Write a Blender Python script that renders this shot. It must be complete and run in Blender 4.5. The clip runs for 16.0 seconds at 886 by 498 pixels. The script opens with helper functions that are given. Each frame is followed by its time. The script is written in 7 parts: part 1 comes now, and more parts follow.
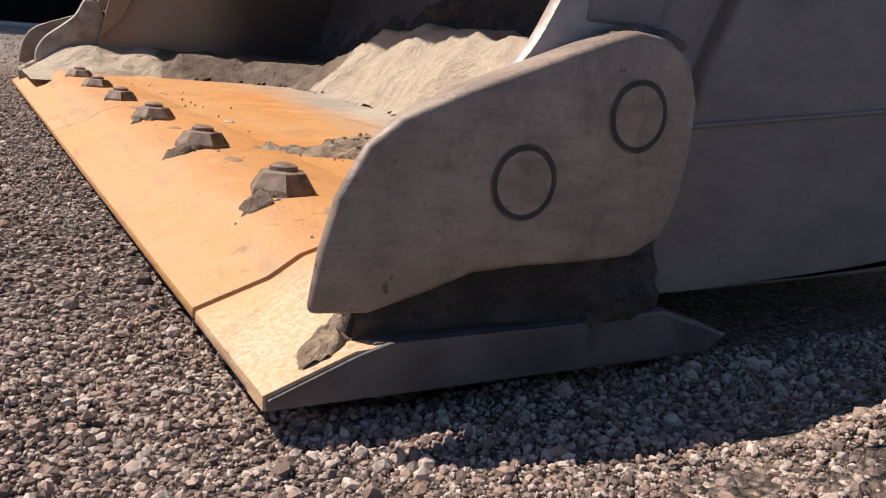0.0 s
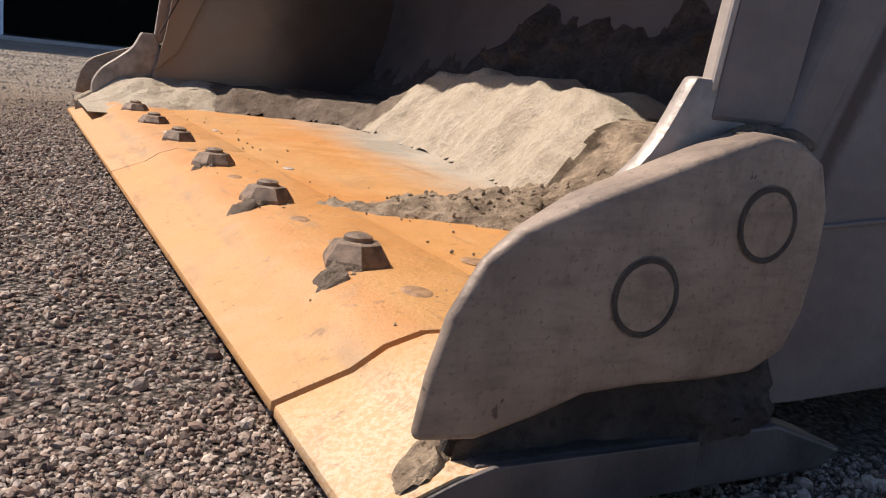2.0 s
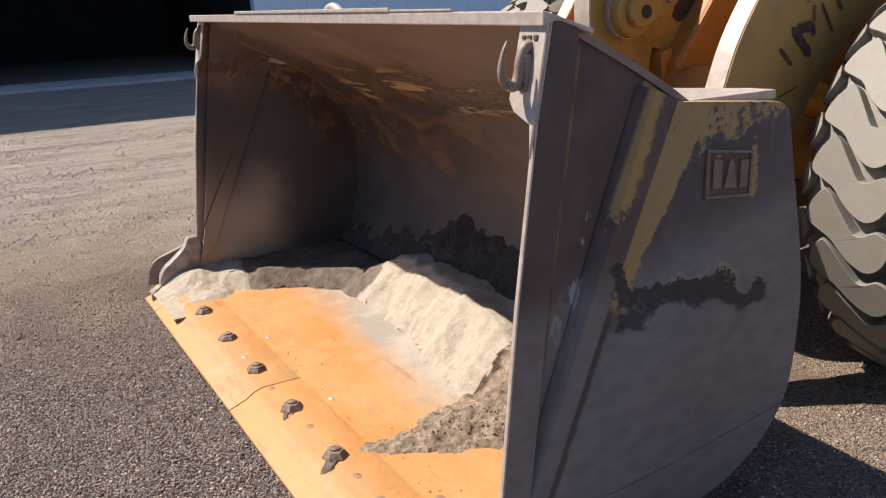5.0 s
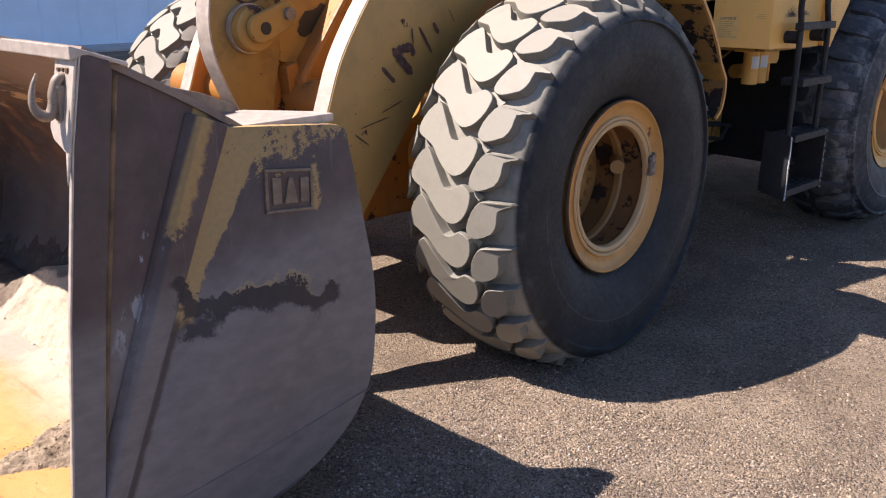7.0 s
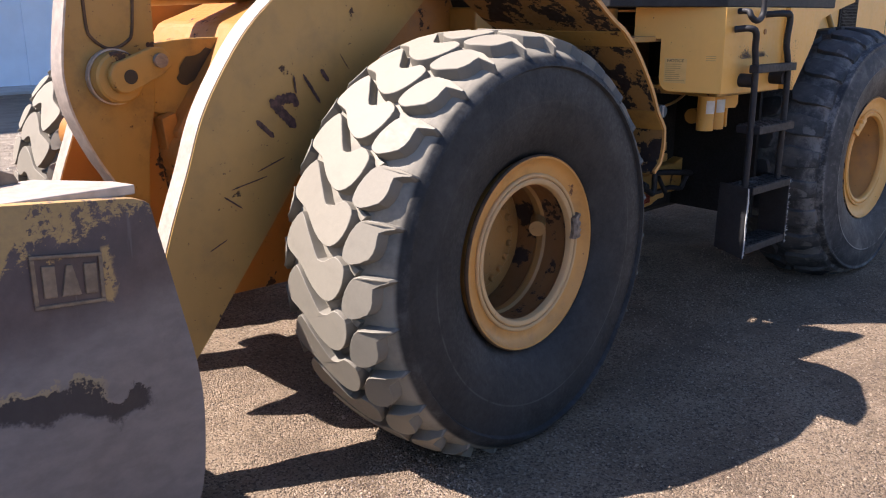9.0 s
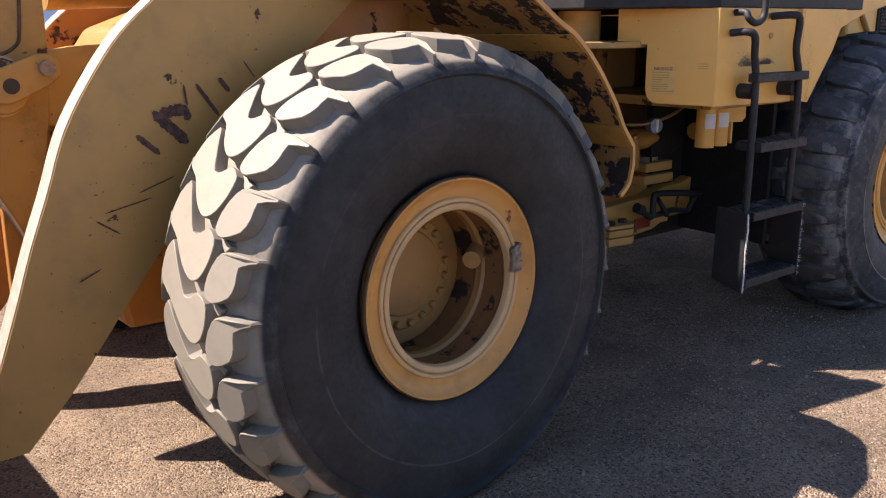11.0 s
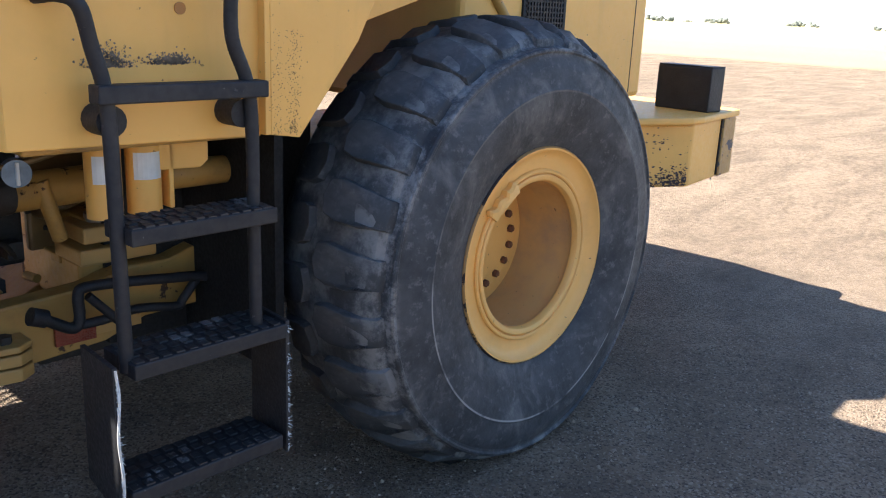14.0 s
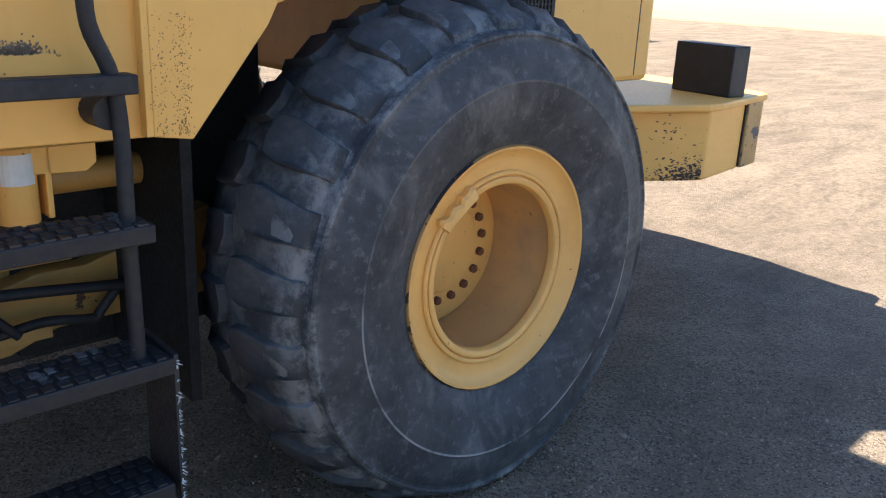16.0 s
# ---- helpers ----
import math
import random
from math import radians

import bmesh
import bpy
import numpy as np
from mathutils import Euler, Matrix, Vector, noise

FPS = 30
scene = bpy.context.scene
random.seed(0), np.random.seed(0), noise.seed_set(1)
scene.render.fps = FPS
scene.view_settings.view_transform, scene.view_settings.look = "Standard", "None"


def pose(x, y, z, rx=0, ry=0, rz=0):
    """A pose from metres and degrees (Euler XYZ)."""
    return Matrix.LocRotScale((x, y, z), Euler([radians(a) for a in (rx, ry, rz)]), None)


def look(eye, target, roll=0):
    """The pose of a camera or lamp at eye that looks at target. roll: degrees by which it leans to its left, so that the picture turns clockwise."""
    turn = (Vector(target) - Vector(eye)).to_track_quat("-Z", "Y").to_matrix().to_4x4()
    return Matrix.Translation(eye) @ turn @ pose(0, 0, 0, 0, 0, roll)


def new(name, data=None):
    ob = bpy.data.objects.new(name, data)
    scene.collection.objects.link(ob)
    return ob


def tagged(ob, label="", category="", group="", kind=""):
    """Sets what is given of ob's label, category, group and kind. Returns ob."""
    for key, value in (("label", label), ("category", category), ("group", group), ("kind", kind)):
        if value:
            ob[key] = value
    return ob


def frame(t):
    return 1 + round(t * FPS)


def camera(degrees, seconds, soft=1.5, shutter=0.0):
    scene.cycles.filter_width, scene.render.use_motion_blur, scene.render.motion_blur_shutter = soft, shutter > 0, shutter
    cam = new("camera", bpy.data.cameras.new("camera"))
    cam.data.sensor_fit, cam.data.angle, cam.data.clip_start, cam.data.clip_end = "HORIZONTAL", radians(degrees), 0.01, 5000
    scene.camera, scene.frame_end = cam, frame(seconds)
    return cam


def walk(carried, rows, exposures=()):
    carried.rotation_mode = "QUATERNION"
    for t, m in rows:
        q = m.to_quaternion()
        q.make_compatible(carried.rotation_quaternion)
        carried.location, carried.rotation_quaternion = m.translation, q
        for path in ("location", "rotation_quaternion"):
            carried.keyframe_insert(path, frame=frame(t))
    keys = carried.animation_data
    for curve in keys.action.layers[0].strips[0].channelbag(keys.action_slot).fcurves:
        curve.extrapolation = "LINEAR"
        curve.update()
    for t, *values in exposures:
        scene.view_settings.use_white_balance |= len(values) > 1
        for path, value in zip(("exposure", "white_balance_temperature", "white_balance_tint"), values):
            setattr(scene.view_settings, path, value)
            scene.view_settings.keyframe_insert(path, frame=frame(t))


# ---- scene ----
cam = camera(54.7, 16.0, soft=1.1)
PATH = [
    (0, (-2.783, -2.006, 0.273), (-1.81, -0.32, -0.186), 4.8),
    (0.5, (-2.77, -1.982, 0.252), (-1.785, -0.309, -0.229), 5.6),
    (1, (-2.752, -1.974, 0.258), (-1.782, -0.289, -0.208), 5.8),
    (1.5, (-2.752, -1.964, 0.271), (-1.79, -0.268, -0.173), 6.1),
    (2, (-2.807, -1.928, 0.315), (-1.899, -0.193, -0.092), 6.3),
    (2.5, (-2.873, -1.914, 0.365), (-2.044, -0.13, 0.004), 6.6),
    (3, (-2.91, -1.91, 0.418), (-2.124, -0.099, 0.099), 6.3),
    (3.2, (-2.925, -1.903, 0.471), (-2.137, -0.089, 0.173), 6.4),
    (5.3, (-3.331, -3.102, 1.536), (-2.374, -1.451, 0.936), -3.5),
    (5.5, (-3.339, -3.203, 1.554), (-2.352, -1.574, 0.944), -3.4),
    (6, (-3.311, -3.345, 1.563), (-2.183, -1.824, 0.918), -2.4),
    (6.5, (-3.228, -3.364, 1.567), (-1.942, -1.977, 0.917), -0.9),
    (7, (-3.046, -3.317, 1.555), (-1.654, -2.011, 0.957), 0.2),
    (7.5, (-2.829, -3.267, 1.571), (-1.381, -2.012, 0.999), 0.6),
    (8, (-2.631, -3.313, 1.575), (-1.214, -2.011, 1.032), 0.3),
    (8.5, (-2.483, -3.34, 1.575), (-1.095, -2.0, 1.049), -0.1),
    (8.7, (-2.457, -3.322, 1.578), (-1.058, -1.994, 1.05), -0.0),
    (10.8, (-1.852, -3.408, 1.548), (-0.581, -1.939, 1.072), -0.5),
    (11, (-1.738, -3.406, 1.539), (-0.465, -1.946, 1.042), -0.4),
    (11.5, (-1.307, -3.37, 1.51), (0.054, -1.999, 0.995), 0.3),
    (12, (-0.841, -3.444, 1.485), (0.584, -2.139, 0.967), 0.2),
    (12.5, (-0.366, -3.437, 1.481), (1.077, -2.144, 0.982), 0.3),
    (13, (0.114, -3.316, 1.504), (1.583, -2.064, 0.979), 1.1),
    (13.5, (0.545, -3.254, 1.523), (2.016, -2.017, 0.967), 2.1),
    (14, (0.868, -3.136, 1.522), (2.346, -1.901, 0.984), 2.5),
    (14.5, (1.078, -3.051, 1.557), (2.536, -1.79, 1.025), 3.1),
    (15, (1.238, -3.061, 1.581), (2.651, -1.758, 1.03), 3.7),
    (15.5, (1.324, -3.092, 1.583), (2.714, -1.778, 1.001), 3.1),
    (16, (1.35, -3.103, 1.562), (2.736, -1.8, 0.947), 2.7),
]
walk(cam, [(t, look(eye, target, roll)) for t, eye, target, roll in PATH],
     exposures=[(0.0, 0.68, 6600, 18), (2.0, 0.66, 6600, 16), (3.0, 0.68, 6500, 11), (5.5, 0.98, 6400, 18), (6.5, 1.22, 6400, 21), (7.2, 1.50, 6300, 18), (7.5, 1.60, 6300, 18), (8.0, 1.56, 6300, 19), (10.2, 1.62, 6600, 20), (11.0, 1.68, 6800, 22), (11.5, 1.92, 6250, 20), (12.0, 2.22, 6200, 17), (12.6, 2.28, 6300, 16), (13.4, 2.25, 6300, 12), (14.2, 2.22, 6150, 10), (16.0, 2.20, 6150, 8)])

# ---- light ----
world = bpy.data.worlds.new("sky")
scene.world = world
world.use_nodes = True
SUN_EL, SUN_AZ = 53.4, -45.5            # degrees; azimuth from +y towards +x
wn = world.node_tree
sky = wn.nodes.new("ShaderNodeTexSky")
sky.sky_type = "NISHITA"
sky.sun_disc = False
sky.sun_elevation, sky.sun_rotation = radians(SUN_EL), radians(SUN_AZ)
sky.dust_density, sky.ozone_density = 0.5, 6.0
wn.links.new(sky.outputs[0], wn.nodes["Background"].inputs[0])
wn.nodes["Background"].inputs[1].default_value = 0.066
sun_data = bpy.data.lights.new("sun", "SUN")
sun_data.energy, sun_data.angle, sun_data.color = 4.4, radians(0.55), (1.0, 0.93, 0.82)
sun = new("sun", sun_data)
sx, sy = math.sin(radians(SUN_AZ)) * math.cos(radians(SUN_EL)), math.cos(radians(SUN_AZ)) * math.cos(radians(SUN_EL))
sun.matrix_basis = look((sx * 30, sy * 30, math.sin(radians(SUN_EL)) * 30), (0, 0, 0))


# ---- materials ----
class Nodes:
    """A small builder for node materials in object space."""

    def __init__(self, name):
        self.mat = bpy.data.materials.new(name)
        self.mat.use_nodes = True
        self.t = self.mat.node_tree
        self.bsdf = self.t.nodes["Principled BSDF"]
        self.co = self.t.nodes.new("ShaderNodeTexCoord").outputs["Object"]

    def put(self, socket, value):
        if hasattr(value, "is_output"):
            self.t.links.new(value, socket)
        elif isinstance(value, (tuple, list)):
            socket.default_value = (*value, 1.0) if len(value) == 3 and len(socket.default_value) == 4 else value
        else:
            socket.default_value = value

    def noise(self, scale, detail=4.0, rough=0.55, vec=None, stretch=None, dist=0.0):
        n = self.t.nodes.new("ShaderNodeTexNoise")
        v = vec or self.co
        if stretch:
            m = self.t.nodes.new("ShaderNodeMapping")
            m.inputs["Scale"].default_value = stretch
            self.t.links.new(v, m.inputs[0])
            v = m.outputs[0]
        self.t.links.new(v, n.inputs["Vector"])
        n.inputs["Scale"].default_value, n.inputs["Detail"].default_value = scale, detail
        n.inputs["Roughness"].default_value, n.inputs["Distortion"].default_value = rough, dist
        return n.outputs["Fac"]

    def cells(self, scale, feature="F1", out="Distance"):
        n = self.t.nodes.new("ShaderNodeTexVoronoi")
        n.feature = feature
        self.t.links.new(self.co, n.inputs["Vector"])
        n.inputs["Scale"].default_value = scale
        return n.outputs[out]

    def step(self, fac, lo, hi, a=0.0, b=1.0):
        n = self.t.nodes.new("ShaderNodeMapRange")
        n.interpolation_type = "SMOOTHSTEP"
        self.put(n.inputs["Value"], fac)
        for k, v in zip(("From Min", "From Max", "To Min", "To Max"), (lo, hi, a, b)):
            n.inputs[k].default_value = v
        return n.outputs["Result"]

    def math(self, op, a, b=0.0, c=0.0):
        n = self.t.nodes.new("ShaderNodeMath")
        n.operation = op
        for i, v in enumerate((a, b, c)):
            self.put(n.inputs[i], v)
        return n.outputs[0]

    def mix(self, fac, a, b):
        n = self.t.nodes.new("ShaderNodeMix")
        n.data_type = "RGBA"
        self.put(n.inputs["Factor"], fac)
        self.put(n.inputs["A"] if False else n.inputs[6], a)
        self.put(n.inputs[7], b)
        return n.outputs[2]

    def axis(self, i):
        n = self.t.nodes.new("ShaderNodeSeparateXYZ")
        self.t.links.new(self.co, n.inputs[0])
        return n.outputs[i]

    def island(self):
        return self.t.nodes.new("ShaderNodeNewGeometry").outputs["Random Per Island"]

    def done(self, colour, rough=0.6, metal=0.0, bump=None, height=0.002, spec=0.5):
        self.put(self.bsdf.inputs["Base Color"], colour)
        self.put(self.bsdf.inputs["Roughness"], rough)
        self.put(self.bsdf.inputs["Metallic"], metal)
        self.bsdf.inputs["Specular IOR Level"].default_value = spec
        if bump is not None:
            b = self.t.nodes.new("ShaderNodeBump")
            b.inputs["Distance"].default_value = height
            self.t.links.new(bump, b.inputs["Height"])
            self.t.links.new(b.outputs[0], self.bsdf.inputs["Normal"])
        return self.mat


def plain(name, colour, rough=0.6, metal=0.0, vary=0.25, scale=14.0, height=0.001, spec=0.5):
    k = Nodes(name)
    n = k.noise(scale, 6.0)
    f = k.noise(scale * 9, 3.0)
    dark = tuple(c * (1 - vary) for c in colour)
    light = tuple(min(1.0, c * (1 + vary)) for c in colour)
    col = k.mix(k.step(n, 0.3, 0.7), dark, light)
    return k.done(col, k.step(f, 0.3, 0.7, max(0.05, rough - 0.08), min(1.0, rough + 0.08)), metal, f, height, spec)


def paint(name, colour, chips=0.0, rust=(0.07, 0.035, 0.02), dirt=(0.16, 0.11, 0.06), rough=0.45, dusty=0.3):
    """Old machine enamel: faded, dusty, chipped to rust."""
    k = Nodes(name)
    big, fine = k.noise(2.2, 5.0), k.noise(45.0, 4.0)
    col = k.mix(k.step(big, 0.35, 0.75), colour, tuple(c * 0.9 for c in colour))
    grime = k.math("MULTIPLY", k.step(k.noise(5.0, 8.0, 0.65), 0.45, 0.8), dusty)
    col = k.mix(grime, col, dirt)
    streak = k.step(k.noise(9.0, 5.0, 0.6, stretch=(1.0, 1.0, 0.12)), 0.55, 0.8, 0.0, 0.22)
    col = k.mix(streak, col, tuple(c * 0.62 for c in colour))
    chip = k.step(k.noise(7.0, 9.0, 0.68), 0.70 - chips, 0.72 - chips)
    col = k.mix(chip, col, rust)
    pits = k.step(k.noise(60.0, 3.0), 0.70, 0.74, 0.0, 0.7)
    col = k.mix(pits, col, rust)
    r = k.math("ADD", k.step(fine, 0.3, 0.7, rough - 0.07, rough + 0.12), k.math("MULTIPLY", chip, 0.3))
    h = k.math("SUBTRACT", k.math("MULTIPLY", fine, 0.25), chip)
    return k.done(col, r, 0.0, h, 0.0012)


YELLOW = paint("yellow_paint", (0.84, 0.46, 0.108), -0.05, dusty=0.10)
YELLOW_WORN = paint("worn_yellow_paint", (0.44, 0.245, 0.06), 0.09, dirt=(0.075, 0.052, 0.034), dusty=0.75)
YELLOW_DULL = paint("dull_yellow_paint", (0.46, 0.265, 0.079), 0.045, dusty=0.45)
FLAKED = paint("flaking_paint", (0.33, 0.18, 0.055), 0.185, rust=(0.022, 0.014, 0.012), dusty=0.6)
# dark yellow for the hinge bay: part grime, part its shade painted in
GRIME_SHADE = paint("grimy_yellow_paint", (0.20, 0.115, 0.038), 0.0, rust=(0.05, 0.03, 0.018), dirt=(0.045, 0.033, 0.024), dusty=0.8)
RUSTED = plain("rusted_edge", (0.10, 0.055, 0.028), 0.75, 0, 0.4, 20, 0.001)
ORANGE = paint("rusty_orange_paint", (0.44, 0.18, 0.035), 0.10, rust=(0.06, 0.03, 0.02), dusty=0.5)
RIM = paint("rim_paint", (0.80, 0.43, 0.115), -0.02, dusty=0.2)
RIM_OLD = paint("old_rim_paint", (0.58, 0.285, 0.072), 0.05, rust=(0.17, 0.075, 0.032), dirt=(0.13, 0.075, 0.04), dusty=0.65)
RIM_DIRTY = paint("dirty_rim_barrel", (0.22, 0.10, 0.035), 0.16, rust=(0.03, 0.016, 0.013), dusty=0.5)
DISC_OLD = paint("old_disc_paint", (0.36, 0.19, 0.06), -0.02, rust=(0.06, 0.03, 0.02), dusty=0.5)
RING_OLD = paint("scraped_ring_paint", (0.56, 0.36, 0.17), 0.02, rust=(0.16, 0.09, 0.05), dusty=0.35)
BARREL_DUST = paint("dusty_barrel_paint", (0.62, 0.36, 0.13), -0.06, dirt=(0.36, 0.25, 0.15), dusty=0.9)
BOLT_RUST = plain("rusty_bolt", (0.16, 0.055, 0.022), 0.7, 0.0, 0.4, 60, 0.001)
BOLT_WORN = plain("worn_brown_bolt", (0.20, 0.138, 0.095), 0.6, 0.1, 0.45, 70, 0.0015)
GREY_KEY = plain("scraped_grey_key", (0.22, 0.18, 0.15), 0.5, 0.3, 0.5, 40, 0.002)
SCRAPED = paint("scraped_corner_paint", (0.42, 0.25, 0.08), 0.16, rust=(0.12, 0.105, 0.105), dusty=0.5)
SWEPT = plain("worn_brown_plate", (0.34, 0.285, 0.24), 0.48, 0.15, 0.3, 25, 0.0006)
GREASY = plain("old_grease", (0.050, 0.034, 0.026), 0.6, 0, 0.6, 22, 0.002)
WELD_RUST = plain("rusty_weld", (0.155, 0.092, 0.046), 0.7, 0, 0.6, 9, 0.002)
WELL_SHADE = plain("black_underseal", (0.007, 0.007, 0.007), 0.8, 0, 0.4, 9, 0.002)
RAISED = plain("raised_brown_steel", (0.19, 0.135, 0.092), 0.5, 0, 0.25, 40, 0.001)
BLACK = plain("black_paint", (0.013, 0.013, 0.015), 0.62, 0.0, 0.4, 20, 0.001)
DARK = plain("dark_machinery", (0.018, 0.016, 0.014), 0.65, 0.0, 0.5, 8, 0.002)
CHROME = plain("chrome_rod", (0.75, 0.75, 0.76), 0.12, 1.0, 0.05, 10, 0.0)
STEEL_EDGE = plain("polished_edge", (0.50, 0.415, 0.345), 0.42, 0.25, 0.15, 30, 0.0003)
WHITE_STICKER = plain("white_sticker", (0.72, 0.72, 0.70), 0.5, 0, 0.06, 30, 0.0)
CREAM_STICKER = plain("cream_sticker", (0.74, 0.45, 0.14), 0.5, 0, 0.05, 30, 0.0)
INK = plain("ink", (0.03, 0.025, 0.02), 0.6, 0, 0.1, 30, 0.0)
RED = plain("red_reflector", (0.20, 0.035, 0.02), 0.3, 0, 0.2, 30, 0.0)
BLUE_CAP = plain("blue_grey_cap", (0.16, 0.21, 0.27), 0.4, 0.3, 0.2, 30, 0.001)
FRAY = plain("frayed_canvas", (0.60, 0.59, 0.56), 0.9, 0, 0.15, 60, 0.001)
WALL_WHITE = plain("white_wall", (0.76, 0.86, 0.96), 0.55, 0, 0.04, 1.5, 0.0)
CONCRETE = plain("concrete", (0.42, 0.40, 0.37), 0.85, 0, 0.15, 3, 0.003)
BAY_SHADE = plain("dark_shed_lining", (0.018, 0.017, 0.017), 0.9, 0, 0.3, 2, 0.0)
PRINT_GREY = plain("grey_print", (0.30, 0.30, 0.29), 0.6, 0, 0.1, 30, 0.0)
PRINT_BLUE = plain("blue_print", (0.32, 0.45, 0.62), 0.6, 0, 0.1, 30, 0.0)
STICKER_TEXT = plain("faded_print", (0.50, 0.31, 0.10), 0.6, 0, 0.1, 30, 0.0)


def bucket_steel():
    """Outside of the bucket's cheeks: brown primer, sand-polished below, yellow paint left along the rib and the top."""
    k = Nodes("bucket_cheek_steel")
    x, z = k.axis(0), k.axis(2)
    big, mid, fine = k.noise(3.0, 6.0, 0.6), k.noise(9.0, 8.0, 0.65), k.noise(70.0, 4.0)
    rag = k.math("SUBTRACT", k.noise(14.0, 9.0, 0.72), 0.5)

    shred = k.math("SUBTRACT", k.noise(20.0, 10.0, 0.80, stretch=(1.0, 1.0, 1.3)), 0.5)

    def mul(*masks):
        out = masks[0]
        for q in masks[1:]:
            out = k.math("MULTIPLY", out, q)
        return out

    def plus(a, b, f):
        return k.math("ADD", a, k.math("MULTIPLY", b, f))
    brown = k.mix(k.step(mid, 0.35, 0.7), (0.075, 0.049, 0.043), (0.130, 0.088, 0.076))
    drag = k.noise(26.0, 5.0, 0.62, stretch=(0.5, 1.0, 1.0))
    bare = k.mix(k.step(drag, 0.3, 0.7), (0.165, 0.137, 0.127), (0.215, 0.180, 0.165))
    half = plus(plus(z, k.math("SUBTRACT", big, 0.5), 0.14), k.math("ADD", x, 1.7), -0.22)
    col = k.mix(k.step(plus(half, rag, 0.10), 0.985, 0.80), brown, bare)
    # paint edge: distance behind the slanting rib
    u = k.math("SUBTRACT", k.math("ADD", x, 1.858), k.math("MULTIPLY", k.math("SUBTRACT", z, 1.195), 0.403))
    yellow = k.mix(fine, k.mix(big, (0.60, 0.355, 0.10), (0.44, 0.28, 0.105)), (0.32, 0.20, 0.085))
    width = k.step(z, 0.80, 1.17, 0.052, 0.120)
    edge = mul(k.step(u, -0.004, -0.001), k.step(k.math("SUBTRACT", plus(u, rag, 0.085), width), 0.004, -0.004), k.step(plus(z, rag, 0.08), 0.700, 0.712))
    crown = mul(k.step(u, -0.002, 0.0), k.step(plus(plus(z, shred, 0.50), k.math("ADD", x, 1.7), -0.24), 1.098, 1.118))
    beside = mul(k.step(x, -1.600, -1.592), k.step(plus(x, rag, 0.10), -1.560, -1.575), k.step(plus(z, rag, 0.1), 0.935, 0.95), k.step(plus(z, rag, 0.1), 1.08, 1.06))
    scraps = k.math("MAXIMUM", mul(k.math("MAXIMUM", crown, beside), k.step(k.noise(38.0, 9.0, 0.74), 0.57, 0.54, 0.05, 1.0)), mul(edge, k.step(k.noise(38.0, 9.0, 0.74), 0.66, 0.62, 0.1, 1.0)))
    col = k.mix(k.math("MULTIPLY", scraps, 0.92), col, yellow)
    # black blot where a skin of paint has peeled, with a pale torn rim above it
    mean = k.math("SUBTRACT", 0.765, k.math("MULTIPLY", k.math("ADD", x, 1.90), 0.20))
    lift = k.math("SUBTRACT", plus(z, k.math("SUBTRACT", k.noise(4.6, 7.0, 0.65), 0.5), 0.30), mean)
    ends = mul(k.step(plus(x, rag, 0.12), -2.05, -2.03), k.step(plus(x, rag, 0.14), -1.49, -1.53))
    blot = mul(k.step(lift, 0.034, 0.030), k.step(plus(lift, k.math("SUBTRACT", mid, 0.5), 0.14), -0.046, -0.020), ends)
    col = k.mix(k.math("MULTIPLY", blot, 0.93), col, (0.030, 0.021, 0.021))
    torn = mul(k.step(lift, 0.030, 0.034), k.step(lift, 0.046, 0.041), k.step(x, -1.90, -1.86), k.step(x, -1.60, -1.64), k.step(mid, 0.40, 0.50))
    col = k.mix(k.math("MULTIPLY", torn, 0.8), col, (0.33, 0.245, 0.13))
    smut = mul(k.step(plus(x, rag, 0.2), -2.06, -2.03), k.step(plus(x, rag, 0.2), -1.90, -1.94), k.step(plus(z, rag, 0.12), 0.655, 0.67), k.step(plus(z, rag, 0.12), 0.725, 0.705))
    col = k.mix(k.math("MULTIPLY", smut, 0.9), col, (0.032, 0.023, 0.023))
    # rust line in the angle beside the rib, scrapes and paint scraps on the rib itself
    seam = mul(k.step(u, -0.010, -0.002), k.step(plus(u, rag, 0.04), 0.022, 0.006), k.step(z, 0.76, 0.72))
    col = k.mix(k.math("MULTIPLY", seam, 0.85), col, (0.060, 0.036, 0.026))
    onrib = mul(k.step(u, -0.100, -0.090), k.step(plus(u, rag, 0.09), -0.040, -0.060), k.step(plus(z, rag, 0.5), 0.93, 0.96))
    col = k.mix(k.math("MULTIPLY", onrib, 0.85), col, yellow)
    pale = mul(k.step(u, -0.150, -0.135), k.step(u, -0.085, -0.100), k.step(k.noise(24.0, 5.0, 0.65, stretch=(1.0, 1.0, 0.35)), 0.55, 0.60), k.step(z, 0.62, 0.75), k.step(z, 1.16, 1.06))
    col = k.mix(k.math("MULTIPLY", pale, 0.85), col, (0.36, 0.35, 0.36))
    scratch = k.step(k.noise(40.0, 3.0, 0.6, stretch=(1.0, 1.0, 0.08)), 0.66, 0.72, 0.0, 0.25)
    col = k.mix(scratch, col, (0.20, 0.17, 0.15))
    r = k.step(mid, 0.3, 0.7, 0.56, 0.76)
    return k.done(col, r, 0.0, k.math("ADD", fine, k.math("ADD", mid, k.math("MULTIPLY", blot, -1.5))), 0.0014)


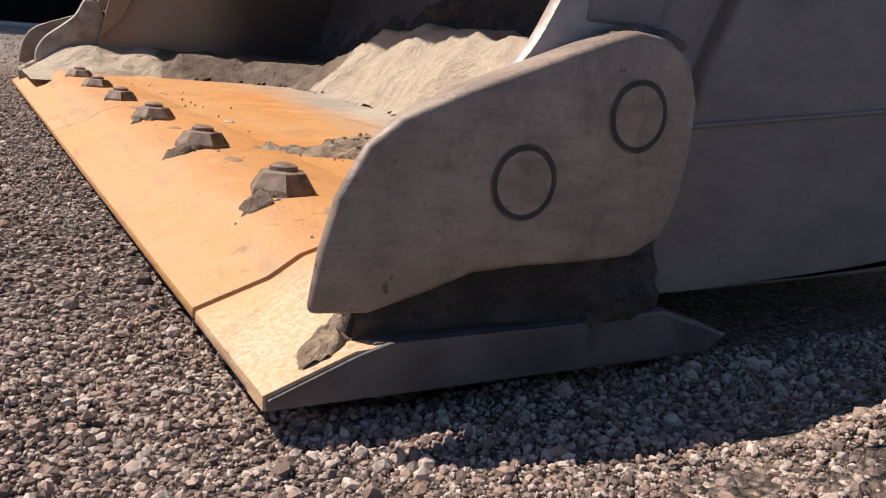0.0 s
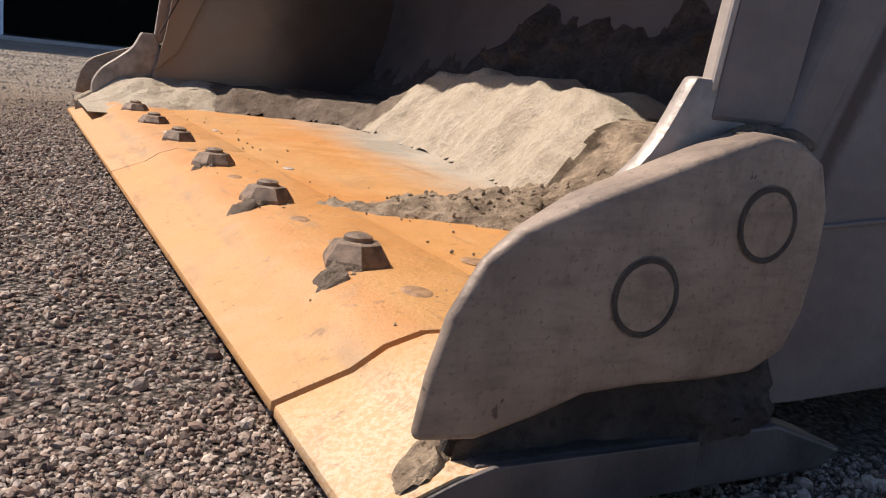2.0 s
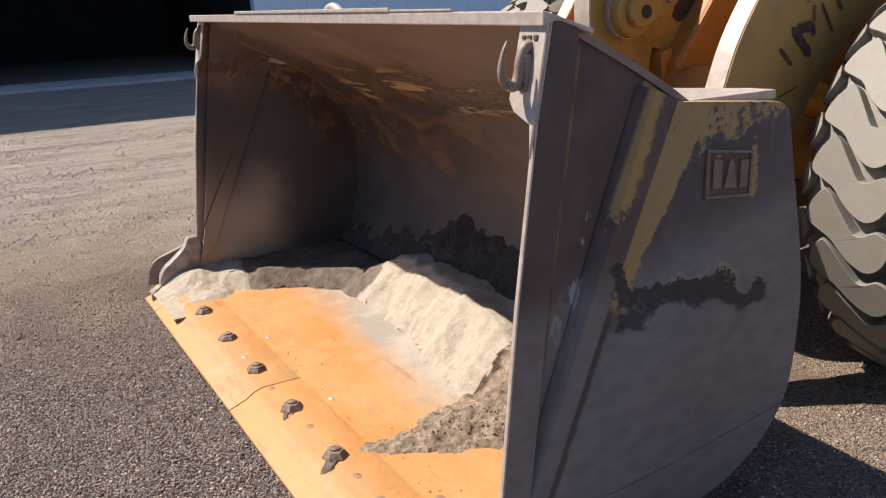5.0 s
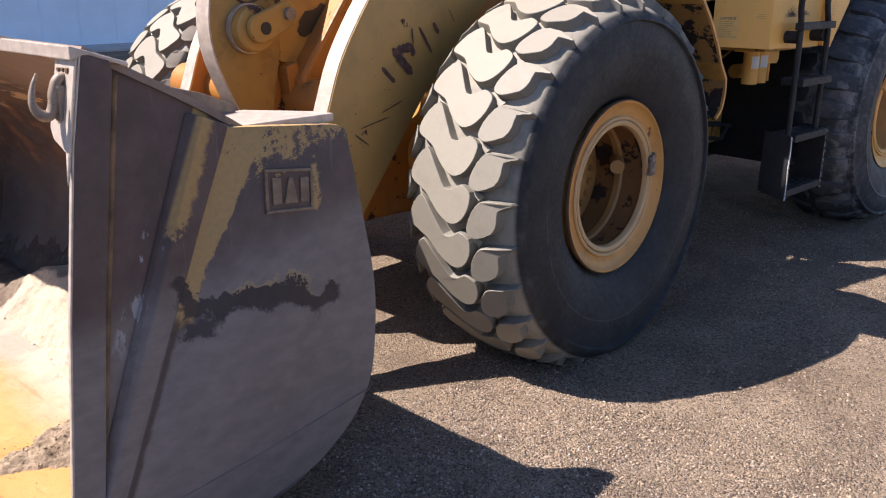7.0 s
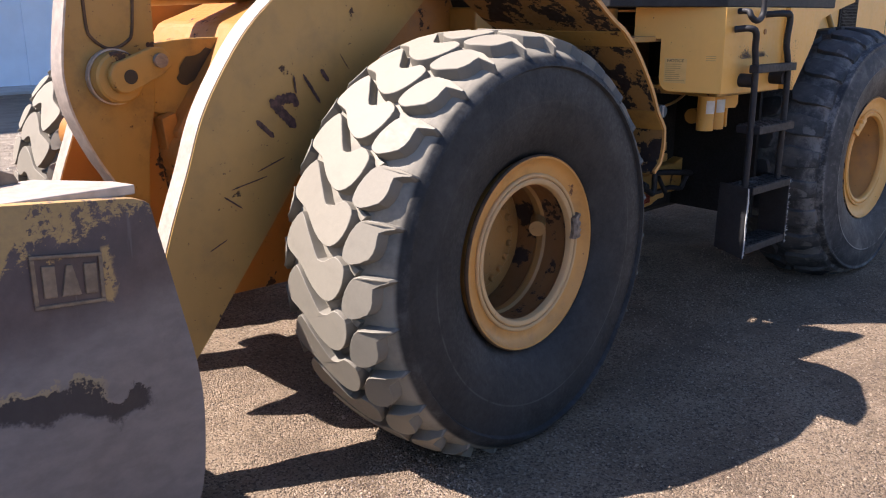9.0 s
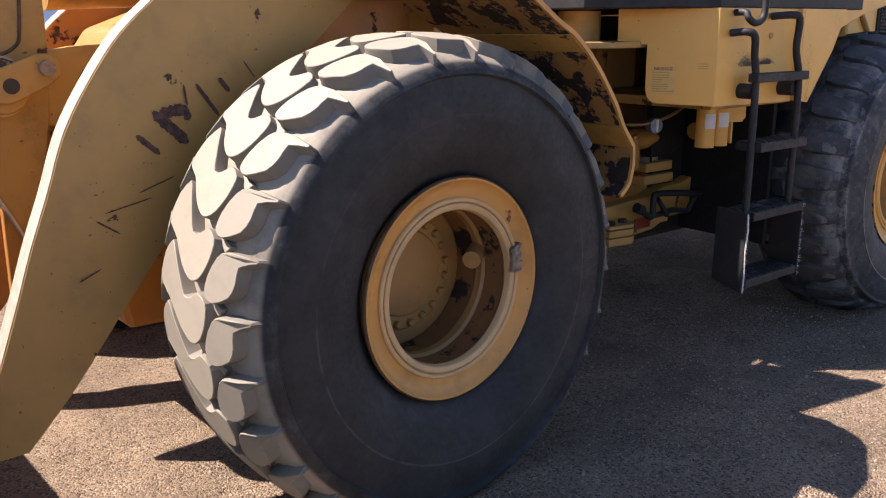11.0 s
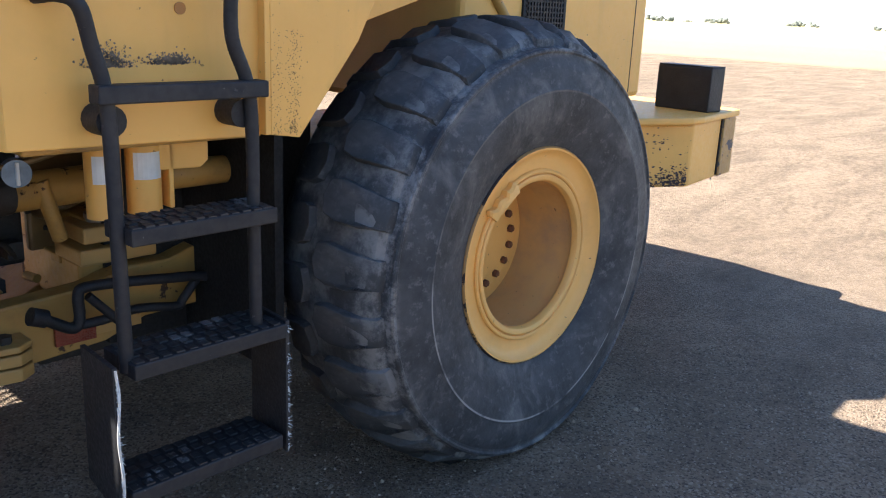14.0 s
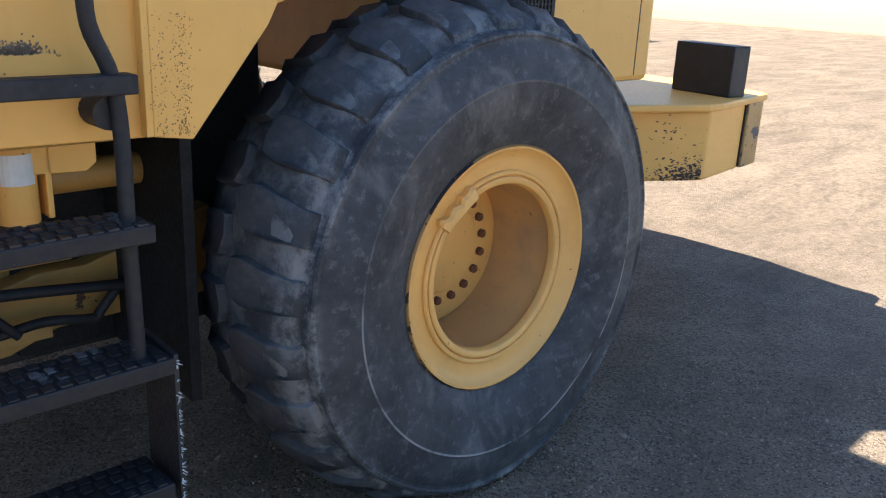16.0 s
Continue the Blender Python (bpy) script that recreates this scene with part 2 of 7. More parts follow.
def bucket_inside():
    k = Nodes("bucket_inner_steel")
    x, y, z = k.axis(0), k.axis(1), k.axis(2)
    big, mid, fine = k.noise(1.7, 4.0, 0.5), k.noise(8.0, 9.0, 0.65, stretch=(0.7, 0.5, 1.2)), k.noise(60.0, 4.0)
    warp = k.math("MULTIPLY", k.math("SUBTRACT", k.noise(3.2, 5.0, 0.55), 0.5), 0.30)
    col = k.mix(k.step(big, 0.3, 0.7), (0.066, 0.060, 0.061), (0.115, 0.100, 0.095))
    # brown upper part towards the lip
    top = k.step(k.math("ADD", z, warp), 0.98, 1.18)
    col = k.mix(top, col, k.mix(k.step(mid, 0.35, 0.65), (0.205, 0.142, 0.112), (0.255, 0.178, 0.140)))
    # the far cheek: light bounced off the sand painted pale low down, brown leading edge
    cheek = k.step(y, 1.32, 1.38)
    low = k.math("MULTIPLY", k.step(k.math("ADD", z, warp), 0.72, 0.42), k.step(k.math("ADD", x, warp), -1.72, -1.98))
    col = k.mix(k.math("MULTIPLY", cheek, low), col, (0.285, 0.245, 0.195))
    front = k.math("MULTIPLY", cheek, k.step(k.math("ADD", x, k.math("MULTIPLY", z, 0.12)), -2.10, -2.28))
    col = k.mix(k.math("MULTIPLY", front, 0.7), col, (0.27, 0.172, 0.122))
    # rust crust following the bend of the shell
    dx, dz = k.math("ADD", x, 2.10), k.math("ADD", z, -0.62)
    bend = k.math("ADD", k.math("SQRT", k.math("ADD", k.math("MULTIPLY", dx, dx), k.math("MULTIPLY", dz, dz))), k.math("MULTIPLY", warp, 0.55))
    zone = k.math("MULTIPLY", k.step(bend, 0.43, 0.55), k.math("MULTIPLY", k.step(z, 0.56, 0.84), k.step(k.math("ADD", z, warp), 1.30, 1.16)))
    zone = k.math("MULTIPLY", zone, k.step(y, -0.9, 0.8, 0.35, 1.0))
    col = k.mix(k.math("MULTIPLY", zone, k.step(mid, 0.38, 0.56, 0.35, 0.95)), col, k.mix(k.step(mid, 0.48, 0.62), (0.068, 0.040, 0.031), (0.185, 0.098, 0.056)))
    vein = k.noise(2.6, 5.0, 0.55, stretch=(1.0, 0.55, 1.0), dist=0.7)
    thin = k.math("MULTIPLY", k.math("MULTIPLY", k.step(vein, 0.480, 0.496), k.step(vein, 0.514, 0.499)), k.step(y, 0.7, 1.1))
    col = k.mix(k.math("MULTIPLY", k.math("MULTIPLY", thin, zone), k.step(mid, 0.40, 0.60, 0.15, 0.8)), col, (0.30, 0.205, 0.125))
    # flaking streaks along the shell under the lip
    streak = k.noise(9.0, 9.0, 0.68, stretch=(1.5, 0.22, 1.5), dist=0.3)
    belt = k.math("MULTIPLY", k.step(k.math("ADD", z, warp), 0.98, 1.06), k.step(k.math("ADD", z, warp), 1.24, 1.15))
    belt = k.math("MULTIPLY", belt, k.step(y, 1.25, 0.75))
    col = k.mix(k.math("MULTIPLY", k.step(streak, 0.47, 0.53, 0.0, 0.75), belt), col, (0.070, 0.040, 0.031))
    col = k.mix(k.math("MULTIPLY", k.step(streak, 0.555, 0.58), belt), col, (0.46, 0.30, 0.17))
    # paler below the streaks on the near half
    dust = k.math("MULTIPLY", k.math("MULTIPLY", k.step(z, 0.50, 0.95), k.step(k.math("ADD", z, warp), 1.12, 1.0)), k.step(y, 0.2, -0.9))
    col = k.mix(k.math("MULTIPLY", dust, 0.5), col, (0.215, 0.175, 0.14))
    return k.done(col, k.step(mid, 0.3, 0.7, 0.38, 0.58), 0.1, k.math("ADD", fine, mid), 0.0012)


def rusty_floor():
    """Flash rust on the wear-polished floor and cutting edge."""
    k = Nodes("flash_rusted_steel")
    x = k.axis(0)
    big = k.noise(1.6, 6.0, 0.6, stretch=(1.0, 0.6, 1.0))
    mid, fine = k.noise(11.0, 7.0, 0.62), k.noise(170.0, 4.0, 0.7)
    rust = k.mix(k.step(big, 0.35, 0.65), (0.50, 0.200, 0.045), (0.50, 0.262, 0.09))
    pale = k.step(k.math("ADD", x, k.math("MULTIPLY", k.math("SUBTRACT", big, 0.5), 0.5)), -2.36, -2.56)
    rust = k.mix(k.math("MULTIPLY", pale, 0.75), rust, (0.50, 0.265, 0.105))
    bare = k.step(k.math("ADD", k.math("ADD", x, k.math("MULTIPLY", k.axis(1), -0.05)), k.math("MULTIPLY", k.math("SUBTRACT", big, 0.5), 0.55)), -2.10, -1.86)
    bare = k.math("MULTIPLY", bare, k.step(k.axis(1), -0.75, -0.45))
    col = k.mix(bare, rust, k.mix(k.step(k.noise(5.0, 6.0, 0.6), 0.4, 0.65), (0.29, 0.255, 0.205), (0.39, 0.335, 0.26)))
    line = k.math("MULTIPLY", k.step(k.math("ADD", x, k.math("MULTIPLY", mid, 0.05)), -2.505, -2.480), k.step(k.math("ADD", x, k.math("MULTIPLY", mid, 0.05)), -2.435, -2.465))
    col = k.mix(k.math("MULTIPLY", line, 0.3), col, (0.46, 0.165, 0.04))
    crease = k.math("MULTIPLY", k.step(k.math("ADD", x, k.math("MULTIPLY", mid, 0.02)), -2.540, -2.531), k.step(k.math("ADD", x, k.math("MULTIPLY", mid, 0.05)), -2.488, -2.512))
    col = k.mix(k.math("MULTIPLY", crease, k.step(k.noise(6.0, 6.0, 0.7), 0.38, 0.6, 0.1, 0.75)), col, (0.34, 0.205, 0.10))
    near = k.step(k.math("ADD", k.axis(1), k.math("MULTIPLY", k.math("SUBTRACT", big, 0.5), 0.5)), -1.20, -1.36)
    col = k.mix(k.math("MULTIPLY", near, k.step(fine, 0.40, 0.60, 0.30, 0.95)), col, (0.56, 0.42, 0.275))
    specks = k.step(fine, 0.60, 0.68, 0.0, 0.55)
    col = k.mix(specks, col, (0.33, 0.15, 0.05))
    dust = k.step(mid, 0.56, 0.78, 0.0, 0.6)
    col = k.mix(dust, col, (0.52, 0.335, 0.175))
    smear = k.noise(7.0, 8.0, 0.72, stretch=(1.6, 0.7, 1.0))
    col = k.mix(k.step(smear, 0.54, 0.68, 0.0, 0.5), col, (0.30, 0.195, 0.105))
    col = k.mix(k.step(k.noise(60.0, 4.0, 0.6), 0.62, 0.70, 0.0, 0.6), col, (0.22, 0.135, 0.07))
    gouge = k.step(k.noise(30.0, 5.0, 0.6, stretch=(1.4, 0.12, 1.0), dist=0.6), 0.62, 0.68, 0.0, 0.55)
    col = k.mix(gouge, col, (0.30, 0.165, 0.075))
    grit = k.noise(420.0, 3.0, 0.7)
    col = k.mix(k.step(grit, 0.58, 0.68, 0.0, 0.5), col, (0.24, 0.135, 0.065))
    return k.done(col, k.step(mid, 0.3, 0.7, 0.5, 0.75), 0.0, k.math("ADD", fine, k.math("ADD", k.math("MULTIPLY", mid, 3.0), k.math("MULTIPLY", k.noise(4.0, 3.0), 9.0))), 0.0014)


def guard_steel():
    k = Nodes("worn_cast_steel")
    mid, fine = k.noise(16.0, 8.0, 0.65), k.noise(180.0, 4.0, 0.7)
    brush = k.noise(60.0, 5.0, 0.6, stretch=(0.3, 1.0, 1.5))
    col = k.mix(k.step(mid, 0.3, 0.7), (0.235, 0.178, 0.135), (0.335, 0.258, 0.200))
    col = k.mix(k.step(brush, 0.45, 0.7, 0.0, 0.5), col, (0.14, 0.108, 0.088))
    col = k.mix(k.step(k.noise(50.0, 4.0, 0.6), 0.66, 0.70, 0.0, 0.8), col, (0.06, 0.043, 0.036))
    drip = k.step(k.noise(26.0, 6.0, 0.7, stretch=(1.0, 1.0, 0.35)), 0.50, 0.70, 0.0, 0.5)
    col = k.mix(drip, col, (0.115, 0.085, 0.068))
    col = k.mix(k.step(fine, 0.56, 0.66, 0.0, 0.45), col, (0.10, 0.075, 0.06))
    return k.done(col, k.step(fine, 0.3, 0.7, 0.48, 0.66), 0.15, k.math("ADD", fine, brush), 0.0007)


def soil(name, a, b, dark, grain=140.0):
    k = Nodes(name)
    big, mid, fine = k.noise(3.0, 6.0), k.noise(22.0, 8.0, 0.65), k.noise(grain, 5.0, 0.7)
    col = k.mix(k.step(mid, 0.3, 0.7), a, b)
    col = k.mix(k.step(fine, 0.50, 0.66, 0.0, 0.6), col, dark)
    return k.done(col, 0.95, 0.0, k.math("ADD", fine, k.math("MULTIPLY", mid, 3.0)), 0.006, 0.2)


def ground_mat():
    k = Nodes("yard_ground")
    x, y = k.axis(0), k.axis(1)
    big, mid = k.noise(0.35, 6.0, 0.6), k.noise(3.0, 8.0, 0.65)
    g1, g2 = k.cells(120.0), k.cells(120.0, out="Color")
    fine = k.noise(120.0, 5.0, 0.7)
    n = k.t.nodes.new("ShaderNodeSeparateColor")
    k.t.links.new(g2, n.inputs[0])
    gravel = k.mix(n.outputs[0], (0.15, 0.124, 0.108), (0.40, 0.328, 0.275))
    gravel = k.mix(k.step(g1, 0.35, 0.65), gravel, (0.06, 0.05, 0.043))
    tan = k.mix(k.step(mid, 0.3, 0.7), (0.235, 0.172, 0.119), (0.375, 0.28, 0.194))
    tan = k.mix(k.step(fine, 0.50, 0.66, 0.0, 0.45), tan, (0.12, 0.088, 0.063))
    tan = k.mix(k.step(n.outputs[1], 0.55, 0.95, 0.0, 0.75), tan, (0.075, 0.058, 0.047))
    tan = k.mix(k.step(n.outputs[2], 0.80, 0.97, 0.0, 0.65), tan, (0.48, 0.385, 0.295))
    tan = k.mix(k.step(k.noise(0.9, 5.0, 0.6), 0.45, 0.70, 0.0, 0.55), tan, (0.14, 0.098, 0.068))
    edge = k.math("ADD", k.math("ADD", x, k.math("MULTIPLY", y, -0.25)), k.math("MULTIPLY", k.math("SUBTRACT", big, 0.5), 1.6))
    zone = k.step(edge, -2.6, -0.9)
    far = k.step(k.math("ADD", y, k.math("MULTIPLY", mid, 1.5)), 1.0, 3.4)
    zone = k.math("MAXIMUM", zone, far)
    col = k.mix(zone, gravel, tan)
    col = k.mix(k.step(x, 3.6, 9.0, 0.0, 0.85), col, k.mix(k.step(k.math("ADD", k.math("MULTIPLY", k.noise(0.9, 12.0, 0.82, stretch=(0.7, 2.0, 1.0), dist=0.8), 0.5), k.math("MULTIPLY", k.noise(13.0, 9.0, 0.80, stretch=(1.0, 1.3, 1.0)), 0.5)), 0.42, 0.58), (0.148, 0.106, 0.071), (0.34, 0.252, 0.170)))
    yard = k.math("MULTIPLY", k.step(y, 1.5, 5.0), k.step(x, 5.0, 2.0))
    rake = k.noise(2.6, 10.0, 0.78, stretch=(0.55, 2.0, 1.0), dist=0.5)
    col = k.mix(k.math("MULTIPLY", yard, 0.9), col, k.mix(k.step(rake, 0.30, 0.60), (0.30, 0.252, 0.203), (0.48, 0.41, 0.335)))
    col = k.mix(k.math("MULTIPLY", yard, k.step(k.noise(16.0, 9.0, 0.75, stretch=(0.7, 1.3, 1.0)), 0.55, 0.64, 0.0, 0.45)), col, (0.16, 0.13, 0.104))
    d = k.math("ADD", x, k.math("MULTIPLY", k.math("SUBTRACT", big, 0.5), 4.0))
    grass = k.step(d, 36.0, 39.0)
    col = k.mix(grass, col, k.mix(k.noise(0.05, 6.0, 0.6, stretch=(1.0, 0.2, 1.0)), (0.37, 0.315, 0.145), (0.465, 0.405, 0.22)))
    track = k.noise(1.2, 6.0, 0.65, stretch=(0.35, 2.2, 1.0))
    col = k.mix(k.math("MULTIPLY", k.step(track, 0.50, 0.68, 0.0, 0.35), k.step(x, 8.0, 3.0)), col, (0.15, 0.114, 0.085))
    h = k.math("ADD", k.math("MULTIPLY", g1, -1.2), k.math("ADD", fine, k.math("MULTIPLY", track, k.step(x, 8.0, 3.0, 0.6, 3.0))))
    h = k.math("ADD", h, k.math("MULTIPLY", k.math("ADD", k.noise(14.0, 8.0, 0.72), k.math("MULTIPLY", rake, 1.5)), k.math("MAXIMUM", k.math("MULTIPLY", yard, 4.0), k.math("MULTIPLY", zone, 1.6))))
    return k.done(col, 0.95, 0.0, h, 0.011, 0.2)


def stone_mat(name, tones):
    k = Nodes(name)
    ramp = k.t.nodes.new("ShaderNodeValToRGB")
    k.t.links.new(k.island(), ramp.inputs[0])
    e = ramp.color_ramp.elements
    e[0].position, e[0].color = 0.0, tones[0] + (1,)
    e[1].position, e[1].color = 1.0, tones[-1] + (1,)
    for p, c in zip((0.35, 0.6, 0.82), tones[1:-1]):
        e.new(p).color = c + (1,)
    f = k.noise(300.0, 3.0)
    return k.done(k.mix(k.step(f, 0.4, 0.7, 0.0, 0.4), ramp.outputs[0], tones[0]), 0.85, 0.0, f, 0.001, 0.3)


def rubber(name, dust, groove, wall, block=False, tone=1.0, silt=((0.235, 0.210, 0.168), (0.31, 0.278, 0.222))):
    """Tyre rubber; dust lies on the tread, in its grooves, and in a thin line round the wall."""
    k = Nodes(name)
    x, y, z = k.axis(0), k.axis(1), k.axis(2)
    rad = k.math("SQRT", k.math("ADD", k.math("MULTIPLY", x, x), k.math("MULTIPLY", z, z)))
    off = k.math("ABSOLUTE", y)
    shift = k.t.nodes.new("ShaderNodeVectorMath")
    k.t.links.new(k.co, shift.inputs[0])
    k.t.links.new(k.math("MULTIPLY", k.t.nodes.new("ShaderNodeObjectInfo").outputs["Random"], 9.0), shift.inputs[1])
    mid, fine = k.noise(7.0, 8.0, 0.65, shift.outputs[0]), k.noise(60.0, 5.0, 0.65, shift.outputs[0])
    col = k.mix(k.step(mid, 0.3, 0.7), (0.022 * tone, 0.0235 * tone, 0.026 * tone), (0.046 * tone, 0.048 * tone, 0.0515 * tone))
    smear = k.step(k.noise(4.0, 7.0, 0.7, dist=0.6), 0.48, 0.74, 0.0, wall)
    col = k.mix(smear, col, (0.15, 0.147, 0.143))
    rub = k.step(k.noise(30.0, 6.0, 0.7, shift.outputs[0], stretch=(1.0, 1.0, 1.0)), 0.52, 0.70, 0.0, wall * 0.55)
    col = k.mix(rub, col, (0.19, 0.186, 0.18))
    worn = k.math("MULTIPLY", k.math("MULTIPLY", k.step(rad, 0.66, 0.70), k.step(off, 0.13, 0.22)), k.step(k.noise(7.0, 9.0, 0.75, shift.outputs[0]), 0.47, 0.62, 0.0, wall))
    col = k.mix(worn, col, (0.26, 0.25, 0.24))
    ringline = k.math("MULTIPLY", k.step(rad, 0.560, 0.563), k.step(rad, 0.569, 0.566))
    col = k.mix(k.math("MULTIPLY", ringline, k.math("MULTIPLY", k.step(mid, 0.35, 0.55, 0.0, wall * 0.85), k.step(z, 0.25, -0.15, 0.25, 1.0))), col, (0.33, 0.32, 0.30))
    nrm = k.t.nodes.new("ShaderNodeSeparateXYZ")
    k.t.links.new(k.t.nodes["Texture Coordinate"].outputs["Normal"], nrm.inputs[0])
    out = k.math("DIVIDE", k.math("ADD", k.math("MULTIPLY", nrm.outputs[0], x), k.math("MULTIPLY", nrm.outputs[2], z)), rad)
    tread = k.math("MULTIPLY", k.step(rad, 0.6985, 0.712), k.step(off, 0.276, 0.262)) if dust < 0.5 else k.math("MULTIPLY", k.step(rad, 0.715, 0.730), k.step(off, 0.276, 0.262))
    level = k.math("MULTIPLY", k.step(out, 0.35, 0.80, 0.62 if dust > 0.5 else 0.35, 1.0), k.step(mid, 0.2, 0.5, dust * 0.85, dust) if block else k.step(mid, 0.25, 0.6, groove * 0.5, groove) if dust > 0.5 else k.step(mid, 0.44, 0.62, groove * 0.08, groove))
    col = k.mix(k.math("MULTIPLY", tread, level), col, k.mix(fine, *silt))
    return k.done(col, k.step(fine, 0.3, 0.7, 0.55, 0.75), 0.0, k.math("ADD", fine, mid), 0.0006 if block else 0.0013, 0.35)


CHEEK, INNER, FLASH, GUARD = bucket_steel(), bucket_inside(), rusty_floor(), guard_steel()
CLOD = soil("pale_dry_clods", (0.36, 0.30, 0.24), (0.48, 0.41, 0.335), (0.22, 0.18, 0.145), 60.0)
SAND = soil("dry_sand", (0.42, 0.345, 0.255), (0.53, 0.45, 0.345), (0.29, 0.23, 0.17))
DIRT = soil("crumbly_dirt", (0.145, 0.104, 0.072), (0.40, 0.305, 0.21), (0.10, 0.078, 0.06), 90.0)
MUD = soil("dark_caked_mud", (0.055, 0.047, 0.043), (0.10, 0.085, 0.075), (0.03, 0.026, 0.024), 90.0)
DARK_DIRT = soil("damp_dark_dirt", (0.13, 0.098, 0.074), (0.24, 0.185, 0.14), (0.05, 0.04, 0.033), 160.0)
SHOE = plain("dark_worn_shoe", (0.085, 0.072, 0.068), 0.55, 0.1, 0.35, 18, 0.0008)
GROOVE = plain("worn_groove", (0.045, 0.035, 0.030), 0.7, 0, 0.4, 60, 0.001)
GROUND = ground_mat()
STONE = stone_mat("gravel_stone", ((0.10, 0.078, 0.066), (0.265, 0.182, 0.14), (0.37, 0.27, 0.205), (0.43, 0.365, 0.31), (0.56, 0.45, 0.355)))
GRIT = stone_mat("tan_grit", ((0.15, 0.112, 0.080), (0.30, 0.222, 0.155), (0.37, 0.28, 0.196), (0.43, 0.33, 0.235), (0.52, 0.41, 0.30)))
RUBBER_FRONT, RUBBER_REAR = rubber("dusty_front_rubber", 0.98, 0.95, 0.11, tone=0.6), rubber("worn_rear_rubber", 0.10, 0.85, 0.85, tone=1.3, silt=((0.12, 0.117, 0.112), (0.25, 0.243, 0.232)))
BLOCK_FRONT, BLOCK_REAR = rubber("dusty_front_block", 0.98, 0.6, 0.11, True, 0.6), rubber("worn_rear_block", 0.25, 0.5, 0.60, True, 1.15, ((0.08, 0.08, 0.08), (0.15, 0.147, 0.142)))
RUBBER_BOX = plain("black_rubber_block", (0.016, 0.016, 0.018), 0.55, 0, 0.3, 12, 0.002)
TREE = plain("far_foliage", (0.16, 0.17, 0.14), 0.9, 0, 0.3, 0.4, 0.0)


# ---- mesh helpers ----
def thing(name, label, category, at=(0, 0, 0), group="", kind=""):
    ob = new(name)
    ob.matrix_basis = pose(*at)
    ob.empty_display_size = 0.2
    return tagged(ob, label, category, group, kind)


def part(name, bm, material, parent, label="", m=None, smooth=None):
    bmesh.ops.recalc_face_normals(bm, faces=bm.faces)
    me = bpy.data.meshes.new(name)
    bm.to_mesh(me)
    bm.free()
    me.materials.append(material)
    if smooth:
        me.shade_smooth()
        me.set_sharp_from_angle(angle=radians(smooth))
    ob = new(name, me)
    ob.parent = parent
    if m is not None:
        ob.matrix_basis = m
    if label:
        ob["label"] = label
    return ob


def box(bm, x0, x1, y0, y1, z0, z1, m=None):
    r = bmesh.ops.create_cube(bm, size=1.0)
    for v in r["verts"]:
        v.co = Vector((x0 + (v.co.x + 0.5) * (x1 - x0), y0 + (v.co.y + 0.5) * (y1 - y0), z0 + (v.co.z + 0.5) * (z1 - z0)))
        if m is not None:
            v.co = m @ v.co
    return r["verts"]


def bevel(bm, w, seg=2, angle=25):
    es = [e for e in bm.edges if len(e.link_faces) == 2 and e.calc_face_angle(0) > radians(angle)]
    bmesh.ops.bevel(bm, geom=es, offset=w, segments=seg, profile=0.5, affect="EDGES", clamp_overlap=True)
    return bm


def boxed(x0, x1, y0, y1, z0, z1, w=0.004, m=None):
    bm = bmesh.new()
    box(bm, x0, x1, y0, y1, z0, z1, m)
    return bevel(bm, w, 2)


def prism(poly, a, b, axis="y", w=0.0, bm=None):
    """A polygon of (x, z) along y, (y, z) along x or (x, y) along z, from a to b."""
    bm = bm or bmesh.new()

    def at(p, q):
        return {"y": (p[0], q, p[1]), "x": (q, p[0], p[1]), "z": (p[0], p[1], q)}[axis]
    lo, hi = [bm.verts.new(at(p, a)) for p in poly], [bm.verts.new(at(p, b)) for p in poly]
    n = len(poly)
    bm.faces.new(lo)
    bm.faces.new(hi[::-1])
    for i in range(n):
        bm.faces.new((lo[i], lo[(i + 1) % n], hi[(i + 1) % n], hi[i]))
    bmesh.ops.recalc_face_normals(bm, faces=bm.faces)
    if w:
        bevel(bm, w, 2)
    return bm


def lathe(profile, n=72, bm=None, closed=False):
    """Revolve (radius, y) about the y axis."""
    bm = bm or bmesh.new()
    rings = [[bm.verts.new((r * math.cos(2 * math.pi * i / n), y, r * math.sin(2 * math.pi * i / n))) for i in range(n)] for r, y in profile]
    pairs = list(zip(rings, rings[1:])) + ([(rings[-1], rings[0])] if closed else [])
    for a, b in pairs:
        for i in range(n):
            j = (i + 1) % n
            bm.faces.new((a[i], a[j], b[j], b[i]))
    return bm


def rod(a, b, r, n=16, bm=None, r2=None):
    bm = bm or bmesh.new()
    a, b = Vector(a), Vector(b)
    q = (b - a).to_track_quat("Z", "Y").to_matrix()
    rings = []
    for p, rr in ((a, r), (b, r if r2 is None else r2)):
        rings.append([bm.verts.new(p + q @ Vector((rr * math.cos(2 * math.pi * i / n), rr * math.sin(2 * math.pi * i / n), 0))) for i in range(n)])
    for i in range(n):
        bm.faces.new((rings[0][i], rings[0][(i + 1) % n], rings[1][(i + 1) % n], rings[1][i]))
    bm.faces.new(rings[0][::-1])
    bm.faces.new(rings[1])
    return bm


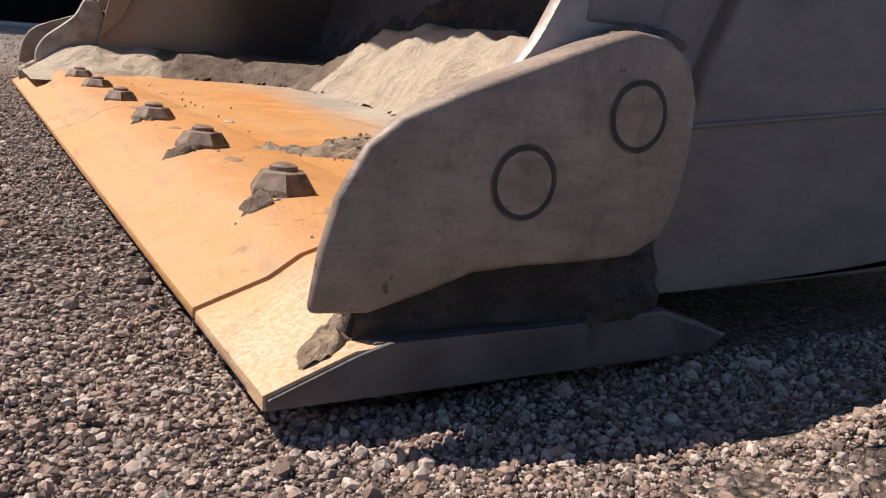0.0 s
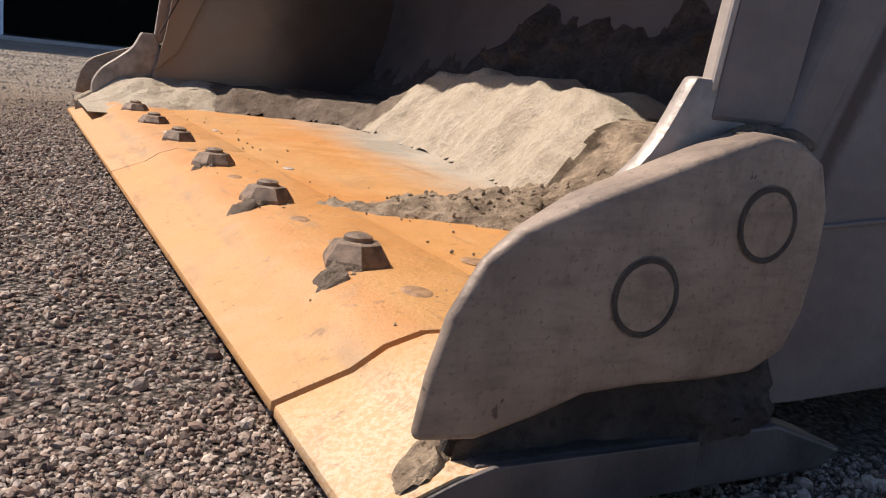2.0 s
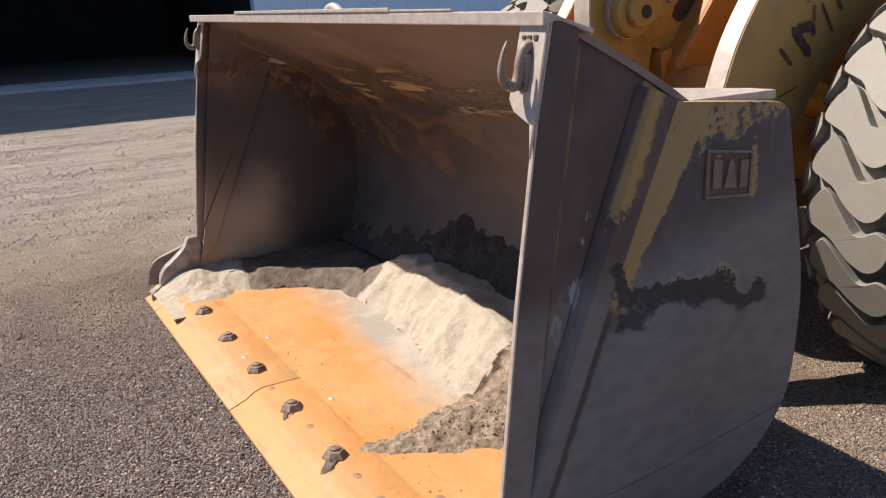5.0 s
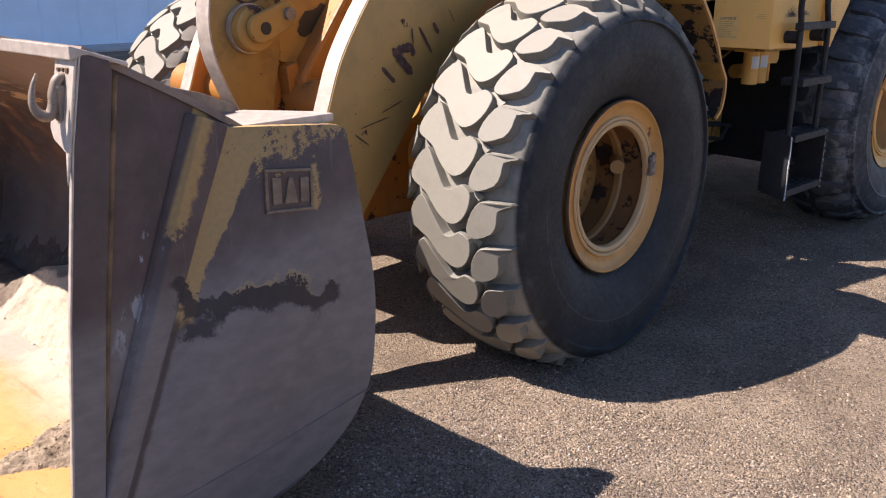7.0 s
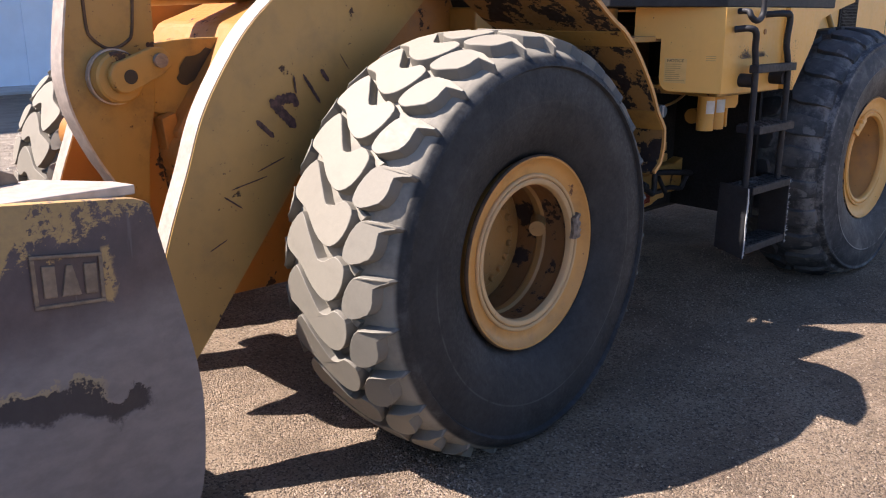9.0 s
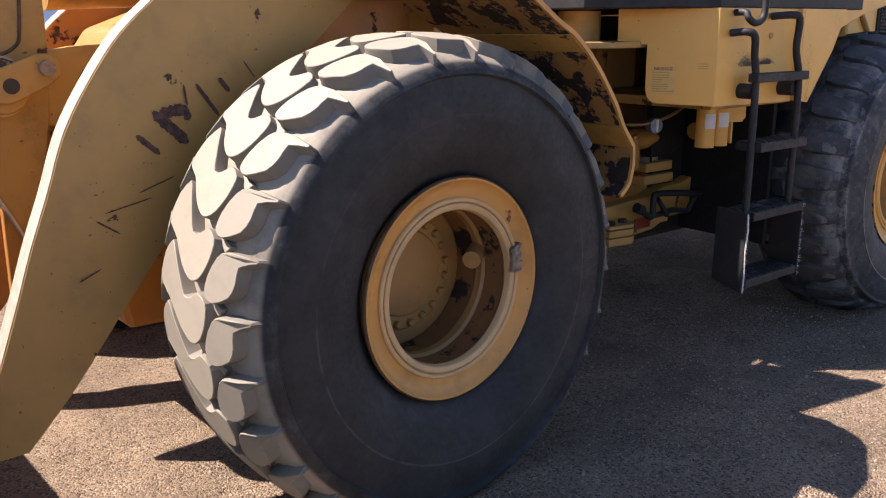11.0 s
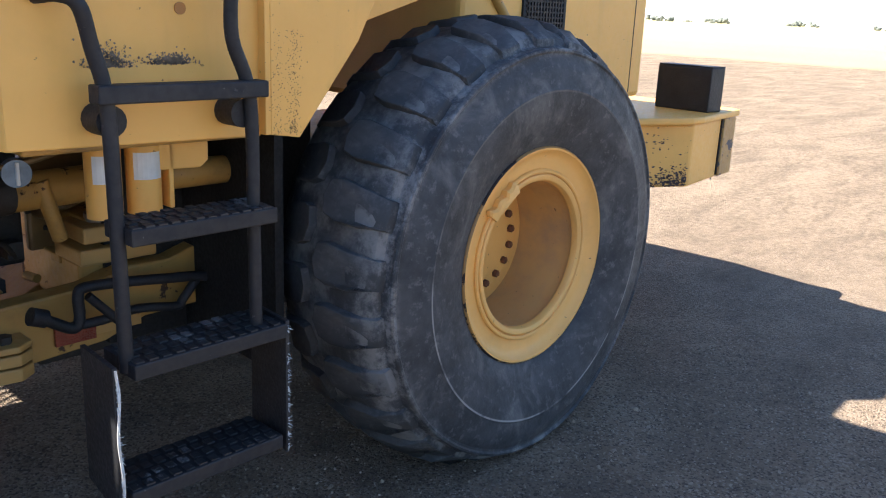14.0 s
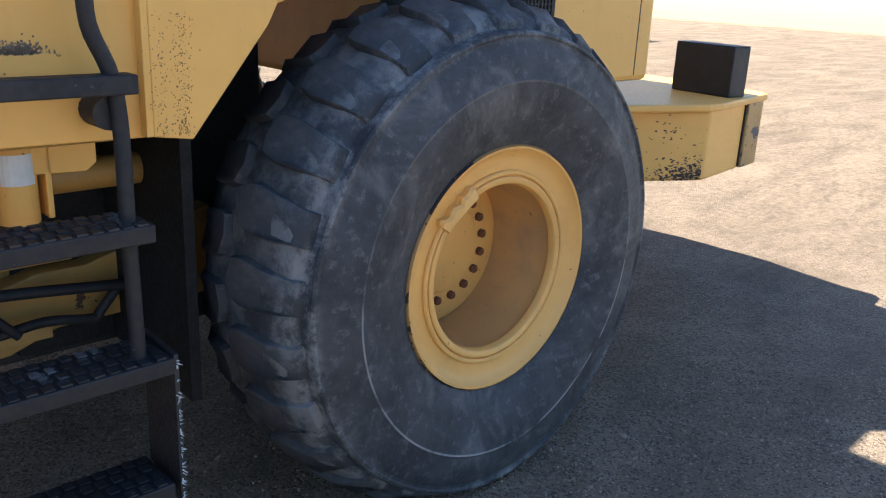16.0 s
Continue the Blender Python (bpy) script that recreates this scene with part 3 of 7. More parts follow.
def smooth_path(pts, per=6):
    """A Catmull-Rom line through the points."""
    p = [Vector(q) for q in pts]
    p = [p[0] * 2 - p[1]] + p + [p[-1] * 2 - p[-2]]
    out = []
    for i in range(1, len(p) - 2):
        for s in range(per):
            t = s / per
            out.append(0.5 * ((2 * p[i]) + (p[i + 1] - p[i - 1]) * t + (2 * p[i - 1] - 5 * p[i] + 4 * p[i + 1] - p[i + 2]) * t * t
                              + (3 * p[i] - p[i - 1] - 3 * p[i + 1] + p[i + 2]) * t ** 3))
    return out + [p[-2]]


def tube(pts, r, n=10, per=5, bm=None, taper=None):
    bm = bm or bmesh.new()
    path = smooth_path(pts, per)
    rings = []
    up = Vector((0.13, 0.31, 0.94))
    for i, p in enumerate(path):
        d = (path[min(i + 1, len(path) - 1)] - path[max(i - 1, 0)]).normalized()
        s = d.cross(up).normalized()
        u = s.cross(d)
        rr = r * (taper(i / (len(path) - 1)) if taper else 1.0)
        rings.append([bm.verts.new(p + rr * (math.cos(2 * math.pi * k / n) * s + math.sin(2 * math.pi * k / n) * u)) for k in range(n)])
    for a, b in zip(rings, rings[1:]):
        for k in range(n):
            bm.faces.new((a[k], a[(k + 1) % n], b[(k + 1) % n], b[k]))
    bm.faces.new(rings[0][::-1])
    bm.faces.new(rings[-1])
    return bm


def curve_xz(pts, per=6):
    return [(v.x, v.z) for v in smooth_path([(x, 0, z) for x, z in pts], per)]


def grid(xs, ys, f, bm=None):
    bm = bm or bmesh.new()
    vs = [[bm.verts.new((x, y, f(x, y))) for x in xs] for y in ys]
    for a, b in zip(vs, vs[1:]):
        for i in range(len(xs) - 1):
            bm.faces.new((a[i], a[i + 1], b[i + 1], b[i]))
    return bm


def nz(x, y, s, seed=0.0):
    return noise.noise(Vector((x * s + seed, y * s - seed, seed * 1.7)))


def fbm(x, y, s, seed=0.0, octaves=4):
    return sum(nz(x, y, s * 2 ** i, seed + i * 3.1) / 2 ** i for i in range(octaves))


# ---- ground, yard and distance ----
def ground_height(x, y):
    near = math.exp(-((x + 1) ** 2 + (y + 1) ** 2) / 60.0)
    h = near * (0.012 * fbm(x, y, 1.3, 2.0, 3) + 0.010 * fbm(x, y, 5.0, 5.0, 2))
    h += 0.046 * math.exp(-((x + 2.16) / 0.30) ** 4 - ((y + 1.70) / 0.075) ** 2) * (0.75 + 0.6 * nz(x, y, 7, 1) + 0.3 * nz(x, y, 17, 4))
    h += 0.010 * math.exp(-(((x + 3.4) / 2.6) ** 2 + ((y - 4.0) / 3.2) ** 2)) * math.sin((y * 0.93 + x * 0.3) * 13 + 2 * nz(x, y, 0.8, 3)) * (0.5 + nz(x, y, 1.1, 6))
    return h


def spaced(lo, hi, fine_lo, fine_hi, step, growth=1.22):
    mid = list(np.arange(fine_lo, fine_hi + 1e-6, step))
    out, d = [], step
    p = fine_hi
    while p < hi:
        d *= growth
        p += d
        out.append(min(p, hi))
    left, d, p = [], step, fine_lo
    while p > lo:
        d *= growth
        p -= d
        left.append(max(p, lo))
    return left[::-1] + mid + out


gx, gy = spaced(-400, 2500, -4.2, 6.0, 0.05), spaced(-400, 1500, -4.0, 6.0, 0.05)
bm = grid(gx, gy, ground_height)
ground = part("ground", bm, GROUND, None, smooth=180)
tagged(ground, "gravel and tan dirt yard running out to dry grass", "ground", kind="structure")


def gravel():
    """Loose stones, dense beside the bucket's lip and thinning outwards."""
    rng = np.random.default_rng(7)
    phi = (1 + 5 ** 0.5) / 2
    base = np.array([(-1, phi, 0), (1, phi, 0), (-1, -phi, 0), (1, -phi, 0), (0, -1, phi), (0, 1, phi), (0, -1, -phi), (0, 1, -phi),
                     (phi, 0, -1), (phi, 0, 1), (-phi, 0, -1), (-phi, 0, 1)]) / math.sqrt(1 + phi * phi)
    faces = np.array([(0, 11, 5), (0, 5, 1), (0, 1, 7), (0, 7, 10), (0, 10, 11), (1, 5, 9), (5, 11, 4), (11, 10, 2), (10, 7, 6), (7, 1, 8),
                      (3, 9, 4), (3, 4, 2), (3, 2, 6), (3, 6, 8), (3, 8, 9), (4, 9, 5), (2, 4, 11), (6, 2, 10), (8, 6, 7), (9, 8, 1)])
    spots = []
    for x0, x1, y0, y1, n, lo, hi in ((-3.0, -1.7, -2.1, -1.2, 40000, 0.0017, 0.0042), (-4.0, -2.5, -1.6, 2.2, 52000, 0.0022, 0.0058),
                                      (-3.0, -1.7, -2.1, -1.45, 330, 0.005, 0.0085), (-4.0, -2.55, -1.6, 1.9, 300, 0.006, 0.010),
                                      (-2.0, -0.4, -2.7, -1.2, 14000, 0.002, 0.0055), (-4.4, -2.6, -3.0, -1.6, 8000, 0.003, 0.007),
                                      (-2.9, -1.8, -2.0, -1.45, 26000, 0.0009, 0.0022), (-0.6, 4.6, -3.2, -0.6, 42000, 0.0016, 0.0055), (-0.4, 4.6, -3.1, -0.8, 500, 0.005, 0.011)):
        n = int(n)
        spots.append(np.stack([rng.uniform(x0, x1, n), rng.uniform(y0, y1, n), lo + (hi - lo) * rng.random(n) ** 2.2], 1))
    spots = np.concatenate(spots)
    fade = np.clip((2.4 - spots[:, 1]) / 2.2, 0.05, 1) * np.clip((spots[:, 0] + 4.4) / 0.9, 0.0, 1) * np.clip((0.4 - spots[:, 0]) / 1.2, 0.35, 1)
    spots = spots[rng.random(len(spots)) < fade]
    inside = (spots[:, 0] > -2.56) & (spots[:, 0] < -1.5) & (spots[:, 1] > -1.44) & (spots[:, 1] < 1.44)
    spots = spots[~inside]
    n = len(spots)
    scale = spots[:, 2, None, None] * rng.uniform(0.62, 1.35, (n, 1, 3))
    pts = base[None] * scale * rng.uniform(0.72, 1.22, (n, 12, 1))
    a, b = rng.uniform(0, 2 * math.pi, n), rng.uniform(-0.9, 0.9, n)
    ca, sa, cb, sb = np.cos(a), np.sin(a), np.cos(b), np.sin(b)
    y = pts[:, :, 1] * cb[:, None] - pts[:, :, 2] * sb[:, None]
    z = pts[:, :, 1] * sb[:, None] + pts[:, :, 2] * cb[:, None]
    x = pts[:, :, 0] * ca[:, None] - y * sa[:, None]
    y2 = pts[:, :, 0] * sa[:, None] + y * ca[:, None]
    h = np.array([ground_height(p[0], p[1]) for p in spots]) + spots[:, 2] * 0.35
    verts = np.stack([x + spots[:, 0, None], y2 + spots[:, 1, None], z + h[:, None]], 2).reshape(-1, 3)
    tris = (faces[None] + 12 * np.arange(n)[:, None, None]).reshape(-1, 3)
    tan = spots[:, 0] + rng.normal(0, 0.35, n) > -0.75
    verts = verts.reshape(n, 12, 3)
    for name, mask, material, label in (("gravel", ~tan, STONE, "loose grey and brown crushed gravel on the yard"), ("grit", tan, GRIT, "loose tan grit and small stones on the yard")):
        count = int(mask.sum())
        me = bpy.data.meshes.new(name)
        me.from_pydata(verts[mask].reshape(-1, 3).tolist(), [], tris[:count * 20].tolist())
        me.materials.append(material)
        tagged(new(name, me), label, "gravel", kind="stuff")


gravel()


def yard_clods():
    """Crumbs of pale dry soil on the raked yard, thicker along old ruts."""
    rng = np.random.default_rng(19)
    n = 120000
    x, y = rng.uniform(-5.0, 2.2, n), 2.0 + 8.6 * rng.random(n) ** 0.9
    line = y - 0.12 * x
    wobble = np.array([nz(a, b, 0.7, 4.0) for a, b in zip(x, y)])
    rut = np.sin(line * 7.5 + 1.6 * wobble) + np.sin(line * 3.1 + 2.0 + 1.1 * wobble)
    keep = rng.random(n) < np.clip(0.28 + 0.5 * (rut - 0.5), 0.14, 1.0)
    x, y = x[keep], y[keep]
    n = len(x)
    size = 0.005 + 0.010 * rng.random(n) ** 2.5
    base = np.array([(1, 0, 0), (-0.5, 0.87, 0), (-0.5, -0.87, 0), (0.25, 0.3, 0.75), (-0.35, -0.1, 0.8)])
    faces = np.array([(0, 1, 3), (1, 4, 3), (1, 2, 4), (2, 0, 4), (0, 3, 4)])
    turn = rng.uniform(0, 2 * math.pi, n)
    pts = base[None] * size[:, None, None] * rng.uniform(0.6, 1.4, (n, 5, 3))
    h = np.array([ground_height(a, b) for a, b in zip(x, y)])
    px = pts[:, :, 0] * np.cos(turn)[:, None] - pts[:, :, 1] * np.sin(turn)[:, None] + x[:, None]
    py = pts[:, :, 0] * np.sin(turn)[:, None] + pts[:, :, 1] * np.cos(turn)[:, None] + y[:, None]
    verts = np.stack([px, py, pts[:, :, 2] + h[:, None] - 0.001], 2).reshape(-1, 3)
    tris = (faces[None] + 5 * np.arange(n)[:, None, None]).reshape(-1, 3)
    me = bpy.data.meshes.new("dirt_clods")
    me.from_pydata(verts.tolist(), [], tris.tolist())
    me.materials.append(CLOD)
    tagged(new("dirt_clods", me), "crumbs of pale dry soil scattered along raked ruts", "dirt", kind="stuff")


yard_clods()


def shed():
    """A long white building with a wide dark bay, across the yard."""
    y0, top = 17.3, 14.5
    runs = ((-60.0, -2.88), (3.19, 15.0))
    for i, (a, b) in enumerate(runs):
        ob = part("wall_" + ("west" if i == 0 else "east"), prism([(a, 0.0), (b, 0.0), (b, top), (a, top)], y0, y0 + 0.25), WALL_WHITE, None)
        tagged(ob, "white ribbed metal shed wall in shade", "wall", kind="structure")
        n = int((b - a) / 0.9)
        for j in range(n):
            x = a + 0.45 + j * 0.9
            if -8 < x < 20:
                part("rib", boxed(x - 0.02, x + 0.02, y0 - 0.02, y0 + 0.01, 0.05, top, 0.006), WALL_WHITE, ob)
    ob = part("wall_lintel", prism([(-2.88, 6.0), (3.19, 6.0), (3.19, top), (-2.88, top)], y0, y0 + 0.25), WALL_WHITE, None)
    tagged(ob, "white wall above the open shed bay", "wall", kind="structure")
    # near-black lining paints the shade inside the open bay
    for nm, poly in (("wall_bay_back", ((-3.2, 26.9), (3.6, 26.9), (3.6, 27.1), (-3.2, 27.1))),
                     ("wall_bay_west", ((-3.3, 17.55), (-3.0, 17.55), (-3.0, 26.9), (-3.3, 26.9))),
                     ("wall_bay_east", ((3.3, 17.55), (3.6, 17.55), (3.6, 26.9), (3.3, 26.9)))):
        tagged(part(nm, prism(poly, 0.0, 6.2, "z"), BAY_SHADE, None), "lining of the open shed bay, near-black for its unlit inside", "wall", kind="structure")
    tagged(part("ceiling_bay", prism(((-3.3, 17.55), (3.6, 17.55), (3.6, 27.1), (-3.3, 27.1)), 6.2, 6.4, "z"), BAY_SHADE, None), "ceiling of the shed bay, near-black for its unlit inside", "ceiling", kind="structure")
    tagged(part("roof", prism(((-60, 17.0), (15.2, 17.0), (15.2, 40), (-60, 40)), top, top + 0.25, "z"), WALL_WHITE, None), "flat pale shed roof", "roof", kind="structure")
    tagged(part("apron", boxed(-60, 15, 15.7, 17.3, -0.1, 0.06, 0.02), CONCRETE, None), "narrow concrete apron along the shed", "pavement", kind="structure")


shed()


def far_trees():
    rng = random.Random(4)
    bm = bmesh.new()
    for i in range(34):
        y = rng.uniform(-250, 420)
        x = 640 + rng.uniform(-60, 200)
        s = rng.uniform(2.0, 5.0)
        for j in range(7):
            r = bmesh.ops.create_icosphere(bm, subdivisions=1, radius=s * rng.uniform(0.3, 0.6))
            o = Vector((x + rng.uniform(-s, s), y + rng.uniform(-1.6 * s, 1.6 * s), s * rng.uniform(0.2, 0.8)))
            for v in r["verts"]:
                v.co = v.co * rng.uniform(0.75, 1.2) + o
    tagged(part("far_shrubs", bm, TREE, None), "hazy distant shrubs on the horizon", "shrubs", kind="stuff")


far_trees()

# added sheet that glows so the sky at the horizon turns white
sky_glow = bpy.data.materials.new("bright_haze")
sky_glow.use_nodes = True
hb = sky_glow.node_tree.nodes["Principled BSDF"]
hb.inputs["Base Color"].default_value = (0.0, 0.0, 0.0, 1)
hb.inputs["Emission Color"].default_value = (1.0, 0.98, 0.95, 1)
hb.inputs["Emission Strength"].default_value = 1.0
bm = bmesh.new()
arc = [(1900 * math.cos(a), 1900 * math.sin(a)) for a in np.linspace(radians(-25), radians(50), 24)]
lo, hi = [bm.verts.new((x, y, -5)) for x, y in arc], [bm.verts.new((x, y, 170)) for x, y in arc]
for i in range(23):
    bm.faces.new((lo[i], lo[i + 1], hi[i + 1], hi[i]))
tagged(part("backdrop", bm, sky_glow, None), "glowing sheet standing in for the bright sky over the far plain", "sky", kind="structure")


# ---- bucket ----
HW = 1.455                       # half width at the cheeks' outer face
SHELL = curve_xz([(-2.33, 0.082), (-2.0, 0.084), (-1.76, 0.094), (-1.62, 0.145), (-1.49, 0.27), (-1.425, 0.46), (-1.42, 0.66),
                  (-1.48, 0.86), (-1.60, 1.03), (-1.78, 1.165), (-1.96, 1.275), (-2.20, 1.400)], 6)


def ribbon(line, t):
    """Offset a line of (x, z) to its outer side: a closed strip of thickness t."""
    back = []
    for i, p in enumerate(line):
        a, b = line[max(i - 1, 0)], line[min(i + 1, len(line) - 1)]
        d = Vector((b[0] - a[0], b[1] - a[1])).normalized()
        back.append((p[0] + d.y * t, p[1] - d.x * t))
    return line + back[::-1]


def strip(line, y0, y1, t, bm=None):
    """A bent plate: the line of (x, z) with thickness t to its outer side, from y0 to y1."""
    bm = bm or bmesh.new()
    rib = ribbon(line, t)
    n, m = len(line), len(rib)
    va, vb = [bm.verts.new((x, y0, z)) for x, z in rib], [bm.verts.new((x, y1, z)) for x, z in rib]
    for i in range(m):
        j = (i + 1) % m
        bm.faces.new((va[i], va[j], vb[j], vb[i]))
    for i in range(n - 1):
        for v in (va, vb):
            bm.faces.new((v[i], v[i + 1], v[m - 2 - i], v[m - 1 - i]))
    return bm


bucket = thing("bucket", "large worn loader bucket, brown steel with rust-orange floor, resting on gravel", "loader bucket", (-1.9, 0, 0.03))
BM = pose(1.9, 0, -0.03)


def bpart(name, bm, mat, label="", parent=None, smooth=None):
    return part(name, bm, mat, parent or bucket, label, BM if parent is None else None, smooth)


bpart("shell", strip(SHELL, -HW + 0.02, HW - 0.02, 0.018), INNER, "curved inner shell, brown with rust streaks", smooth=35)
bpart("floor_plate", strip([(-2.42, 0.0865), (-2.25, 0.0865), (-2.0, 0.0885), (-1.80, 0.0955), (-1.66, 0.138)], -HW + 0.02, HW - 0.02, 0.02), FLASH, "flat floor with bright orange flash rust", smooth=35)
# lip on top
lip = prism([(-2.232, 1.388), (-2.232, 1.421), (-2.10, 1.378), (-2.10, 1.366), (-2.19, 1.398)], -HW - 0.003, HW - 0.034, "y", 0.004)
bpart("spill_lip", lip, STEEL_EDGE, "pale sunlit upper lip")
bpart("lip_plate", prism([(-2.236, 1.4215), (-2.236, 1.434), (-2.10, 1.392), (-2.10, 1.380)], -0.76, 0.66, "y", 0.003), STEEL_EDGE, "doubler strip along the lip")
bpart("lip_plate", prism([(-2.234, 1.4215), (-2.234, 1.428), (-2.10, 1.386), (-2.10, 1.380)], -1.09, -0.763, "y", 0.002), STEEL_EDGE, "thinner end of the doubler strip")

CHEEK_REAR = [(-1.862, 1.203), (-1.52, 1.172)] + curve_xz([(-1.50, 1.168), (-1.468, 1.15), (-1.455, 1.10), (-1.418, 0.93), (-1.375, 0.72), (-1.366, 0.57), (-1.385, 0.38),
                                                         (-1.44, 0.27), (-1.53, 0.19), (-1.66, 0.125), (-1.90, 0.085), (-2.2, 0.070)], 4) + [(-2.335, 0.070), (-2.335, 0.20), (-2.275, 0.285)]
CHEEK_FRONT = [(-2.205, 1.404), (-2.11, 1.357), (-1.945, 1.268), (-1.845, 1.206), (-2.25, 0.275), (-2.33, 0.20), (-2.36, 0.34)]
for s, nm in ((-1, "near"), (1, "far")):
    y = s * HW if s < 0 else HW - 0.03          # the far cheek is bent in a little
    lead = 0.015 if s < 0 else 0.044
    steel = CHEEK if s < 0 else INNER
    rear = prism(CHEEK_REAR, y, y - s * 0.03, "y", 0.004)
    cheek = bpart("cheek_plate", rear, steel, "brown cheek plate, sand-polished grey below, yellow paint scraps above", smooth=30)
    bpart("cheek_web", prism([(lead - 2.188, 1.404)] + CHEEK_FRONT[1:-1] + [(lead - 2.340, 0.34)], y - s * 0.028, y - s * 0.045, "y", 0.002), steel, "recessed dark web behind the front bar")
    # slanting rib between web and cheek
    bm = bmesh.new()
    a0, a1 = Vector((-1.955, y - s * 0.027, 1.248)), Vector((-2.306, y - s * 0.027, 0.30))
    b0, b1 = Vector((-1.925, y + s * 0.008, 1.238)), Vector((-2.285, y + s * 0.008, 0.295))
    c0, c1 = Vector((-1.852, y + s * 0.006, 1.206)), Vector((-2.252, y + s * 0.006, 0.272))
    d0, d1 = Vector((-1.845, y - s * 0.03, 1.203)), Vector((-2.245, y - s * 0.03, 0.270))
    va, vb = [bm.verts.new(p) for p in (a0, b0, c0, d0)], [bm.verts.new(p) for p in (a1, b1, c1, d1)]
    for i in range(4):
        bm.faces.new((va[i], va[(i + 1) % 4], vb[(i + 1) % 4], vb[i]))
    bm.faces.new(va)
    bm.faces.new(vb[::-1])
    bmesh.ops.recalc_face_normals(bm, faces=bm.faces)
    bpart("cheek_rib", bevel(bm, 0.005, 2), CHEEK, "slanting stiffener rib with yellow paint scraps")
    # front bar with its bright worn face
    bar = prism([(x + lead, z) for x, z in ((-2.222, 1.402), (-2.160, 1.385), (-2.155, 1.36), (-2.235, 0.80), (-2.295, 0.30), (-2.372, 0.30), (-2.318, 0.80), (-2.262, 1.20))], y + s * 0.004, y - s * 0.014, "y", 0.004)
    bpart("front_bar", bar, steel, "thick dark bar along the cheek's leading edge")
    bpart("weld_bead", tube([(lead - 2.142, y - s * 0.022, 1.35), (lead - 2.222, y - s * 0.022, 0.80), (lead - 2.275, y - s * 0.022, 0.42)], 0.010, 8, 14), WELD_RUST, "rusty weld bead behind the bar", smooth=60)
    wear = prism([(x + lead, z) for x, z in ((-2.226, 1.404), (-2.220, 1.404), (-2.259, 1.20), (-2.315, 0.80), (-2.369, 0.32), (-2.376, 0.32), (-2.322, 0.80), (-2.266, 1.20))], y + s * 0.003, y - s * 0.011, "y", 0.003)
    bpart("worn_edge", wear, STEEL_EDGE, "bare shiny leading edge")
    lump = bmesh.new()
    for v in bmesh.ops.create_icosphere(lump, subdivisions=3, radius=1.0)["verts"]:
        k = 1.0 + 0.35 * nz(v.co.x, v.co.y + v.co.z, 2.2, 4) + 0.15 * nz(v.co.x, v.co.z, 7, 2)
        v.co = Vector((-2.312 + 0.042 * v.co.x * k, y + s * 0.014 + 0.018 * v.co.y, 0.2865 + 0.014 * v.co.z * k))
    bpart("mud_lump", lump, DARK_DIRT, "crumbly mud behind the guard", smooth=50)
    # pale pad across the top corner, with the forged hook on it
    pad = bmesh.new()
    outline = [(0.002, 1.403), (-0.094, 1.398), (-0.100, 1.236), (-0.078, 1.212), (-0.014, 1.19), (0.002, 1.12)]
    faces = []
    for out in (0.0, 0.007):
        faces.append([pad.verts.new((lead - 2.227 - 0.188 * (1.403 - z) - out, y + s * u, z)) for u, z in outline])
    pad.faces.new(faces[0])
    pad.faces.new(faces[1])
    for k in range(6):
        pad.faces.new((faces[0][k], faces[0][(k + 1) % 6], faces[1][(k + 1) % 6], faces[1][k]))
    bmesh.ops.recalc_face_normals(pad, faces=pad.faces)
    pad = bpart("hook_pad", bevel(pad, 0.002, 1), STEEL_EDGE, "pale worn pad behind the hook")
    for u, v in ((-0.030, 0.012), (-0.052, 0.010), (-0.072, 0.008)):
        bm = bmesh.new()
        box(bm, lead - 2.2445, lead - 2.2395, y + s * u - 0.007, y + s * u + 0.007, 1.366 - 0.5 * v, 1.366 + 0.5 * v)
        part("weld_spot", bevel(bm, 0.002, 2), RUSTED, pad, "rusty weld spot")
    hy = y - s * 0.050
    hk = tube([(lead - 2.236, hy, 1.352), (lead - 2.256, hy, 1.345), (lead - 2.268, hy, 1.318), (lead - 2.272, hy, 1.290), (lead - 2.284, hy, 1.270), (lead - 2.304, hy, 1.275), (lead - 2.316, hy, 1.298), (lead - 2.312, hy, 1.332), (lead - 2.300, hy, 1.362)],
              0.0125, 10, 6, taper=lambda q: 1.0 if q < 0.6 else 1.0 - 1.9 * (q - 0.6))
    hook = bpart("lift_hook", hk, GUARD, "forged grey lifting hook", smooth=60)
    part("hook_base", boxed(lead - 2.268, lead - 2.245, hy - 0.016, hy + 0.016, 1.255, 1.335, 0.006), GUARD, hook)
    bpart("side_seam", tube([(-1.40, y + s * 0.002, 0.318), (-1.80, y + s * 0.002, 0.262), (-2.24, y + s * 0.002, 0.222)], 0.0022, 8), CHEEK, "pale worn weld seam")
    y = s * HW
    # lower wear shoe and corner guard
    shoe = prism([(-2.53, 0.018), (-2.19, 0.018), (-2.165, 0.034), (-2.25, 0.064), (-2.53, 0.062)], y + s * 0.024, y - s * 0.03, "y", 0.003)
    bpart("end_shoe", shoe, SHOE, "dark worn end shoe lying on the gravel")
    # mud colour here also paints the shadow gap below the guard
    bpart("inner_wall", prism([(-2.545, 0.055), (-2.26, 0.055), (-2.27, 0.17), (-2.52, 0.15)], y + s * 0.001, y - s * 0.02, "y", 0.003), MUD, "muddy plate under the guard, its dark tone also for shade")

    def cake(x, z, y=y, s=s):
        k = math.exp(-((x + 2.315) / 0.055) ** 2) * (1.0 - min(1.0, max(0.0, (z - 0.10) / 0.05)))
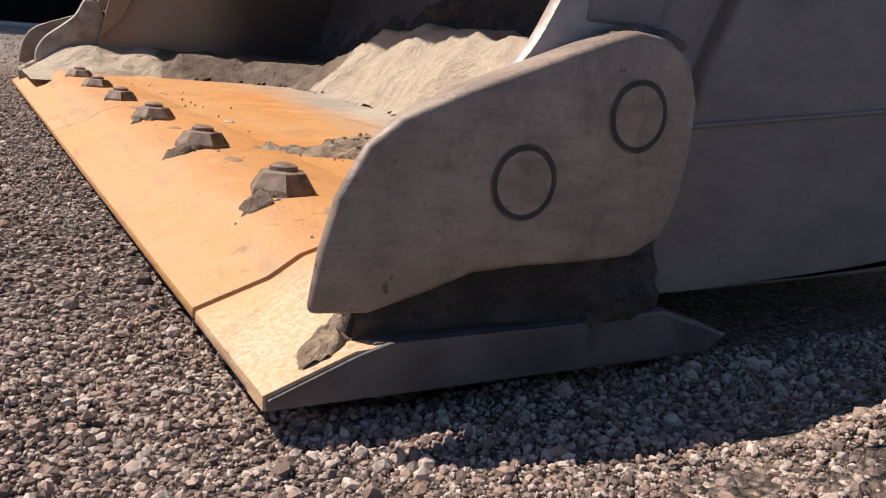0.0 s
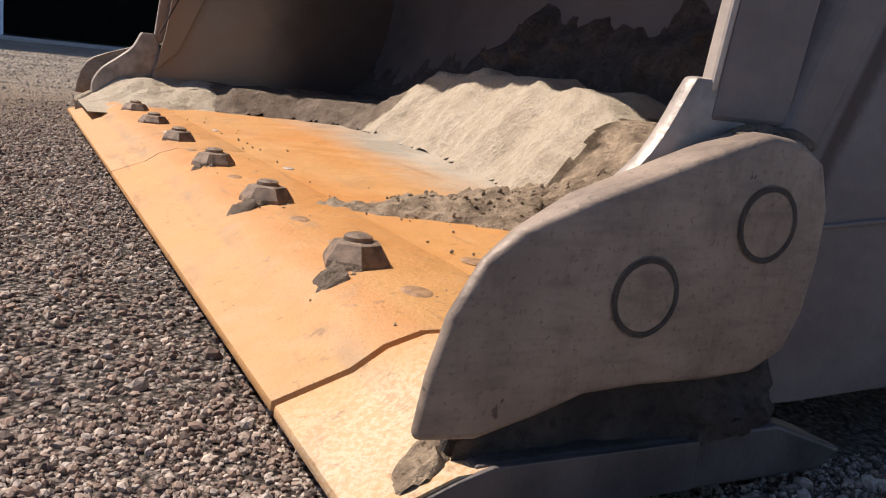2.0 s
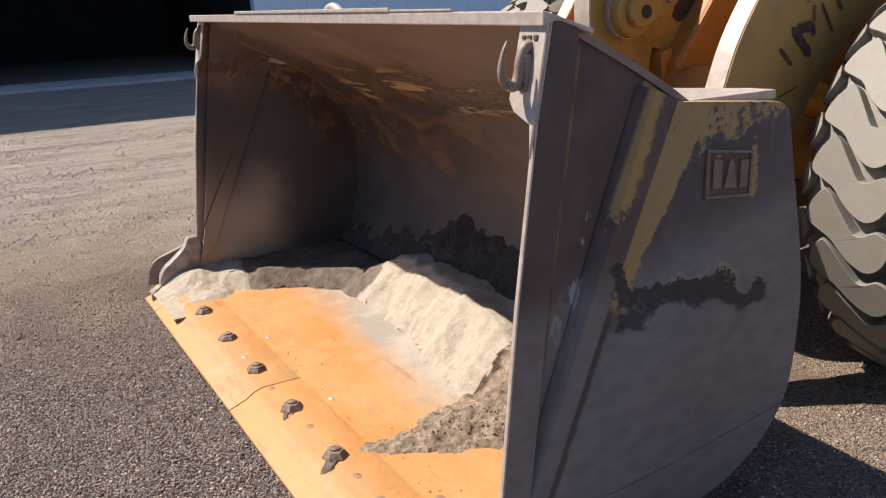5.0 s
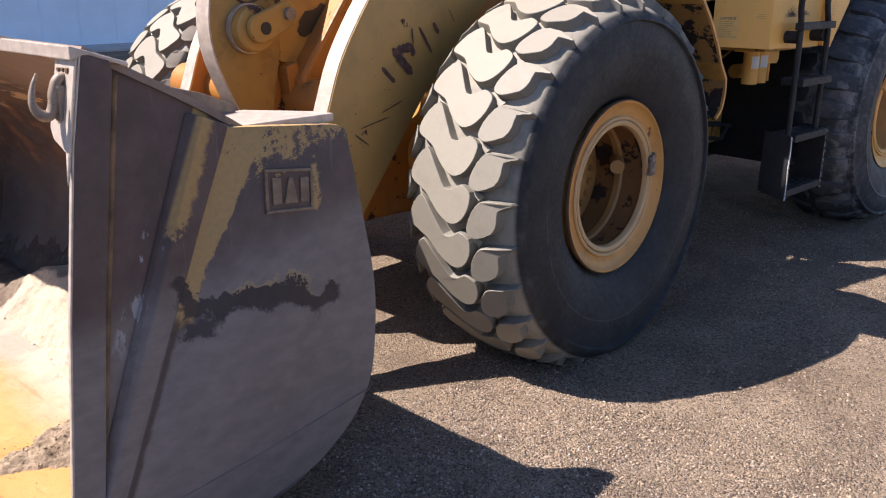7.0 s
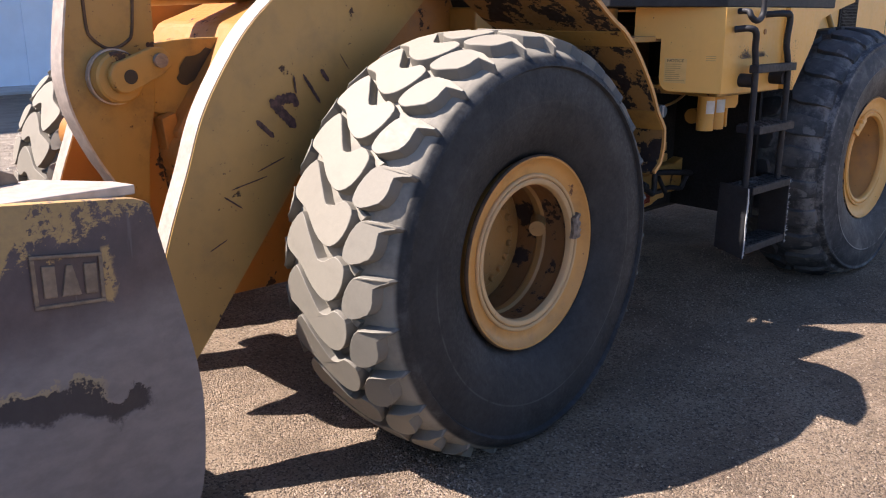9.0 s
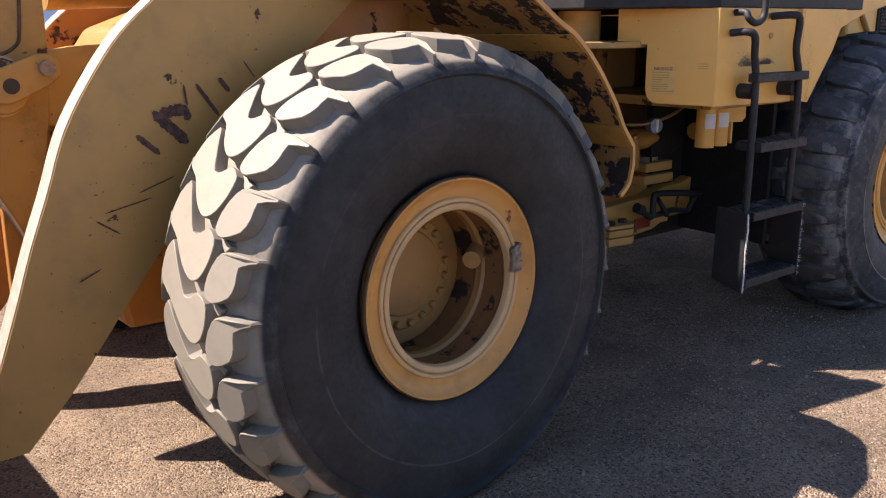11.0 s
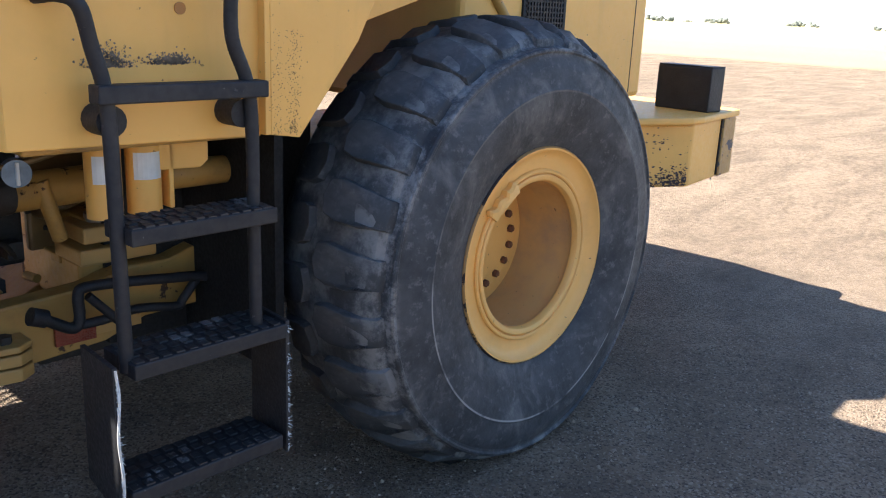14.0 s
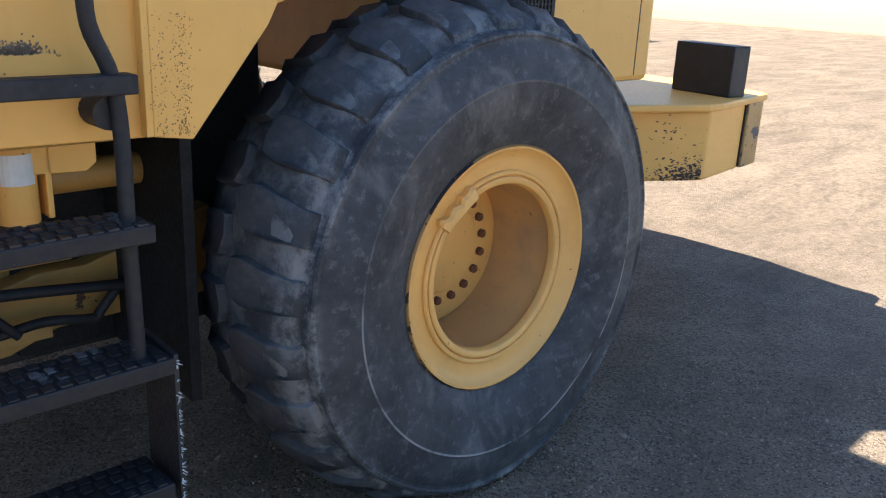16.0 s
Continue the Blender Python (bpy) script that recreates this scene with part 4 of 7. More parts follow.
        return 0.009 + 0.024 * k + 0.016 * fbm(x, z, 45.0, 3.0, 4) * (0.35 + k)
    bm = bmesh.new()
    cols = [[bm.verts.new((x, y + s * cake(x, z), z)) for z in np.linspace(0.058, 0.135, 14)] for x in np.linspace(-2.54, -2.262, 44)]
    for a, b in zip(cols, cols[1:]):
        for i in range(13):
            bm.faces.new((a[i], a[i + 1], b[i + 1], b[i]))
    bpart("caked_mud", bm, MUD, "rough mud caked under the guard", smooth=50)
    gp = [(-2.588, 0.094), (-2.582, 0.135), (-2.572, 0.172), (-2.552, 0.207), (-2.528, 0.226), (-2.48, 0.246), (-2.36, 0.289), (-2.335, 0.296), (-2.306, 0.293),
          (-2.280, 0.278), (-2.267, 0.245), (-2.267, 0.205), (-2.273, 0.165), (-2.286, 0.136), (-2.315, 0.121), (-2.36, 0.118), (-2.42, 0.118), (-2.465, 0.115), (-2.50, 0.103), (-2.545, 0.091)]
    slab = prism(gp, y + s * 0.045, y + s * 0.006, "y")
    for v in slab.verts:
        if abs(v.co.y) < HW + 0.02 and v.co.x < -2.46:
            v.co.y = y + s * (0.006 + 0.027 * min(1.0, (-2.46 - v.co.x) / 0.08))
    guard = bpart("corner_guard", bevel(slab, 0.0055, 3, 50), GUARD, "cast steel corner guard with two round plugs", smooth=40)
    bpart("shoulder_plate", prism(curve_xz([(-2.540, 0.100), (-2.535, 0.145), (-2.505, 0.192), (-2.450, 0.236), (-2.405, 0.275), (-2.374, 0.33)], 5) + [(-2.33, 0.33), (-2.30, 0.25), (-2.30, 0.12), (-2.48, 0.12)], y + s * 0.002, y - s * (0.014 if s < 0 else 0.05), "y", 0.004), SWEPT, "swept worn plate joining bar and lip", smooth=40)
    for cx, cz in ((-2.428, 0.182), (-2.328, 0.233)):
        ring = lathe([(0.0, 0.001), (0.0235, 0.001), (0.0245, -0.001), (0.0255, -0.006), (0.0275, -0.006), (0.0285, 0.0003)], 40)
        for v in ring.verts:
            v.co = Vector((cx + v.co.x, y + s * (0.0452 + v.co.y), cz + v.co.z))
        part("plug", ring, GUARD, guard, smooth=40)
        part("plug_groove", lathe([(0.0242, s * 0.0466 + y), (0.0276, s * 0.0466 + y)], 40), GROOVE, guard, m=pose(cx, 0, cz))
# weld seam on the inside of the far cheek
bpart("inner_seam", tube([(-2.10, HW - 0.0755, 0.75), (-2.121, HW - 0.0755, 0.714), (-2.241, HW - 0.0755, 0.489), (-2.318, HW - 0.0755, 0.335)], 0.0028, 6, 4), GROOVE, "thin dark weld seam", smooth=60)

back_hook = tube([(-1.80, 0.74, 1.28), (-1.80, 0.74, 1.375), (-1.80, 0.71, 1.42), (-1.80, 0.64, 1.43), (-1.80, 0.56, 1.40)], 0.020, 10, 6)
bpart("lift_hook", back_hook, STEEL_EDGE, "forged grey lifting hook on the back", smooth=60)
for s in (-1, 1):
    y = s * HW if s < 0 else HW - 0.03
    bpart("back_ledge", prism([(-1.87, y - s * 0.03), (-1.485, y - s * 0.03), (-1.50, y - s * 0.10), (-1.625, s * 1.19), (-1.87, s * 1.19)], 1.172, 1.196, "z", 0.003), STEEL_EDGE, "flat ledge behind the cheek, bright in the sun")
    bpart("back_gusset", prism([(-2.09, 1.356), (-1.948, 1.306), (-1.77, 1.258), (-1.678, 1.219), (-1.668, 1.198), (-1.80, 1.150), (-2.09, 1.30)], s * 1.218, s * 1.188, "y", 0.004), RAISED, "dusty brown gusset on the bucket's back")

# cutting edge in four lengths, bevelled to the front
EDGE = [(-2.612, 0.022), (-2.612, 0.033), (-2.545, 0.058), (-2.515, 0.078), (-2.48, 0.0895), (-2.33, 0.0895), (-2.33, 0.022)]
LOW_EDGE = [(-2.6118, 0.0225), (-2.6118, 0.0336), (-2.545, 0.0586), (-2.512, 0.0606), (-2.512, 0.0225)]
for s in (-1, 1):
    bpart("edge_tip", prism(LOW_EDGE, s * 1.4465, s * 1.483, "y"), FLASH, "worn outer tip of the cutting edge", smooth=30)
for a, b in ((-1.449, -1.288), (-1.279, -0.024), (-0.018, 1.252), (1.257, 1.449)):
    bpart("cutting_edge", prism(EDGE, a, b, "y", 0.003), FLASH, "bolt-on cutting edge covered in pale orange rust", smooth=30)


for s in (-1, 1):
    # thin plate puts the end face's shade into its colour
    bpart("edge_end", prism([(-2.609, 0.023), (-2.609, 0.031), (-2.546, 0.0555), (-2.52, 0.063), (-2.34, 0.063), (-2.34, 0.023)], s * 1.482, s * 1.4865, "y", 0.001), SHOE, "flame-cut end of the cutting edge, toned dark for its shade")


def edge_bolt(y, rise, turn):
    """A worn plough-bolt nut: six-sided, domed, with a threaded stub."""
    bm = bmesh.new()
    n = 6
    prof = [(0.044, -0.004), (0.041, 0.008 * rise), (0.029, 0.0235 * rise), (0.020, 0.0255 * rise)]
    rings = [[bm.verts.new((r * math.cos(math.pi * 2 * i / n + turn), r * math.sin(math.pi * 2 * i / n + turn), z)) for i in range(n)] for r, z in prof]
    for a, b in zip(rings, rings[1:]):
        for i in range(n):
            bm.faces.new((a[i], a[(i + 1) % n], b[(i + 1) % n], b[i]))
    bm.faces.new(rings[-1])
    bevel(bm, 0.0022, 2, 15)
    nut = part("edge_bolt", bm, BOLT_WORN, bucket, "worn six-sided edge bolt", BM @ pose(-2.449, y, 0.086))
    stub = lathe([(0.017, 0.0), (0.0165, 0.006), (0.011, 0.009), (0.0, 0.0095)], 18)
    for v in stub.verts:
        v.co = Vector((v.co.x, v.co.z, v.co.y + 0.0245 * rise))
    part("stub", stub, BOLT_WORN, nut, smooth=40)


for i, y in enumerate((-1.033, -0.641, -0.249, 0.143, 0.535, 0.927)):
    edge_bolt(y, (1.15, 1.1, 1.05, 1.0, 0.95, 1.0)[i], 0.3 + 0.37 * i)

SPOT = plain("ground_off_spot", (0.30, 0.17, 0.085), 0.6, 0, 0.3, 60, 0.001)
for x, y, r in ((-2.44, -0.785, 0.019), (-2.435, -0.937, 0.020), (-2.445, -0.41, 0.017), (-2.455, -0.05, 0.016), (-2.43, -1.16, 0.022), (-2.29, -1.025, 0.021), (-2.30, -0.25, 0.015), (-2.45, 0.30, 0.015), (-2.30, 0.45, 0.014)):
    bm = lathe([(0.0, 0.0018), (r * 0.8, 0.0016), (r, 0.0)], 20)
    for v in bm.verts:
        v.co = Vector((v.co.x * 0.75, v.co.z, v.co.y))
    part("ground_spot", bm, SPOT if r > 0.0155 else STEEL_EDGE, bucket, "ground-off bolt spot", BM @ pose(x, y, 0.0897 if x < -2.33 else 0.0875), smooth=40)

# raised maker's plate, drawn as plain shapes
LG = [(-1.757, 1.081), (-1.597, 1.060), (-1.599, 0.943), (-1.757, 0.958)]
plate = bpart("maker_plate", prism(LG, -HW - 0.004, -HW + 0.004, "y", 0.002), CHEEK, "dark embossed maker's plate with plain raised shapes")


def on_plate(u, v):
    a = Vector(LG[0]).lerp(Vector(LG[1]), u)
    b = Vector(LG[3]).lerp(Vector(LG[2]), u)
    p = b.lerp(a, v)
    return p.x, p.y


for poly in (((0.0, 0.0), (1.0, 0.0), (1.0, 0.07), (0.0, 0.07)), ((0.0, 0.93), (1.0, 0.93), (1.0, 1.0), (0.0, 1.0)), ((0.0, 0.075), (0.06, 0.075), (0.06, 0.925), (0.0, 0.925)), ((0.94, 0.075), (1.0, 0.075), (1.0, 0.925), (0.94, 0.925))):
    part("plate_rim", prism([on_plate(u, v) for u, v in poly], -HW - 0.009, -HW - 0.003, "y", 0.002), RAISED, plate)
for poly in (((0.14, 0.20), (0.32, 0.20), (0.32, 0.80), (0.14, 0.80)), ((0.38, 0.20), (0.66, 0.20), (0.56, 0.80), (0.48, 0.80)), ((0.72, 0.20), (0.90, 0.20), (0.90, 0.80), (0.72, 0.80))):
    part("raised_shape", prism([on_plate(u, v) for u, v in poly], -HW - 0.010, -HW - 0.003, "y", 0.002), RAISED, plate)

# spoil left in the bucket
def spoil():
    def inner_x(z):
        best = -1.42
        for (x0, z0), (x1, z1) in zip(SHELL, SHELL[1:]):
            if z0 <= z <= z1 and z1 > z0:
                return x0 + (x1 - x0) * (z - z0) / (z1 - z0)
        return best

    toe = [(-2.64, 1.30), (-2.52, 1.17), (-2.30, 1.16), (-2.14, 1.12), (-1.95, 1.02), (-1.80, 0.80), (-1.79, 0.50), (-1.82, 0.26), (-1.84, 0.0), (-1.90, -0.4), (-1.93, -0.8), (-2.0, -1.15), (-2.2, -1.34), (-2.5, -1.44)]

    def into(x, y):
        """Distance behind the toe line, negative in front of it."""
        best, side = 9.0, 1.0
        for (ax, ay), (bx, by) in zip(toe, toe[1:]):
            dx, dy = bx - ax, by - ay
            t = max(0.0, min(1.0, ((x - ax) * dx + (y - ay) * dy) / (dx * dx + dy * dy)))
            ex, ey = x - ax - t * dx, y - ay - t * dy
            q = math.hypot(ex, ey)
            if q < best:
                best, side = q, (1.0 if dx * ey - dy * ex > 0 else -1.0)
        return best * side

    def bank(x, y):
        q = into(x, y) + 0.05 * fbm(x, y, 4.0, 4.0, 3)
        slope = 0.82 if x > -2.1 else 0.34
        rough = (0.020 * fbm(x, y, 5.0, 1.0, 3) + 0.018 * abs(nz(x, y, 11, 7)) + 0.016 * max(0.0, 0.55 - noise.voronoi(Vector((x * 15, y * 15, 2.1)))[0][0]) + 0.012 * max(0.0, nz(x, y, 24, 7)) ** 2 + 0.003 * nz(x, y, 55, 9)) * min(1.0, max(0.0, q * 12))
        crest = (0.335 + 0.08 * fbm(0.3, y, 2.6, 8.0, 3)) if x > -2.15 else 0.165
        crest *= 1.0 - 0.26 * max(0.0, min(1.0, (-y - 0.05) / 0.6))
        crest *= 0.55 + 0.45 * max(0.0, min(1.0, (0.80 - y) / 0.55))
        return max(0.055, min(crest + 0.5 * rough, 0.0925 + slope * q * (1.0 + 0.9 * max(0.0, q)) + rough)) if q > -0.06 else 0.055

    def heap(name, keep, material, label, category):
        bm = grid(np.arange(-2.62, -1.38, 0.0135), np.arange(-1.435, 1.436, 0.0135), bank)
        gone = [v for v in bm.verts if v.co.z < 0.06 or v.co.x > inner_x(v.co.z) + 0.02 or not keep(v.co.x + 0.04 * nz(v.co.x, v.co.y, 8, 3), v.co.y + 0.05 * nz(v.co.x, v.co.y, 8, 1))]
        bmesh.ops.delete(bm, geom=gone, context="VERTS")
        tagged(part(name, bm, material, None, smooth=180), label, category, kind="stuff")
    heap("dirt_bank", lambda x, y: y < -0.56 + 0.25 * (x + 1.9), DIRT, "bank of crumbly brown dirt beside the sand", "dirt")
    heap("sand_bank", lambda x, y: -0.60 + 0.25 * (x + 1.9) < y < 0.66, SAND, "bank of dry pale sand along the bucket's back", "sand")

    heap("dirt_bank", lambda x, y: y > 0.62 and x > -2.16, DARK_DIRT, "dark crumbly soil banked against the bucket's back", "dirt")

    def ease(v):
        v = max(0.0, min(1.0, v))
        return v * v * (3 - 2 * v)

    def corner(x, y):
        """Sand blown into the far corner, climbing the cheek."""
        rise = ease((y - 1.0 - 0.10 * ease((x + 2.2) / 0.4) + 0.05 * nz(x, y, 5, 3)) / 0.44) * ease((x + 2.60) / 0.20) * (1.0 - 0.45 * ease((x + 2.15) / 0.5))
        return 0.072 + 0.105 * rise + 0.020 * fbm(x, y, 8.0, 4.0, 4) * min(1.0, rise * 4)
    bm = grid(np.arange(-2.585, -1.55, 0.012), np.arange(0.96, 1.436, 0.012), corner)
    tagged(part("sand_drift", bm, SAND, None, smooth=180), "drift of pale sand in the bucket's far corner", "sand", kind="stuff")

    # crumbly tongue behind the second bolt
    def tongue(x, y):
        k = (x + 2.46) / 1.0
        cy = -0.655 - 0.13 * k
        w = 0.022 + 0.40 * max(0, k) ** 1.1
        edge = (y - cy) / w + 0.35 * nz(x, y, 9, 2)
        core = max(0.0, 1 - edge * edge) if k > 0 else 0.0
        lumps = 0.020 * max(0.0, 0.62 - noise.voronoi(Vector((x * 26, y * 26, 0.3)))[0][0]) + 0.012 * max(0.0, 0.6 - noise.voronoi(Vector((x * 61, y * 61, 1.3)))[0][0])
        return 0.074 + core ** 0.9 * (0.010 + 0.125 * min(1.0, max(0, k)) ** 1.4) + (0.020 * fbm(x, y, 12.0, 3.0, 4) + 1.5 * lumps) * min(1.0, core * 2.5) * (0.35 + 0.7 * max(0, k))
    bm = grid(np.arange(-2.47, -1.45, 0.0075), np.arange(-1.20, -0.30, 0.0075), tongue)
    tagged(part("dirt_tongue", bm, DIRT, None, smooth=60), "crumbly brown dirt heap on the bucket floor", "dirt", kind="stuff")

    # clods broken off the tongue and lying about the floor
    rng = random.Random(31)
    bm = bmesh.new()
    for i in range(420):
        k = rng.random() ** 0.7
        big = i < 370
        if big:
            px, py = -2.30 + 0.68 * k, -0.675 - 0.12 * k + rng.gauss(0, 0.04 + 0.115 * k)
        else:
            px, py = rng.uniform(-2.55, -2.2), rng.uniform(-1.35, 0.9)
        s = rng.uniform(0.002, 0.0045) + 0.006 * rng.random() ** 5 * k if big else rng.uniform(0.0015, 0.003)
        lie = tongue(px, py)
        if big and lie < 0.095:
            s *= 0.4
        top = max(0.0885, lie) if px > -2.45 else (0.0895 if px > -2.48 else 0.0895 - (-2.48 - px) * 0.42)
        r = bmesh.ops.create_icosphere(bm, subdivisions=1, radius=s)
        for v in r["verts"]:
            v.co = v.co * rng.uniform(0.6, 1.3) + Vector((px, py, top + 0.15 * s))
    tagged(part("dirt_clods", bm, DIRT, None), "crumbs and clods of dry dirt on the bucket floor", "dirt", kind="stuff")

    # drifts in the shade of the bolts and at the near lip
    for i, (x, y, lx, ly, h) in enumerate(((-2.478, -1.068, 0.066, 0.028, 0.013), (-2.476, -0.672, 0.060, 0.026, 0.013), (-2.470, -0.280, 0.048, 0.022, 0.011),
                                           (-2.545, -1.445, 0.046, 0.020, 0.010), (-2.56, 1.43, 0.07, 0.05, 0.045))):
        def drift(px, py, x=x, y=y, lx=lx, ly=ly, h=h):
            ang = 0.75
            dx, dy = px - x, py - y
            u, v = (dx * math.cos(ang) + dy * math.sin(ang)) / lx, (-dx * math.sin(ang) + dy * math.cos(ang)) / ly
            q = max(0.0, 1 - u * u - v * v + 0.5 * nz(px, py, 30, i))
            floor = 0.084 if px > -2.48 else 0.0895 - (-2.48 - px) * 0.42
            floor = min(floor, 0.0595) if py < -1.450 else floor
            return floor - 0.004 - 0.010 * (1 - min(1.0, q * 6)) + h * (1.0 - (1.0 - min(1.0, q)) ** 2) + (0.005 * nz(px, py, 70, i) + 0.005 * fbm(px, py, 150, i, 2)) * min(1, q * 2)
        bm = grid(np.linspace(max(x - 1.6 * max(lx, ly), -2.595), x + 1.6 * max(lx, ly), 60), np.linspace(max(y - 1.6 * max(lx, ly), -1.474), min(y + 1.6 * max(lx, ly), 1.45), 60), drift)
        tagged(part("dirt_drift", bm, DARK_DIRT if i < 3 else (DIRT if i < 4 else SAND), None, smooth=60), "small drift of dirt against a worn edge bolt" if i < 3 else "drift of dirt in the bucket's corner", "dirt", kind="stuff")

    # dark mud clinging to the back
    bm = bmesh.new()
    zs, ys = np.linspace(0.16, 0.86, 56), np.arange(-1.42, 1.425, 0.016)
    rows = []
    for y in ys:
        top = 0.36 + 0.20 * math.exp(-((y - 0.10) / 0.50) ** 2) + 0.14 * math.exp(-((y + 0.50) / 0.25) ** 2) + 0.07 * fbm(2, y, 3.2, 6.0, 3) + 0.06 * fbm(3, y, 9.0, 2.0, 3)
        row = []
        for z in zs:
            top_z = top + 0.06 * fbm(y, z, 10.0, 7.0, 3)
            k = min(1.0, max(0.0, (top_z - z) / 0.16)) ** 1.3
            t = -0.012 + k * (0.03 + 0.10 * min(1.0, max(0.0, top_z - z) / 0.3) + 0.045 * fbm(y, z, 11.0, 5.0, 4) + 0.020 * nz(y, z, 40, 1))
            t *= max(0.0, min(1.0, (z - 0.22) / 0.16)) if t > 0 else 1.0
            row.append(bm.verts.new((inner_x(z) - t, y, z)))
        rows.append(row)
    for a, b in zip(rows, rows[1:]):
        for i in range(len(zs) - 1):
            bm.faces.new((a[i], a[i + 1], b[i + 1], b[i]))
    tagged(part("caked_mud", bm, MUD, None, smooth=60), "dark damp mud caked on the bucket's back wall", "mud", kind="stuff")


spoil()

# ---- wheel loader ----
loader = thing("wheel_loader", "old yellow articulated wheel loader with big tyres, chipped and dusty", "wheel loader")
REAR = pose(3.318, -0.139, 0, 0, 0, -2.9)


def lp(name, bm, mat, label="", m=None, parent=None, smooth=None):
    return part(name, bm, mat, parent or loader, label, m, smooth)


def rp(name, bm, mat, label="", smooth=None):
    return part(name, bm, mat, loader, label, REAR, smooth)


def dp(m, name, bm, mat, label="", smooth=None):
    return part(name, bm, mat, loader, label, m, smooth)


AXLE_Z, TY = 0.724, 1.225        # axle height and tyre centre off the middle


def tyre_profile(hw=0.290, crown=0.765):
    half = [(0.345, 0.185), (0.372, 0.212), (0.40, 0.238), (0.46, 0.262), (0.53, hw), (0.60, hw - 0.002), (0.665, hw - 0.012), (0.680, hw - 0.015), (0.687, hw - 0.002), (0.698, hw - 0.004), (0.722, hw - 0.028), (0.742, hw - 0.055), (0.758, 0.18), (crown + 0.002, 0.11), (crown + 0.006, 0.0)]
    return [(r, -y) for r, y in half] + [(r, y) for r, y in half[-2::-1]]


def worn_profile():
    """A dished wall that ends in a sharp shoulder ridge, then a set-back rounded tread."""
    half = [(0.345, 0.185), (0.362, 0.222), (0.376, 0.236), (0.41, 0.252), (0.47, 0.274), (0.53, 0.287), (0.568, 0.290), (0.574, 0.2865), (0.62, 0.281), (0.655, 0.268), (0.672, 0.259), (0.680, 0.2585), (0.686, 0.263), (0.693, 0.261),
            (0.697, 0.254), (0.696, 0.236), (0.702, 0.218), (0.726, 0.204), (0.743, 0.178), (0.756, 0.13), (0.763, 0.07), (0.765, 0.0)]
    return [(r, -y) for r, y in half] + [(r, y) for r, y in half[-2::-1]]


def crown_at(v, prof):
    """Radius of the carcass at the offset v across."""
    pts = sorted(((y, r) for r, y in prof if r > 0.695))
    ys, rs = [p[0] for p in pts], [p[1] for p in pts]
    return float(np.interp(v, ys, rs))


def carcass(sag, prof):
    bm = lathe(prof, 120, closed=True)
    for v in bm.verts:
        if v.co.z < -sag:
            v.co.z = -sag - 0.12 * (-sag - v.co.z)
        if v.co.z < -0.35 and abs(v.co.y) > 0.2:
            v.co.y *= 1 + 0.10 * ((-0.35 - v.co.z) / 0.37) ** 2
    return bm


def tread_block(poly, high, soft, rounding, prof):
    """One raised block; poly in metres across and degrees round."""
    bm, hw = bmesh.new(), 0.290
    pts = smooth_path([(a, b * 0.014, 0) for a, b in poly + poly[:1]], rounding)[:-1] if rounding > 1 else [Vector((a, b * 0.014, 0)) for a, b in poly]
    c = sum(pts, Vector()) / len(pts)
    m = len(pts)
    loops = []
    for inset, lift in ((-0.004, -0.012), (0.0, high * 0.80), (soft * 0.45, high * 0.95), (soft, high)):
        ring = []
        for i, p in enumerate(pts):
            t = (pts[(i + 1) % m] - pts[i - 1]).normalized()
            q = p + Vector((-t.y, t.x, 0)) * inset
            v = max(-hw + 0.003, min(hw - 0.003, q.x))
            r = crown_at(v, prof) + lift * (1.0 if abs(v) < hw - 0.05 else 0.8)
            a = radians(q.y / 0.014)
            ring.append(bm.verts.new((-r * math.cos(a), v, r * math.sin(a))))
        loops.append(ring)
    for a, b in zip(loops, loops[1:]):
        for i in range(m):
            bm.faces.new((a[i], a[(i + 1) % m], b[(i + 1) % m], b[i]))
    bm.faces.new(loops[-1])
    return bm


def wound(poly):
    """The polygon run anticlockwise, so that insets go inwards."""
    area = sum(a[0] * b[1] - b[0] * a[1] for a, b in zip(poly, poly[1:] + poly[:1]))
    return poly if area > 0 else poly[::-1]


FRONT_LUGS = [[(-0.262, 18.2), (-0.175, 18.2), (-0.135, 16.6), (-0.104, 12.4), (-0.096, 9.2), (-0.110, 7.9), (-0.142, 7.4), (-0.205, 9.4), (-0.226, 12.6), (-0.228, 15.8), (-0.262, 17.2)],
              [(0.137, 16.7), (0.186, 13.7), (0.213, 10.1), (0.212, 7.9), (0.185, 6.5), (0.116, 4.5), (0.085, 2.4), (0.048, -0.3), (0.0, -2.4), (-0.037, -2.6),
               (-0.075, -1.0), (-0.105, 2.3), (-0.113, 5.9), (-0.094, 7.6), (-0.060, 8.5), (-0.021, 7.0), (0.016, 6.9), (0.050, 9.9), (0.098, 14.3)],
              [(0.231, 22.3), (0.262, 21.2), (0.285, 19.1), (0.288, 15.0), (0.275, 12.7), (0.248, 13.6), (0.222, 15.8), (0.210, 18.8)]]
TIE_LUG = [(-0.071, 8.1), (-0.094, 9.0), (-0.121, 7.3), (-0.154, 6.3), (-0.133, 4.5), (-0.101, 6.4)]
PITCH_REAR = 360.0 / 26
